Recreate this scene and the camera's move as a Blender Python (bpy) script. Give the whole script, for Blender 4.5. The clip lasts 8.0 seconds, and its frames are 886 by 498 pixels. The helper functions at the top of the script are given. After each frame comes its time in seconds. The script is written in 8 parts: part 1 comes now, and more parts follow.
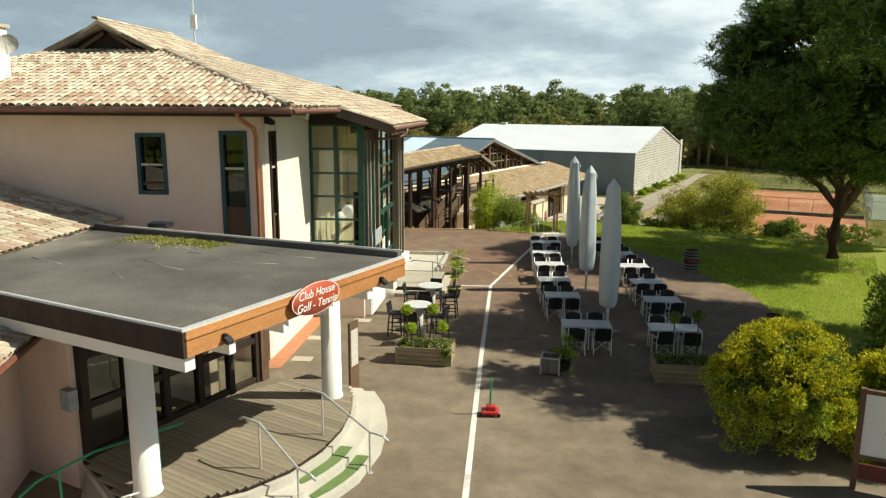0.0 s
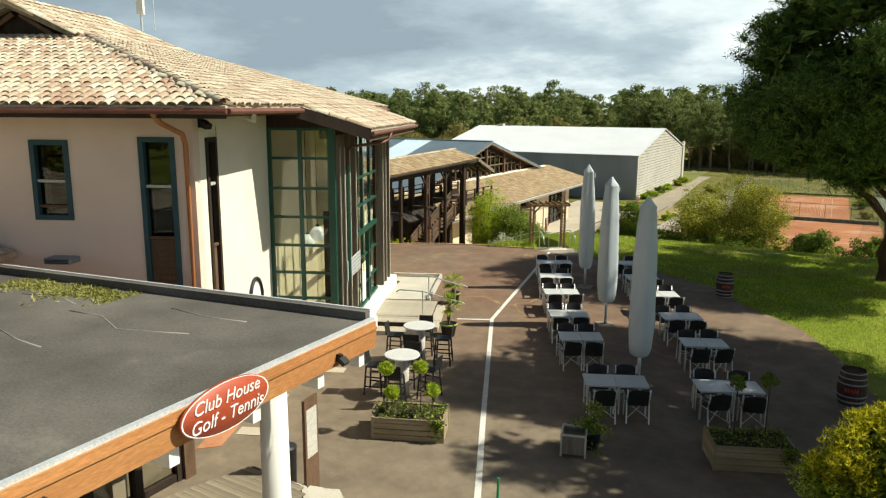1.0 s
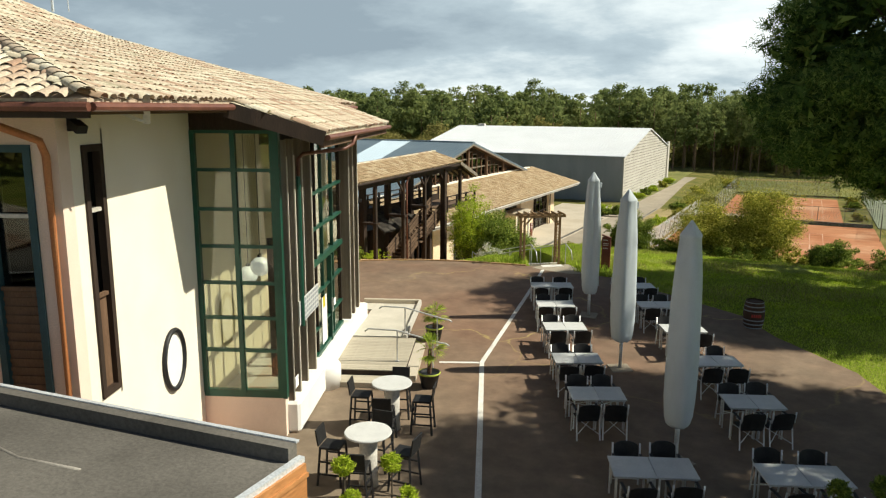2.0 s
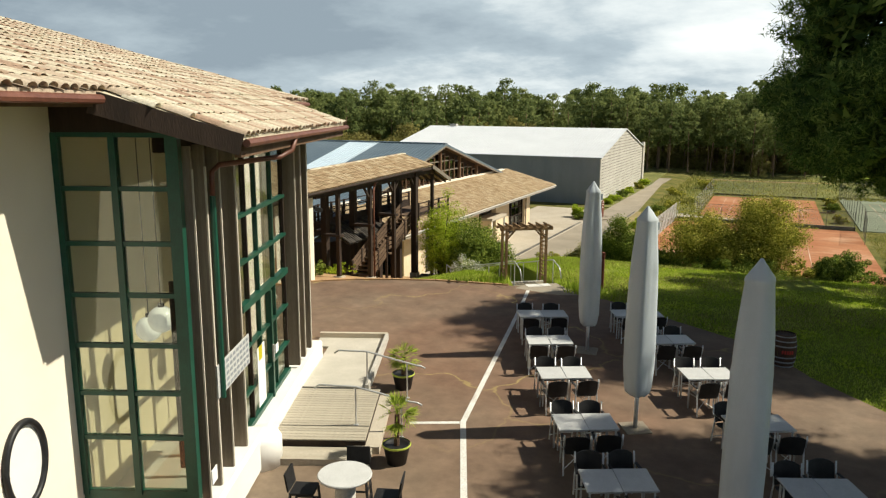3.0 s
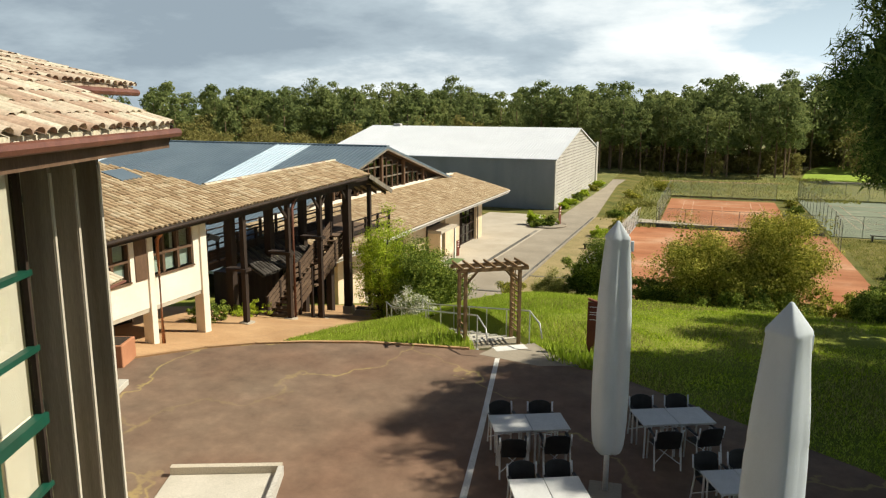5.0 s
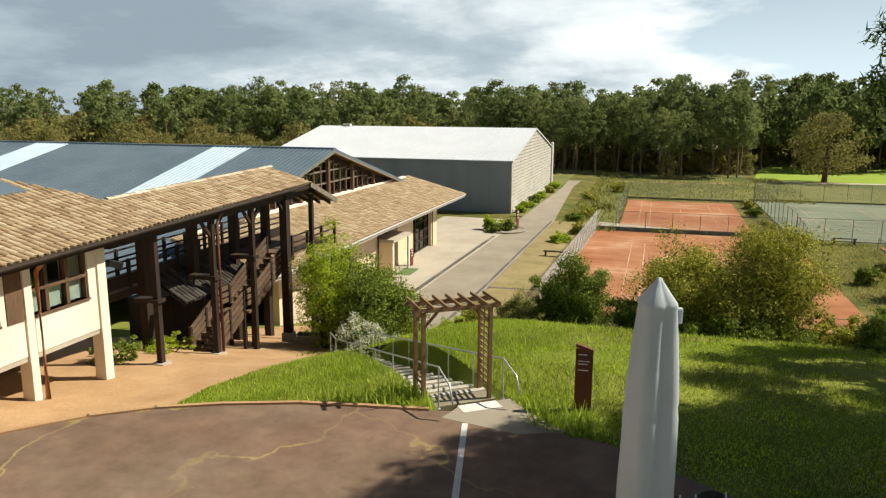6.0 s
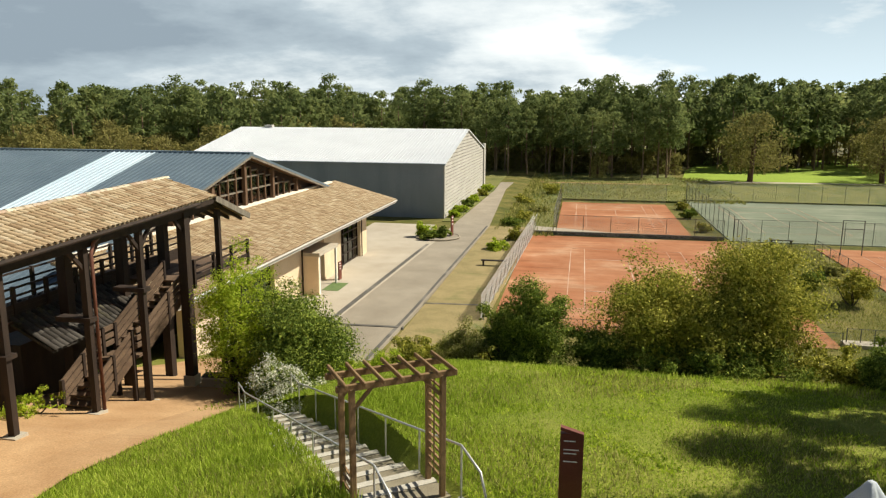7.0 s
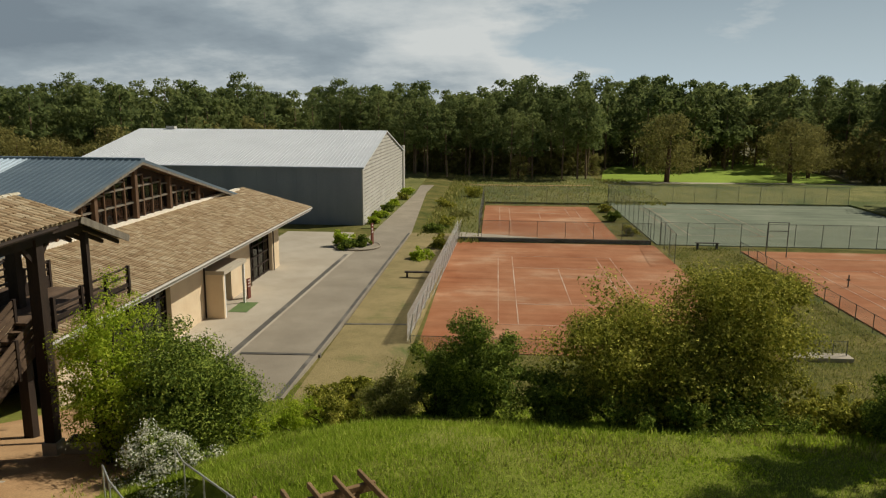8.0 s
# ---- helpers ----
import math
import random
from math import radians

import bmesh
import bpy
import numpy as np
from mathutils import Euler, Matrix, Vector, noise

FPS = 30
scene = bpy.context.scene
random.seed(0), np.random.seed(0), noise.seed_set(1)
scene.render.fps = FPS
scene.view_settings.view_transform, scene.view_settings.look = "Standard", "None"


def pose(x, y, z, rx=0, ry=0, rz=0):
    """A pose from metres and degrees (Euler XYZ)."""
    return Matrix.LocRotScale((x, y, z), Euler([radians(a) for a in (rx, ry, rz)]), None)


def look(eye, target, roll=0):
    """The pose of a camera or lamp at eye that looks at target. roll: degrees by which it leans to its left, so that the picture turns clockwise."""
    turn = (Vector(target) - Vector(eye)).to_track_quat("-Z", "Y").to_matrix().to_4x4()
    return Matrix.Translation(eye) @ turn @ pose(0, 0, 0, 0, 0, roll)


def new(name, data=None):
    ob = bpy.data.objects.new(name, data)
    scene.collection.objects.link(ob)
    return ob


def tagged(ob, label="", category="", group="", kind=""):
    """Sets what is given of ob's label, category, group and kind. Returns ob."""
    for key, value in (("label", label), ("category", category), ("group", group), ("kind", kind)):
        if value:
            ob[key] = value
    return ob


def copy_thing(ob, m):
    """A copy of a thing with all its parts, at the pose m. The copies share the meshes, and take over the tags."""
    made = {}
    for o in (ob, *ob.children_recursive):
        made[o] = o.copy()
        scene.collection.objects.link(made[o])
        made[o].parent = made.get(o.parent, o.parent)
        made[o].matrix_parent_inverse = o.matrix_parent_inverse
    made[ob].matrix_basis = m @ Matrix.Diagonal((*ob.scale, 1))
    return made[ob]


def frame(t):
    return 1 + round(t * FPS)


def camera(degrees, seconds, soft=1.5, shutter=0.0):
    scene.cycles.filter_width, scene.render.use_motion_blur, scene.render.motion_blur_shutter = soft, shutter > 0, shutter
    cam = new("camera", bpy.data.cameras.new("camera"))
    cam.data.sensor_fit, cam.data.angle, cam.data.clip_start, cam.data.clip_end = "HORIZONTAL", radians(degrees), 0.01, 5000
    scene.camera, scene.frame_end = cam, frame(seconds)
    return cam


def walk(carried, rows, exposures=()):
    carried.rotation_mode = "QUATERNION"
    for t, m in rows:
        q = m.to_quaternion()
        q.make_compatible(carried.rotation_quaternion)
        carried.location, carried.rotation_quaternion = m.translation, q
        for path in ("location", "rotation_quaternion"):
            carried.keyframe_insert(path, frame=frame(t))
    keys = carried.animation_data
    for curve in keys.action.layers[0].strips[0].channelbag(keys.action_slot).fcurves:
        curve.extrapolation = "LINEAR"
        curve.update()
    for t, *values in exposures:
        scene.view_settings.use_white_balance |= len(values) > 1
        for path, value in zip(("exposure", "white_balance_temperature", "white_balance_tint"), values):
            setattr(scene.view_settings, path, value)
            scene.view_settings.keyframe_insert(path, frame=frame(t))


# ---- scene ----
cam = camera(62.6, 8.0, 1.25)
PATH = [
    (0, (0.926, -0.16, 7.356), (-0.137, 1.49, 6.973), 0.3),
    (0.5, (-0.459, 2.102, 7.331), (-1.521, 3.753, 6.949), 0.3),
    (1, (-1.638, 4.052, 7.302), (-2.692, 5.709, 6.922), 0.3),
    (1.5, (-2.917, 6.077, 7.27), (-3.952, 7.745, 6.890), 0.3),
    (3, (-6.318, 11.747, 7.125), (-7.258, 13.472, 6.746), 0.3),
    (3.5, (-7.357, 13.705, 7.07), (-8.267, 15.445, 6.692), 0.3),
    (4, (-8.278, 15.661, 7.021), (-9.159, 17.416, 6.642), 0.2),
    (5.5, (-11.035, 21.584, 6.97), (-11.795, 23.394, 6.59), 0.3),
    (6, (-11.927, 23.673, 6.960), (-12.619, 25.51, 6.580), 0.3),
    (6.5, (-12.839, 25.933, 6.945), (-13.443, 27.802, 6.567), 0.3),
    (7, (-13.667, 28.132, 6.94), (-14.177, 30.028, 6.562), 0.3),
    (7.5, (-14.361, 30.405, 6.945), (-14.774, 32.325, 6.567), 0.4),
    (8, (-15.018, 32.616, 6.92), (-15.31, 34.559, 6.545), 0.4),
]
walk(cam, [(t, look(eye, target, roll)) for t, eye, target, roll in PATH],
     [(0.0, 0.48, 6350, 1.5), (1.5, 0.50, 6350, 2.5), (3.0, 0.37, 6450, 5.5), (4.2, 0.40, 6450, 6.0), (5.4, 0.44, 6450, 6.5), (6.5, 0.41, 6450, 6.5), (7.6, 0.36, 6450, 6.5), (8.0, -0.37, 6450, 6.5)])

# ---- world, sun ----
SUN_AZ, SUN_EL = 32.2, 45.8
world = bpy.data.worlds.new("sky")
scene.world = world
world.use_nodes = True
wn, wl = world.node_tree.nodes, world.node_tree.links
wn.clear()
w_out = wn.new("ShaderNodeOutputWorld")
w_bg = wn.new("ShaderNodeBackground")
w_sky = wn.new("ShaderNodeTexSky")
w_sky.sky_type = "NISHITA"
w_sky.sun_disc = False
w_sky.sun_elevation = radians(SUN_EL)
w_sky.sun_rotation = radians(90 - SUN_AZ)
w_sky.air_density, w_sky.dust_density, w_sky.ozone_density = 1.0, 1.5, 1.0
w_bg.inputs["Strength"].default_value = 0.034
# broken cloud cover: two layers of noise over the direction, squeezed towards the horizon
w_tc = wn.new("ShaderNodeTexCoord")
w_sep = wn.new("ShaderNodeSeparateXYZ")
wl.new(w_tc.outputs["Generated"], w_sep.inputs[0])


def wmath(op, a, b):
    n = wn.new("ShaderNodeMath")
    n.operation = op
    for i, v in enumerate((a, b)):
        if isinstance(v, (int, float)):
            n.inputs[i].default_value = v
        else:
            wl.new(v, n.inputs[i])
    return n.outputs[0]


w_h = wmath("ADD", wmath("MAXIMUM", w_sep.outputs["Z"], 0.0), 0.24)
w_cmb = wn.new("ShaderNodeCombineXYZ")
wl.new(wmath("DIVIDE", w_sep.outputs["X"], w_h), w_cmb.inputs[0])
wl.new(wmath("DIVIDE", w_sep.outputs["Y"], w_h), w_cmb.inputs[1])


def wnoise(scale, detail, rough, off):
    n = wn.new("ShaderNodeTexNoise")
    n.inputs["Scale"].default_value = scale
    n.inputs["Detail"].default_value = detail
    n.inputs["Roughness"].default_value = rough
    m = wn.new("ShaderNodeMapping")
    m.inputs["Location"].default_value = off
    wl.new(w_cmb.outputs[0], m.inputs[0])
    wl.new(m.outputs[0], n.inputs["Vector"])
    return n.outputs["Fac"]


def wramp(fac, stops):
    n = wn.new("ShaderNodeValToRGB")
    e = n.color_ramp.elements
    while len(e) < len(stops):
        e.new(0.5)
    for el, (p, c) in zip(e, stops):
        el.position = p
        el.color = (c[0], c[1], c[2], 1) if isinstance(c, tuple) else (c, c, c, 1)
    wl.new(fac, n.inputs[0])
    return n.outputs[0]


def wmix(fac, a, b):
    n = wn.new("ShaderNodeMix")
    n.data_type = "RGBA"
    wl.new(fac, n.inputs[0])
    for i, v in ((6, a), (7, b)):
        if isinstance(v, tuple):
            n.inputs[i].default_value = (*v, 1)
        else:
            wl.new(v, n.inputs[i])
    return n.outputs[2]


# the cover thins out towards the east
w_up = wmath("MAXIMUM", wmath("SUBTRACT", w_sep.outputs["Z"], 0.17), 0.0)
w_lean = wmath("SUBTRACT", wmath("MULTIPLY", wmath("SUBTRACT", 0.15, w_sep.outputs["X"]), 0.60), wmath("MULTIPLY", w_up, 3.2))
cover = wramp(wmath("ADD", wnoise(0.75, 10, 0.56, (3.1, 1.7, 0)), w_lean), [(0.44, 0.0), (0.52, 1.0)])
w_low = wmath("MULTIPLY", wmath("SUBTRACT", 0.07, wmath("MINIMUM", w_sep.outputs["Z"], 0.25)), 0.9)
w_tone = wmath("ADD", wmath("ADD", wnoise(0.95, 10, 0.60, (0.4, 5.2, 0)), w_low), wmath("MULTIPLY", wmath("ADD", w_sep.outputs["X"], 0.24), 0.50))
shade = wramp(w_tone, [(0.20, (7.4, 8.9, 10.4)), (0.38, (11.6, 13.4, 14.8)), (0.49, (18.4, 19.6, 20.2)), (0.60, (23.4, 23.8, 23.6))])
# haze whitens the clear sky near the horizon
w_haze = wmath("MULTIPLY", wmath("POWER", wmath("SUBTRACT", 1.0, wmath("MAXIMUM", w_sep.outputs["Z"], 0.0)), 4.5), 0.9)
clear = wmix(w_haze, w_sky.outputs[0], (20.6, 24.6, 27.6))
wl.new(wmix(cover, clear, shade), w_bg.inputs["Color"])
wl.new(w_bg.outputs[0], w_out.inputs[0])

sun = new("sun", bpy.data.lights.new("sun", "SUN"))
sun.data.energy = 5.0
sun.data.angle = radians(0.55)
sun.data.color = (1.0, 0.92, 0.77)
_sd = Vector((math.cos(radians(SUN_EL)) * math.cos(radians(SUN_AZ)), math.cos(radians(SUN_EL)) * math.sin(radians(SUN_AZ)), math.sin(radians(SUN_EL))))
sun.matrix_world = look(_sd * 200, (0, 0, 0))


# ---- materials ----
class Nodes:
    def __init__(self, name):
        self.mat = bpy.data.materials.new(name)
        self.mat.use_nodes = True
        self.t = self.mat.node_tree
        self.bsdf = self.t.nodes["Principled BSDF"]
        self.out = self.t.nodes["Material Output"]

    def n(self, kind, **vals):
        nd = self.t.nodes.new(kind)
        for k, v in vals.items():
            nd.inputs[k.replace("_", " ")].default_value = v
        return nd

    def link(self, a, b):
        self.t.links.new(a, b)

    def coord(self, scale=(1, 1, 1), which="Object"):
        tc = self.n("ShaderNodeTexCoord")
        m = self.n("ShaderNodeMapping")
        m.inputs["Scale"].default_value = scale
        self.link(tc.outputs[which], m.inputs[0])
        return m.outputs[0]

    def noise(self, vec, scale, detail=4, rough=0.55, dist=0.0):
        nd = self.n("ShaderNodeTexNoise", Scale=scale, Detail=detail, Roughness=rough, Distortion=dist)
        self.link(vec, nd.inputs["Vector"])
        return nd.outputs["Fac"]

    def ramp(self, fac, stops):
        nd = self.n("ShaderNodeValToRGB")
        e = nd.color_ramp.elements
        while len(e) < len(stops):
            e.new(0.5)
        for el, (p, c) in zip(e, stops):
            el.position = p
            el.color = (*c, 1) if isinstance(c, tuple) else (c, c, c, 1)
        self.link(fac, nd.inputs[0])
        return nd.outputs[0]

    def mix(self, fac, a, b, mode="MIX"):
        nd = self.n("ShaderNodeMix")
        nd.data_type = "RGBA"
        nd.blend_type = mode
        for i, v in ((0, fac), (6, a), (7, b)):
            if isinstance(v, tuple):
                nd.inputs[i].default_value = (*v, 1)
            elif isinstance(v, (int, float)):
                nd.inputs[i].default_value = v
            else:
                self.link(v, nd.inputs[i])
        return nd.outputs[2]

    def math(self, op, a, b=0.0):
        nd = self.n("ShaderNodeMath")
        nd.operation = op
        for i, v in enumerate((a, b)):
            if isinstance(v, (int, float)):
                nd.inputs[i].default_value = v
            else:
                self.link(v, nd.inputs[i])
        return nd.outputs[0]

    def bump(self, height, strength, dist=0.02):
        nd = self.n("ShaderNodeBump", Strength=strength, Distance=dist)
        self.link(height, nd.inputs["Height"])
        self.link(nd.outputs[0], self.bsdf.inputs["Normal"])

    def done(self, color=None, rough=None, metal=0.0, spec=0.4):
        if color is not None:
            if isinstance(color, tuple):
                self.bsdf.inputs["Base Color"].default_value = (*color, 1)
            else:
                self.link(color, self.bsdf.inputs["Base Color"])
        if rough is not None:
            if isinstance(rough, (int, float)):
                self.bsdf.inputs["Roughness"].default_value = rough
            else:
                self.link(rough, self.bsdf.inputs["Roughness"])
        self.bsdf.inputs["Metallic"].default_value = metal
        self.bsdf.inputs["Specular IOR Level"].default_value = spec
        return self.mat


def surf(name, c1, c2, scale=2.0, fine=40.0, rough=0.75, bump=0.25, metal=0.0, spec=0.35, stretch=(1, 1, 1), vary=0.0, island=0.0, stain=None, stain_at=0.6, bdist=0.01):
    """Two-scale noise colour with grain, optional stains and per-piece variation."""
    N = Nodes(name)
    vec = N.coord(stretch)
    col = N.ramp(N.noise(vec, scale, 5, 0.6), [(0.32, c1), (0.68, c2)])
    grain = N.noise(vec, fine, 3, 0.6)
    col = N.mix(1.0, col, N.ramp(grain, [(0.25, 0.72), (0.75, 1.18)]), "MULTIPLY")
    if stain:
        sm = N.ramp(N.noise(vec, scale * 0.37, 6, 0.65, 0.4), [(stain_at, 0.0), (stain_at + 0.14, 0.85)])
        col = N.mix(sm, col, stain)
    if vary or island:
        src = N.n("ShaderNodeObjectInfo").outputs["Random"] if vary else N.n("ShaderNodeNewGeometry").outputs["Random Per Island"]
        k = vary or island
        col = N.mix(1.0, col, N.ramp(src, [(0.0, 1 - k), (1.0, 1 + k * 0.6)]), "MULTIPLY")
    N.bump(grain, bump, bdist)
    return N.done(col, rough, metal, spec)


def leaf_mat(name, dark, mid, light, trans=0.25, big_scale=0.9, mottle=0.6):
    N = Nodes(name)
    rnd = N.n("ShaderNodeNewGeometry").outputs["Random Per Island"]
    vec = N.coord()
    big = N.noise(vec, big_scale, 3)
    f = N.math("ADD", N.math("MULTIPLY", rnd, mottle), N.math("MULTIPLY", big, 1.05 - mottle))
    col = N.ramp(f, [(0.2, dark), (0.52, mid), (0.85, light)])
    N.done(col, 0.85, 0, 0.08)
    tr = N.n("ShaderNodeBsdfTranslucent")
    N.link(col, tr.inputs["Color"])
    mx = N.n("ShaderNodeMixShader")
    mx.inputs[0].default_value = trans
    N.link(N.bsdf.outputs[0], mx.inputs[1])
    N.link(tr.outputs[0], mx.inputs[2])
    N.link(mx.outputs[0], N.out.inputs[0])
    return N.mat


def tile_mat(name, stops, island=True):
    N = Nodes(name)
    vec = N.coord()
    rnd = N.n("ShaderNodeNewGeometry").outputs["Random Per Island"] if island else N.n("ShaderNodeObjectInfo").outputs["Random"]
    f = N.math("ADD", N.math("MULTIPLY", rnd, 0.7), N.math("MULTIPLY", N.noise(vec, 0.5, 4), 0.35))
    col = N.ramp(f, stops)
    g = N.noise(vec, 26, 4, 0.65)
    col = N.mix(1.0, col, N.ramp(g, [(0.25, 0.62), (0.75, 1.2)]), "MULTIPLY")
    moss = N.ramp(N.noise(vec, 1.7, 6, 0.7), [(0.56, 0.0), (0.72, 0.7)])
    col = N.mix(moss, col, (0.19, 0.17, 0.09))
    N.bump(g, 0.4, 0.01)
    return N.done(col, 0.9, 0, 0.2)


def glass_mat(name, tint, gloss=0.3, see=0.9):
    """Window glass: clear, tinted, with a mirror coat."""
    N = Nodes(name)
    tr = N.n("ShaderNodeBsdfTransparent")
    tr.inputs[0].default_value = (tint[0] * see, tint[1] * see, tint[2] * see, 1)
    gl = N.n("ShaderNodeBsdfGlossy")
    gl.inputs["Roughness"].default_value = 0.015
    gl.inputs["Color"].default_value = (0.92, 0.95, 0.93, 1)
    lw = N.n("ShaderNodeLayerWeight")
    lw.inputs[0].default_value = 0.5
    f = N.math("ADD", N.math("MULTIPLY", N.math("POWER", lw.outputs["Facing"], 4.0), 0.5), gloss)
    wob = N.noise(N.coord(), 0.8, 2)
    bp = N.n("ShaderNodeBump", Strength=0.06, Distance=0.05)
    N.link(wob, bp.inputs["Height"])
    N.link(bp.outputs[0], gl.inputs["Normal"])
    mx = N.n("ShaderNodeMixShader")
    N.link(f, mx.inputs[0])
    N.link(tr.outputs[0], mx.inputs[1])
    N.link(gl.outputs[0], mx.inputs[2])
    N.link(mx.outputs[0], N.out.inputs[0])
    return N.mat


def asphalt_mat():
    N = Nodes("asphalt")
    vec = N.coord()
    col = N.ramp(N.noise(vec, 0.16, 6, 0.6), [(0.3, (0.146, 0.114, 0.080)), (0.55, (0.202, 0.159, 0.113)), (0.75, (0.25, 0.203, 0.148))])
    g = N.noise(vec, 60, 3, 0.7)
    col = N.mix(1.0, col, N.ramp(g, [(0.2, 0.75), (0.8, 1.2)]), "MULTIPLY")
    # pale worn blotches
    w = N.ramp(N.noise(vec, 0.5, 7, 0.7), [(0.60, 0.0), (0.78, 0.35)])
    col = N.mix(w, col, (0.34, 0.26, 0.195))
    # moss-filled cracks, in the older surface at the far end
    sp = N.n("ShaderNodeSeparateXYZ")
    N.link(vec, sp.inputs[0])
    old = N.ramp(N.math("MULTIPLY", N.math("SUBTRACT", sp.outputs["Y"], 17.0), 0.09), [(0.0, 0.0), (1.0, 1.0)])
    r = N.math("MULTIPLY", N.ramp(N.noise(vec, 0.11, 4, 0.6), [(0.36, 0.20), (0.60, 0.85)]), old)
    col = N.mix(r, col, (0.182, 0.103, 0.066))
    # patchy wear: rubbed light and oily dark
    col = N.mix(1.0, col, N.ramp(N.noise(vec, 1.1, 9, 0.72), [(0.30, 0.72), (0.50, 1.0), (0.72, 1.38)]), "MULTIPLY")
    far = N.math("MULTIPLY", N.math("SUBTRACT", sp.outputs["Y"], 24.0), 0.25)
    vo = N.n("ShaderNodeTexVoronoi")
    vo.feature = "DISTANCE_TO_EDGE"
    vo.inputs["Scale"].default_value = 0.13
    wv = N.n("ShaderNodeVectorMath")
    wv.operation = "ADD"
    nc = N.n("ShaderNodeTexNoise", Scale=0.45, Detail=8.0)
    N.link(vec, nc.inputs["Vector"])
    sc = N.n("ShaderNodeVectorMath")
    sc.operation = "SCALE"
    sc.inputs["Scale"].default_value = 4.5
    N.link(nc.outputs["Color"], sc.inputs[0])
    N.link(vec, wv.inputs[0])
    N.link(sc.outputs[0], wv.inputs[1])
    N.link(wv.outputs[0], vo.inputs["Vector"])
    cr = N.math("MULTIPLY", N.ramp(vo.outputs[0], [(0.003, 1.0), (0.009, 0.0)]), N.math("MULTIPLY", N.ramp(N.noise(vec, 0.25, 3), [(0.40, 0.15), (0.56, 0.8)]), N.ramp(far, [(0.0, 0.0), (1.0, 1.0)])))
    col = N.mix(cr, col, (0.38, 0.29, 0.11))
    N.bump(g, 0.5, 0.006)
    return N.done(col, 0.86, 0, 0.3)


def ground_mat():
    N = Nodes("meadow")
    vec = N.coord()
    a = N.ramp(N.noise(vec, 0.09, 6, 0.65), [(0.3, (0.14, 0.185, 0.024)), (0.5, (0.23, 0.265, 0.042)), (0.7, (0.34, 0.325, 0.08))])
    dry = N.ramp(N.noise(vec, 0.23, 6, 0.7), [(0.52, 0.0), (0.7, 0.55)])
    a = N.mix(dry, a, (0.31, 0.28, 0.09))
    # below the lawn the ground turns to rough heath
    sp = N.n("ShaderNodeSeparateXYZ")
    N.link(vec, sp.inputs[0])
    low = N.ramp(N.math("MULTIPLY", N.math("SUBTRACT", sp.outputs["Y"], 50.0), 0.05), [(0.0, 0.0), (1.0, 1.0)])
    h = N.ramp(N.noise(vec, 0.3, 6, 0.7), [(0.32, (0.07, 0.09, 0.02)), (0.5, (0.15, 0.14, 0.04)), (0.7, (0.26, 0.215, 0.08))])
    a = N.mix(low, a, h)
    g = N.noise(vec, 14, 5, 0.7)
    a = N.mix(1.0, a, N.ramp(g, [(0.25, 0.55), (0.75, 1.3)]), "MULTIPLY")
    N.bump(g, 0.8, 0.05)
    return N.done(a, 0.95, 0, 0.1)


def clay_mat(name, c1, c2, c3):
    N = Nodes(name)
    vec = N.coord()
    a = N.ramp(N.noise(vec, 0.14, 6, 0.65), [(0.3, c1), (0.55, c2), (0.75, c3)])
    streak = N.noise(N.coord((0.12, 1.3, 1)), 0.7, 5, 0.6)
    a = N.mix(1.0, a, N.ramp(streak, [(0.3, 0.8), (0.7, 1.15)]), "MULTIPLY")
    g = N.noise(vec, 30, 3)
    a = N.mix(1.0, a, N.ramp(g, [(0.25, 0.85), (0.75, 1.12)]), "MULTIPLY")
    return N.done(a, 0.95, 0, 0.1)


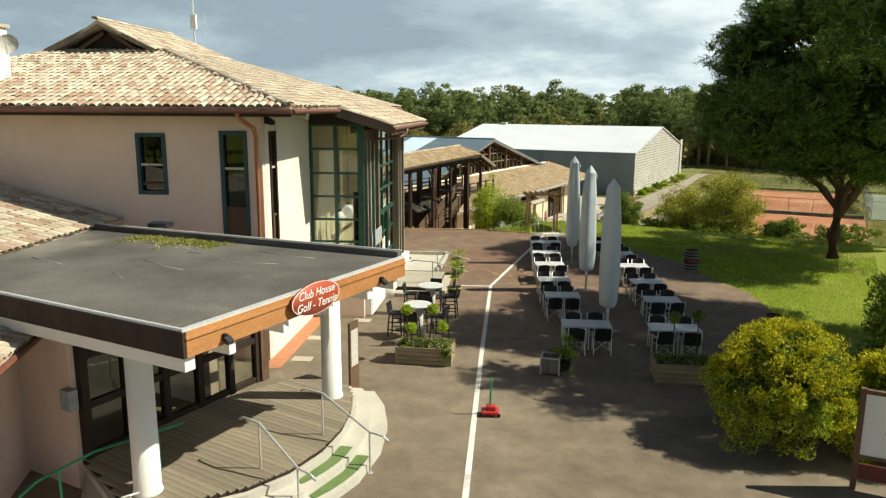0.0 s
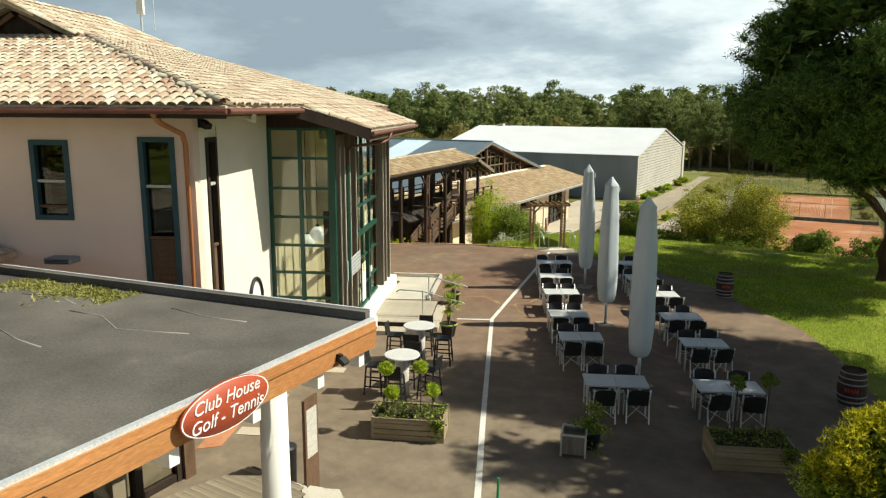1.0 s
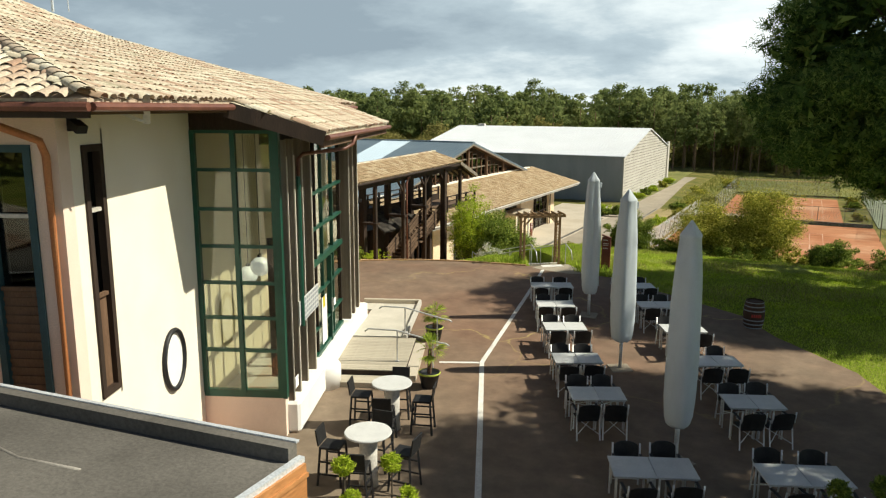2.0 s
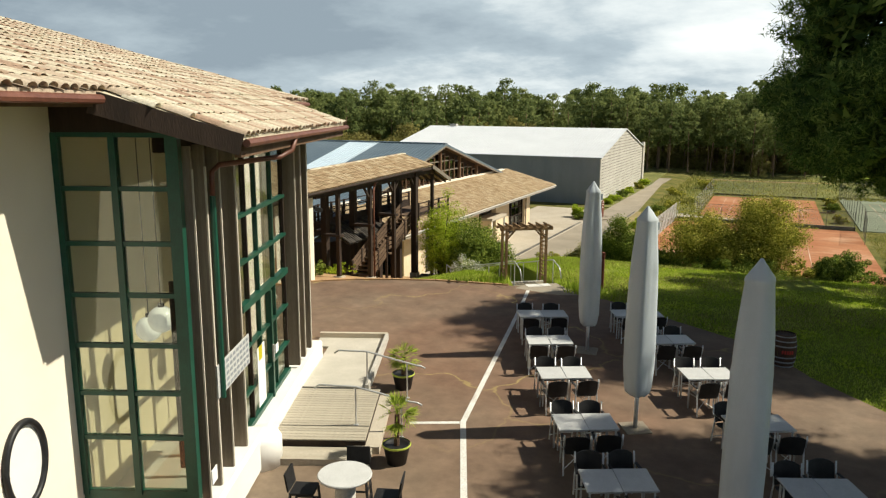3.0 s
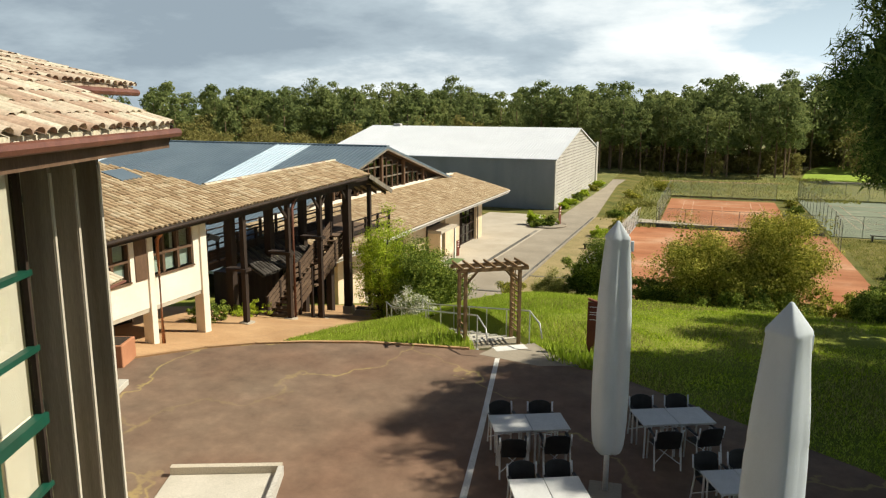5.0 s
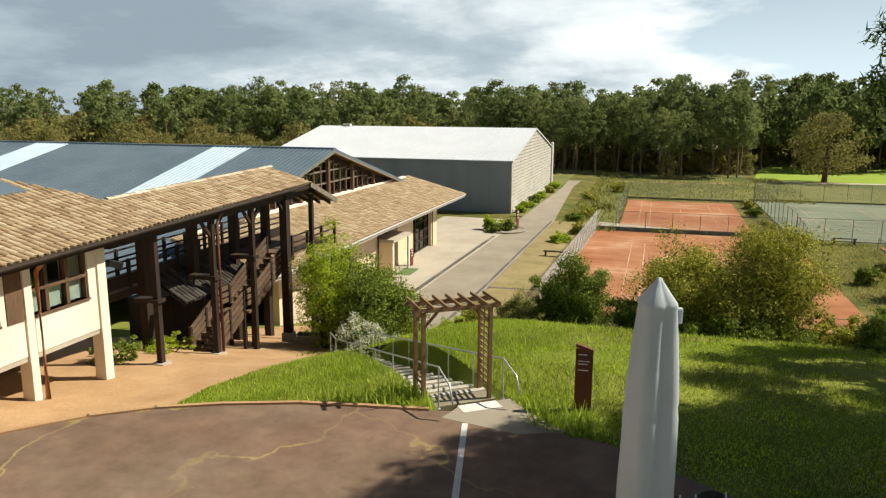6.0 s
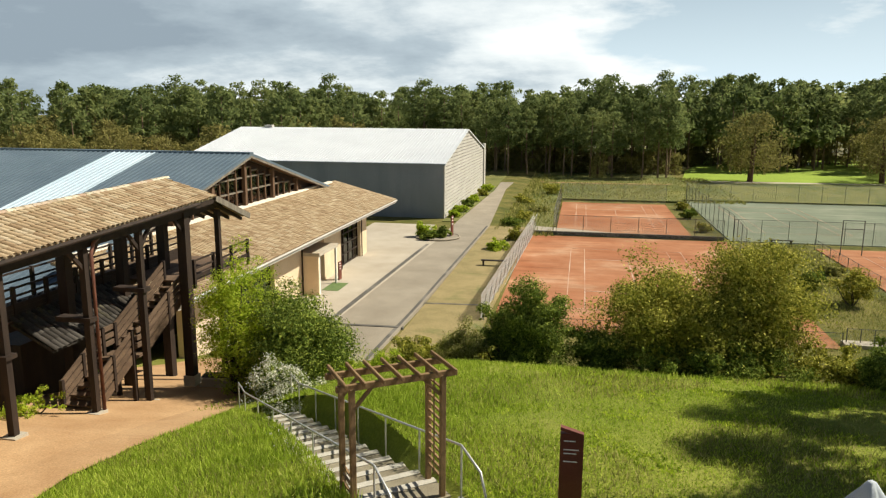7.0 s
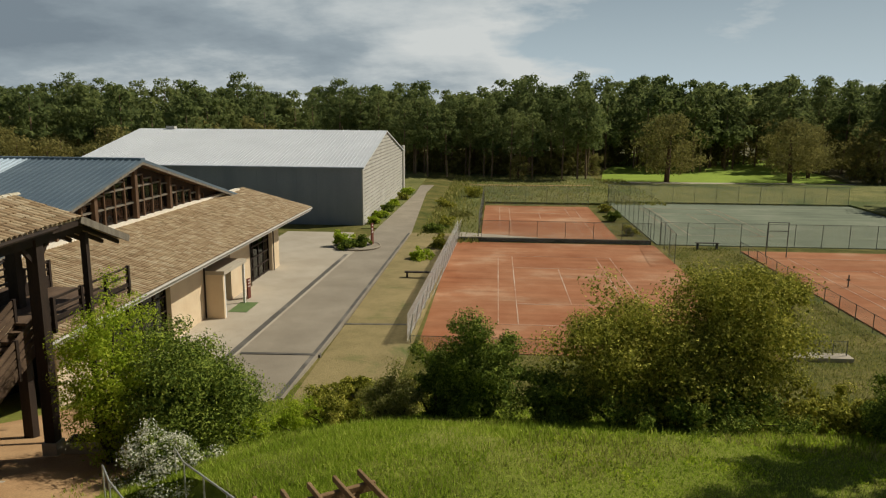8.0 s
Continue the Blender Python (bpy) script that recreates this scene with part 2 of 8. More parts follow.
TILE_STOPS = [(0.10, (0.35, 0.215, 0.15)), (0.28, (0.45, 0.325, 0.235)), (0.52, (0.55, 0.455, 0.35)), (0.72, (0.60, 0.535, 0.40)), (0.92, (0.69, 0.635, 0.52))]
TILE_OLD = [(0.12, (0.31, 0.21, 0.12)), (0.4, (0.43, 0.305, 0.18)), (0.7, (0.52, 0.395, 0.245)), (0.95, (0.60, 0.49, 0.34))]
TILE_DARK = [(0.15, (0.035, 0.03, 0.026)), (0.5, (0.06, 0.052, 0.045)), (0.9, (0.09, 0.08, 0.07))]
M = {
    "asphalt": asphalt_mat(),
    "meadow": ground_mat(),
    "tile": tile_mat("canal_tile", TILE_STOPS),
    "tile_piece": tile_mat("canal_tile_piece", TILE_STOPS, False),
    "tile_old": tile_mat("old_canal_tile", TILE_OLD),
    "tile_dark": tile_mat("dark_canal_tile", TILE_DARK),
    "pergola_wood": surf("pergola_wood", (0.20, 0.12, 0.055), (0.34, 0.22, 0.11), 2.5, 50, 0.85, 0.4, stretch=(1, 1, 0.3)),
    "render_pink": surf("pinkish_render", (0.72, 0.555, 0.465), (0.80, 0.64, 0.545), 0.6, 60, 0.9, 0.3, stain=(0.56, 0.44, 0.37), stain_at=0.60),
    "render_cream": surf("cream_render", (0.80, 0.72, 0.60), (0.86, 0.79, 0.68), 0.7, 70, 0.9, 0.25, stain=(0.66, 0.56, 0.43), stain_at=0.66),
    "render_ochre": surf("ochre_render", (0.70, 0.54, 0.36), (0.78, 0.63, 0.44), 0.7, 60, 0.9, 0.25),
    "white_paint": surf("white_paint", (0.78, 0.76, 0.72), (0.84, 0.82, 0.79), 1.5, 350, 0.7, 0.08, stain=(0.6, 0.56, 0.5), stain_at=0.66),
    "green_frame": surf("green_painted_metal", (0.005, 0.050, 0.030), (0.009, 0.078, 0.048), 2, 50, 0.4, 0.1, spec=0.5),
    "teal_frame": surf("teal_painted_wood", (0.022, 0.06, 0.072), (0.035, 0.08, 0.095), 3, 50, 0.6, 0.25),
    "dark_wood": surf("dark_stained_wood", (0.020, 0.012, 0.008), (0.045, 0.027, 0.018), 3, 45, 0.75, 0.4, stretch=(1, 1, 0.2)),
    "brown_wood": surf("brown_stained_wood", (0.10, 0.055, 0.03), (0.17, 0.10, 0.06), 3, 45, 0.8, 0.4, stretch=(1, 1, 0.25)),
    "grey_wood": surf("weathered_grey_wood", (0.13, 0.11, 0.085), (0.25, 0.215, 0.17), 2.2, 60, 0.85, 0.5, stretch=(2, 2, 0.12), island=0.25),
    "fin_wood": surf("weathered_fin_wood", (0.15, 0.115, 0.080), (0.30, 0.245, 0.185), 1.3, 60, 0.85, 0.5, stretch=(3, 3, 0.12), vary=0.3, stain=(0.40, 0.36, 0.30), stain_at=0.60),
    # pale wood colour that paints the sunlit line on the fin edges
    "fin_lit_edge": surf("sunlit_fin_edge", (0.46, 0.41, 0.33), (0.62, 0.57, 0.48), 1.6, 60, 0.85, 0.4, stretch=(3, 3, 0.2), stain=(0.24, 0.19, 0.13), stain_at=0.60),
    "deck_wood": surf("weathered_deck_board", (0.20, 0.165, 0.115), (0.31, 0.26, 0.19), 2.0, 50, 0.85, 0.4, stretch=(0.3, 2, 1), vary=0.2),
    "deck_pale": surf("pale_deck_board", (0.36, 0.315, 0.245), (0.48, 0.43, 0.345), 2.0, 50, 0.85, 0.4, stretch=(0.3, 2, 1), vary=0.14),
    "walk_wood": surf("walkway_wood", (0.085, 0.052, 0.032), (0.17, 0.11, 0.07), 3, 45, 0.8, 0.4, stretch=(1, 0.3, 1)),
    "planter_wood": surf("planter_wood", (0.25, 0.195, 0.115), (0.40, 0.325, 0.205), 2.5, 50, 0.85, 0.4, stretch=(0.3, 1, 2), vary=0.15),
    "fascia_orange": surf("orange_stained_fascia", (0.36, 0.15, 0.05), (0.50, 0.24, 0.09), 2, 40, 0.65, 0.3, stretch=(1, 0.2, 1)),
    "felt": surf("bitumen_felt", (0.070, 0.064, 0.056), (0.155, 0.142, 0.125), 0.45, 24, 0.85, 0.5, stain=(0.27, 0.245, 0.205), stain_at=0.53),
    "felt_seam": surf("worn_felt_seam", (0.17, 0.155, 0.135), (0.28, 0.26, 0.23), 3, 40, 0.8, 0.3),
    "zinc": surf("zinc_edging", (0.66, 0.69, 0.72), (0.78, 0.80, 0.83), 3, 40, 0.45, 0.1, metal=0.4),
    "gutter": surf("copper_brown_gutter", (0.12, 0.042, 0.027), (0.19, 0.075, 0.048), 3, 40, 0.5, 0.1, spec=0.5),
    "copper_pipe": surf("orange_brown_pipe", (0.40, 0.15, 0.055), (0.48, 0.20, 0.08), 3, 40, 0.5, 0.1, spec=0.5),
    "steel": surf("galvanised_steel", (0.52, 0.52, 0.51), (0.64, 0.64, 0.63), 5, 50, 0.4, 0.1, metal=0.45),
    "alu": surf("brushed_aluminium", (0.70, 0.71, 0.72), (0.80, 0.81, 0.82), 5, 60, 0.4, 0.1, metal=0.4),
    "black_wicker": surf("black_wicker", (0.008, 0.008, 0.009), (0.022, 0.021, 0.021), 8, 120, 0.6, 0.6, bdist=0.004),
    "black_metal": surf("black_metal", (0.010, 0.010, 0.011), (0.022, 0.022, 0.024), 6, 60, 0.5, 0.1),
    "table_top": surf("grey_laminate", (0.52, 0.52, 0.51), (0.62, 0.62, 0.61), 3, 80, 0.45, 0.08, vary=0.06),
    "canvas": surf("grey_canvas_cover", (0.46, 0.50, 0.54), (0.56, 0.60, 0.64), 2.0, 400, 0.8, 0.1, stretch=(1, 1, 0.3), stain=(0.40, 0.42, 0.43), stain_at=0.64),
    "road_paint": surf("worn_white_paint", (0.62, 0.60, 0.55), (0.76, 0.74, 0.70), 2, 25, 0.8, 0.2, stain=(0.30, 0.22, 0.18), stain_at=0.62),
    "concrete": surf("pale_concrete", (0.42, 0.36, 0.28), (0.52, 0.46, 0.37), 0.35, 40, 0.9, 0.25, stain=(0.34, 0.28, 0.21), stain_at=0.6),
    "drive": surf("worn_drive", (0.27, 0.23, 0.175), (0.36, 0.31, 0.24), 0.3, 40, 0.9, 0.3, stain=(0.34, 0.29, 0.21), stain_at=0.58),
    "ramp_concrete": surf("ramp_concrete", (0.44, 0.41, 0.345), (0.56, 0.52, 0.45), 0.8, 50, 0.9, 0.3, stain=(0.3, 0.28, 0.23), stain_at=0.6),
    "tread": surf("mossy_tread", (0.20, 0.17, 0.115), (0.32, 0.28, 0.20), 1.2, 40, 0.95, 0.4, stain=(0.16, 0.18, 0.06), stain_at=0.55),
    "earth": surf("sandy_earth", (0.38, 0.22, 0.105), (0.51, 0.325, 0.17), 0.5, 20, 0.95, 0.5, stain=(0.24, 0.16, 0.07), stain_at=0.58),
    "drygrass": surf("dry_grass", (0.25, 0.20, 0.085), (0.36, 0.28, 0.13), 0.5, 12, 0.95, 0.7, stain=(0.10, 0.14, 0.03), stain_at=0.56, bdist=0.05),
    "clay": clay_mat("clay_court", (0.30, 0.110, 0.050), (0.41, 0.190, 0.10), (0.54, 0.34, 0.215)),
    "green_court": clay_mat("green_hard_court", (0.17, 0.195, 0.140), (0.22, 0.245, 0.175), (0.30, 0.31, 0.235)),
    "fairway": surf("mown_fairway", (0.22, 0.31, 0.025), (0.30, 0.40, 0.04), 0.1, 4, 0.95, 0.3),
    "blue_metal": surf("blue_grey_metal_roof", (0.12, 0.165, 0.21), (0.165, 0.215, 0.26), 0.25, 30, 0.5, 0.1, metal=0.2),
    "blue_light": surf("pale_blue_roof_sheet", (0.50, 0.60, 0.69), (0.58, 0.67, 0.75), 0.3, 30, 0.5, 0.1),
    "blind": surf("pale_window_blind", (0.66, 0.76, 0.78), (0.74, 0.82, 0.84), 2, 40, 0.7, 0.05),
    "pale_metal": surf("pale_metal_roof", (0.66, 0.68, 0.71), (0.74, 0.76, 0.79), 0.15, 20, 0.45, 0.1, metal=0.1),
    "grey_metal": surf("grey_metal_cladding", (0.21, 0.235, 0.265), (0.31, 0.335, 0.365), 0.2, 20, 0.55, 0.15, metal=0.2, stretch=(1, 1, 0.3)),
    "white_clad": surf("whitish_cladding", (0.46, 0.43, 0.38), (0.58, 0.55, 0.50), 0.4, 20, 0.8, 0.2),
    "red_sign": surf("red_sign_board", (0.36, 0.055, 0.022), (0.42, 0.075, 0.03), 2, 50, 0.5, 0.08, spec=0.5),
    "rust_sign": surf("dark_red_totem", (0.13, 0.035, 0.022), (0.18, 0.05, 0.03), 2, 50, 0.6, 0.15),
    "white_flat": surf("white_lettering", (0.82, 0.81, 0.79), (0.86, 0.85, 0.83), 6, 60, 0.6, 0.05),
    "interior": surf("beige_interior", (0.72, 0.60, 0.40), (0.80, 0.68, 0.47), 0.8, 40, 0.9, 0.1),
    # room backs: shade of unlit rooms put into the colour; also the bay's panel
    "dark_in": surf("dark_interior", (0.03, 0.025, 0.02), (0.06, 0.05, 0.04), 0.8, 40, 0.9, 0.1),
    "glass": glass_mat("coated_window_glass", (0.90, 0.92, 0.88), 0.06, 0.92),
    "glass_dark": glass_mat("dark_window_glass", (0.35, 0.38, 0.40), 0.05),
    "globe": surf("opal_globe", (0.85, 0.85, 0.83), (0.9, 0.9, 0.88), 3, 40, 0.25, 0.02, spec=0.5),
    "bark": surf("pine_bark", (0.07, 0.04, 0.025), (0.17, 0.10, 0.06), 3, 22, 0.95, 1.0, stretch=(1, 1, 0.3), bdist=0.05),
    # lighter copy of the pine bark, with sunlight put into the colour
    "bark_sunlit": surf("sunlit_pine_bark", (0.17, 0.11, 0.07), (0.28, 0.19, 0.12), 1, 8, 0.95, 0.6, stretch=(1, 1, 0.3), bdist=0.05),
    "bark_grey": surf("grey_bark", (0.055, 0.042, 0.03), (0.11, 0.09, 0.065), 3, 22, 0.95, 0.8, bdist=0.03),
    "pine": leaf_mat("pine_needles", (0.040, 0.074, 0.020), (0.095, 0.160, 0.034), (0.25, 0.32, 0.08), trans=0.22),
    "straw": leaf_mat("straw_grass", (0.15, 0.17, 0.035), (0.31, 0.31, 0.085), (0.50, 0.45, 0.17), big_scale=0.4, trans=0.4),
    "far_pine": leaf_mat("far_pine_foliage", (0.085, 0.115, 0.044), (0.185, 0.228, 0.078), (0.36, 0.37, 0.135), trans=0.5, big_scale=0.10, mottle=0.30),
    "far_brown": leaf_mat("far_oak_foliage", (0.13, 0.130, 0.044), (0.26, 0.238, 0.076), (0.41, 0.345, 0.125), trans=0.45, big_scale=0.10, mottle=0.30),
    "bush": leaf_mat("shrub_leaf", (0.055, 0.09, 0.016), (0.15, 0.205, 0.034), (0.40, 0.46, 0.08), trans=0.22, mottle=0.55),
    "bush_lime": leaf_mat("lime_shrub_leaf", (0.17, 0.25, 0.018), (0.40, 0.51, 0.04), (0.64, 0.68, 0.09), trans=0.45),
    "bush_olive": leaf_mat("olive_shrub_leaf", (0.085, 0.105, 0.016), (0.31, 0.315, 0.045), (0.72, 0.64, 0.14), trans=0.30, big_scale=1.4, mottle=0.55),
    "yellow_hedge": leaf_mat("golden_conifer", (0.13, 0.16, 0.010), (0.44, 0.42, 0.02), (0.74, 0.64, 0.045), trans=0.35),
    "blossom": leaf_mat("white_blossom", (0.62, 0.60, 0.46), (0.82, 0.80, 0.66), (0.90, 0.88, 0.78)),
    "grass": leaf_mat("grass_blade", (0.18, 0.26, 0.024), (0.37, 0.48, 0.050), (0.62, 0.64, 0.15), trans=0.4, big_scale=0.45, mottle=0.42),
    "palm": leaf_mat("palm_leaf", (0.12, 0.18, 0.02), (0.28, 0.36, 0.045), (0.46, 0.50, 0.09), trans=0.4),
    "terracotta": surf("terracotta", (0.40, 0.17, 0.085), (0.50, 0.23, 0.12), 3, 40, 0.85, 0.2),
    "lime_rim": surf("yellow_green_plastic", (0.38, 0.46, 0.06), (0.46, 0.54, 0.09), 3, 40, 0.5, 0.05),
    "barrel_wood": surf("dark_barrel_wood", (0.045, 0.022, 0.014), (0.085, 0.042, 0.026), 3, 40, 0.7, 0.3, stretch=(2, 2, 0.3), island=0.3),
    "red_paint": surf("red_paint", (0.42, 0.02, 0.02), (0.5, 0.035, 0.03), 3, 40, 0.4, 0.05, spec=0.5),
    "green_paint": surf("bright_green_paint", (0.02, 0.22, 0.09), (0.03, 0.28, 0.12), 3, 40, 0.4, 0.05, spec=0.5),
    "green_mat": surf("green_turf_mat", (0.10, 0.16, 0.05), (0.16, 0.22, 0.08), 2, 60, 0.95, 0.5),
    "litter": surf("needle_litter", (0.13, 0.115, 0.055), (0.21, 0.185, 0.085), 0.2, 6, 0.95, 0.6, stain=(0.11, 0.14, 0.04), stain_at=0.5),
    "court_line": surf("dusty_court_line", (0.50, 0.31, 0.20), (0.70, 0.58, 0.48), 0.5, 20, 0.9, 0.05, stain=(0.43, 0.21, 0.12), stain_at=0.46),
    "heath": surf("rough_heath", (0.13, 0.145, 0.034), (0.26, 0.24, 0.075), 0.22, 5, 0.95, 0.9, stain=(0.075, 0.105, 0.02), stain_at=0.48, bdist=0.15),
    "soil": surf("planter_soil", (0.03, 0.02, 0.012), (0.06, 0.04, 0.025), 5, 40, 0.95, 0.6),
}
for nd in M["globe"].node_tree.nodes:
    if nd.type == 'BSDF_PRINCIPLED':
        nd.inputs["Emission Color"].default_value = (1.0, 0.97, 0.9, 1)
        nd.inputs["Emission Strength"].default_value = 0.28


# ---- building helpers ----
LO = pose(0, 0, 0, 0, 0, 4.4)          # lower site: p to the east, q to the north
CH = pose(-14.41, 14.29, 0, 0, 0, 27)  # clubhouse: a along its front, b along its side


def lo(p, q, z=0.0):
    return LO @ Vector((p, q, z))


def thing(name, m, label, category, group="", kind=""):
    ob = new(name)
    ob.empty_display_size = 0.2
    ob.matrix_world = m
    return tagged(ob, label, category, group, kind)


def finish(bm, name, material, smooth=False):
    me = bpy.data.meshes.new(name)
    bmesh.ops.recalc_face_normals(bm, faces=bm.faces[:])
    bm.to_mesh(me)
    bm.free()
    if smooth:
        for f in me.polygons:
            f.use_smooth = True
    me.materials.append(material)
    return me


def part(name, bm, material, parent, label="", smooth=False):
    ob = new(name, finish(bm, name, material, smooth))
    ob.parent = parent
    if label:
        ob["label"] = label
    return ob


def solo(name, bm, material, m, label, category, group="", kind="", smooth=False):
    ob = new(name, finish(bm, name, material, smooth))
    ob.matrix_world = m
    return tagged(ob, label, category, group, kind)


def box(bm, x0, x1, y0, y1, z0, z1, m=None, bev=0.0):
    vs = [bm.verts.new((x, y, z)) for x in (x0, x1) for y in (y0, y1) for z in (z0, z1)]
    if m is not None:
        for v in vs:
            v.co = m @ v.co
    fs = [bm.faces.new([vs[i] for i in f]) for f in ((0, 1, 3, 2), (4, 6, 7, 5), (0, 4, 5, 1), (2, 3, 7, 6), (0, 2, 6, 4), (1, 5, 7, 3))]
    if bev:
        es = list({e for f in fs for e in f.edges})
        bmesh.ops.bevel(bm, geom=es, offset=bev, segments=1, affect="EDGES")
    return bm


def B():
    return bmesh.new()


def bx(*a, **k):
    return box(bmesh.new(), *a, **k)


def beam(bm, p0, p1, w, h, up=(0, 0, 1)):
    """A rectangular bar from p0 to p1, w across and h high."""
    p0, p1 = Vector(p0), Vector(p1)
    d = (p1 - p0)
    n = d.length
    y = d.normalized()
    x = y.cross(Vector(up))
    if x.length < 1e-4:
        x = y.cross(Vector((1, 0, 0)))
    x.normalize()
    z = x.cross(y)
    m = Matrix.Translation(p0) @ Matrix((x, y, z)).transposed().to_4x4()
    return box(bm, -w / 2, w / 2, 0, n, -h / 2, h / 2, m)


def tube(bm, pts, r, seg=8, r1=None, cap=True):
    """A round bar through points."""
    pts = [Vector(p) for p in pts]
    rings = []
    for i, p in enumerate(pts):
        d = (pts[min(i + 1, len(pts) - 1)] - pts[max(i - 1, 0)]).normalized()
        x = d.cross(Vector((0, 0, 1)))
        if x.length < 1e-3:
            x = d.cross(Vector((1, 0, 0)))
        x.normalize()
        y = x.cross(d)
        rr = r if r1 is None else r + (r1 - r) * i / (len(pts) - 1)
        rings.append([bm.verts.new(p + rr * (math.cos(t) * x + math.sin(t) * y)) for t in (2 * math.pi * k / seg for k in range(seg))])
    for a, b in zip(rings, rings[1:]):
        for k in range(seg):
            bm.faces.new((a[k], a[(k + 1) % seg], b[(k + 1) % seg], b[k]))
    if cap:
        bm.faces.new(rings[0])
        bm.faces.new(rings[-1])
    return bm


def lathe(bm, prof, seg=20, c=(0, 0, 0), cap=True, squash=1.0):
    """A turned shape from (radius, height) pairs."""
    rings = [[bm.verts.new((c[0] + r * math.cos(t), c[1] + squash * r * math.sin(t), c[2] + z)) for t in (2 * math.pi * k / seg for k in range(seg))] for r, z in prof]
    for a, b in zip(rings, rings[1:]):
        for k in range(seg):
            bm.faces.new((a[k], a[(k + 1) % seg], b[(k + 1) % seg], b[k]))
    if cap:
        bm.faces.new(rings[0])
        bm.faces.new(rings[-1])
    return bm


def prism(bm, poly, z0, z1):
    """An upright prism over a plan outline."""
    lo_ = [bm.verts.new((x, y, z0)) for x, y in poly]
    hi = [bm.verts.new((x, y, z1)) for x, y in poly]
    n = len(poly)
    bm.faces.new(lo_)
    bm.faces.new(hi)
    for i in range(n):
        bm.faces.new((lo_[i], lo_[(i + 1) % n], hi[(i + 1) % n], hi[i]))
    return bm


def slab(bm, pts, thick):
    """A plate whose upper face goes through pts, thick downwards."""
    top = [bm.verts.new(p) for p in pts]
    bot = [bm.verts.new((p[0], p[1], p[2] - thick)) for p in pts]
    n = len(pts)
    bm.faces.new(top)
    bm.faces.new(bot)
    for i in range(n):
        bm.faces.new((top[i], top[(i + 1) % n], bot[(i + 1) % n], bot[i]))
    return bm


def holed(bm, u0, u1, z0, z1, holes, place, thick):
    """A wall from u0 to u1 with rectangular holes (u0, u1, z0, z1); place(u, w, z) gives the point, w the depth."""
    us = sorted({u0, u1, *[h[0] for h in holes], *[h[1] for h in holes]})
    zs = sorted({z0, z1, *[h[2] for h in holes], *[h[3] for h in holes]})
    for a, b in zip(us, us[1:]):
        run = None
        for c, d in list(zip(zs, zs[1:])) + [(None, None)]:
            solid = c is not None and not any(h[0] <= (a + b) / 2 <= h[1] and h[2] <= (c + d) / 2 <= h[3] for h in holes)
            if solid:
                run = (run[0] if run else c, d)
            elif run:
                vs = [bm.verts.new(place(u, w, z)) for u in (a, b) for w in (0, thick) for z in run]
                for f in ((0, 1, 3, 2), (4, 6, 7, 5), (0, 4, 5, 1), (2, 3, 7, 6), (0, 2, 6, 4), (1, 5, 7, 3)):
                    bm.faces.new([vs[i] for i in f])
                run = None
    bmesh.ops.remove_doubles(bm, verts=bm.verts[:], dist=0.0005)
    return bm


def raw_mesh(name, verts, tris, material):
    """A mesh from arrays of points and triangles."""
    verts, tris = np.asarray(verts, np.float32), np.asarray(tris, np.int32)
    me = bpy.data.meshes.new(name)
    me.vertices.add(len(verts))
    me.vertices.foreach_set("co", verts.ravel())
    k = tris.shape[1]
    me.loops.add(len(tris) * k)
    me.loops.foreach_set("vertex_index", tris.ravel())
    me.polygons.add(len(tris))
    me.polygons.foreach_set("loop_start", np.arange(0, len(tris) * k, k, dtype=np.int32))
    me.update(calc_edges=True)
    me.materials.append(material)
    return me


def tile_arrays(r=0.105, n=5, length=0.46):
    """One canal tile: half a tapered barrel lying along +y (up the roof), its crown up."""
    v = []
    for y, rr, dz in ((0, r, 0.012), (length, r * 0.90, -0.004)):
        for k in range(n + 1):
            t = math.pi * k / n
            v.append((rr * math.cos(t), y, rr * 0.66 * math.sin(t) + dz))
    f = [(k, k + 1, n + 2 + k, n + 1 + k) for k in range(n)]
    return np.array(v), np.array(f)


TV, TF = tile_arrays()


def tiled_slope(parent, corner, along, up, width, depth, inside, material, piece_if=None, pitch=0.225, course=0.37, name="roof_tiles", label=""):
    """Lays canal tiles over a sloping plane: corner at the eave, along the eave, up the slope. Tiles for which piece_if holds become pieces."""
    corner, along, up = Vector(corner), Vector(along).normalized(), Vector(up).normalized()
    nrm = along.cross(up)
    side_ = along
    if nrm.z < 0:
        nrm, side_ = -nrm, -along
    rng = random.Random(len(name) + int(width * 10))
    R = np.array((side_, up, nrm))
    V, F, k = [], [], 0
    pieces = []
    for j in range(int(depth / course) + 1):
        for i in range(int(width / pitch) + 1):
            s, t = (i + 0.5) * pitch, j * course - 0.06
            if not inside(s, max(t, 0) + 0.15):
                continue
            o = np.array(corner + along * (s + rng.uniform(-0.012, 0.012)) + up * (t + rng.uniform(-0.02, 0.02)) + nrm * (0.01 + rng.uniform(-0.006, 0.008)))
            if piece_if and piece_if(s, t) and len(pieces) < 300:
                m = Matrix((side_, up, nrm)).transposed().to_4x4()
                m.translation = Vector(o)
                pieces.append(m @ pose(0, 0, 0, 0, 0, rng.uniform(-2, 2)))
            else:
                V.append(TV @ R + o)
                F.append(TF + k)
                k += len(TV)
    ob = new(name, raw_mesh(name, np.concatenate(V), np.concatenate(F), material))
    for f in ob.data.polygons:
        f.use_smooth = True
    ob.parent = parent
    tagged(ob, label, "", "", "stuff")
    return pieces


def add_pieces(name, me, parent, mats):
    for m in mats:
        ob = new(name, me)
        ob.parent = parent
        ob.matrix_basis = m


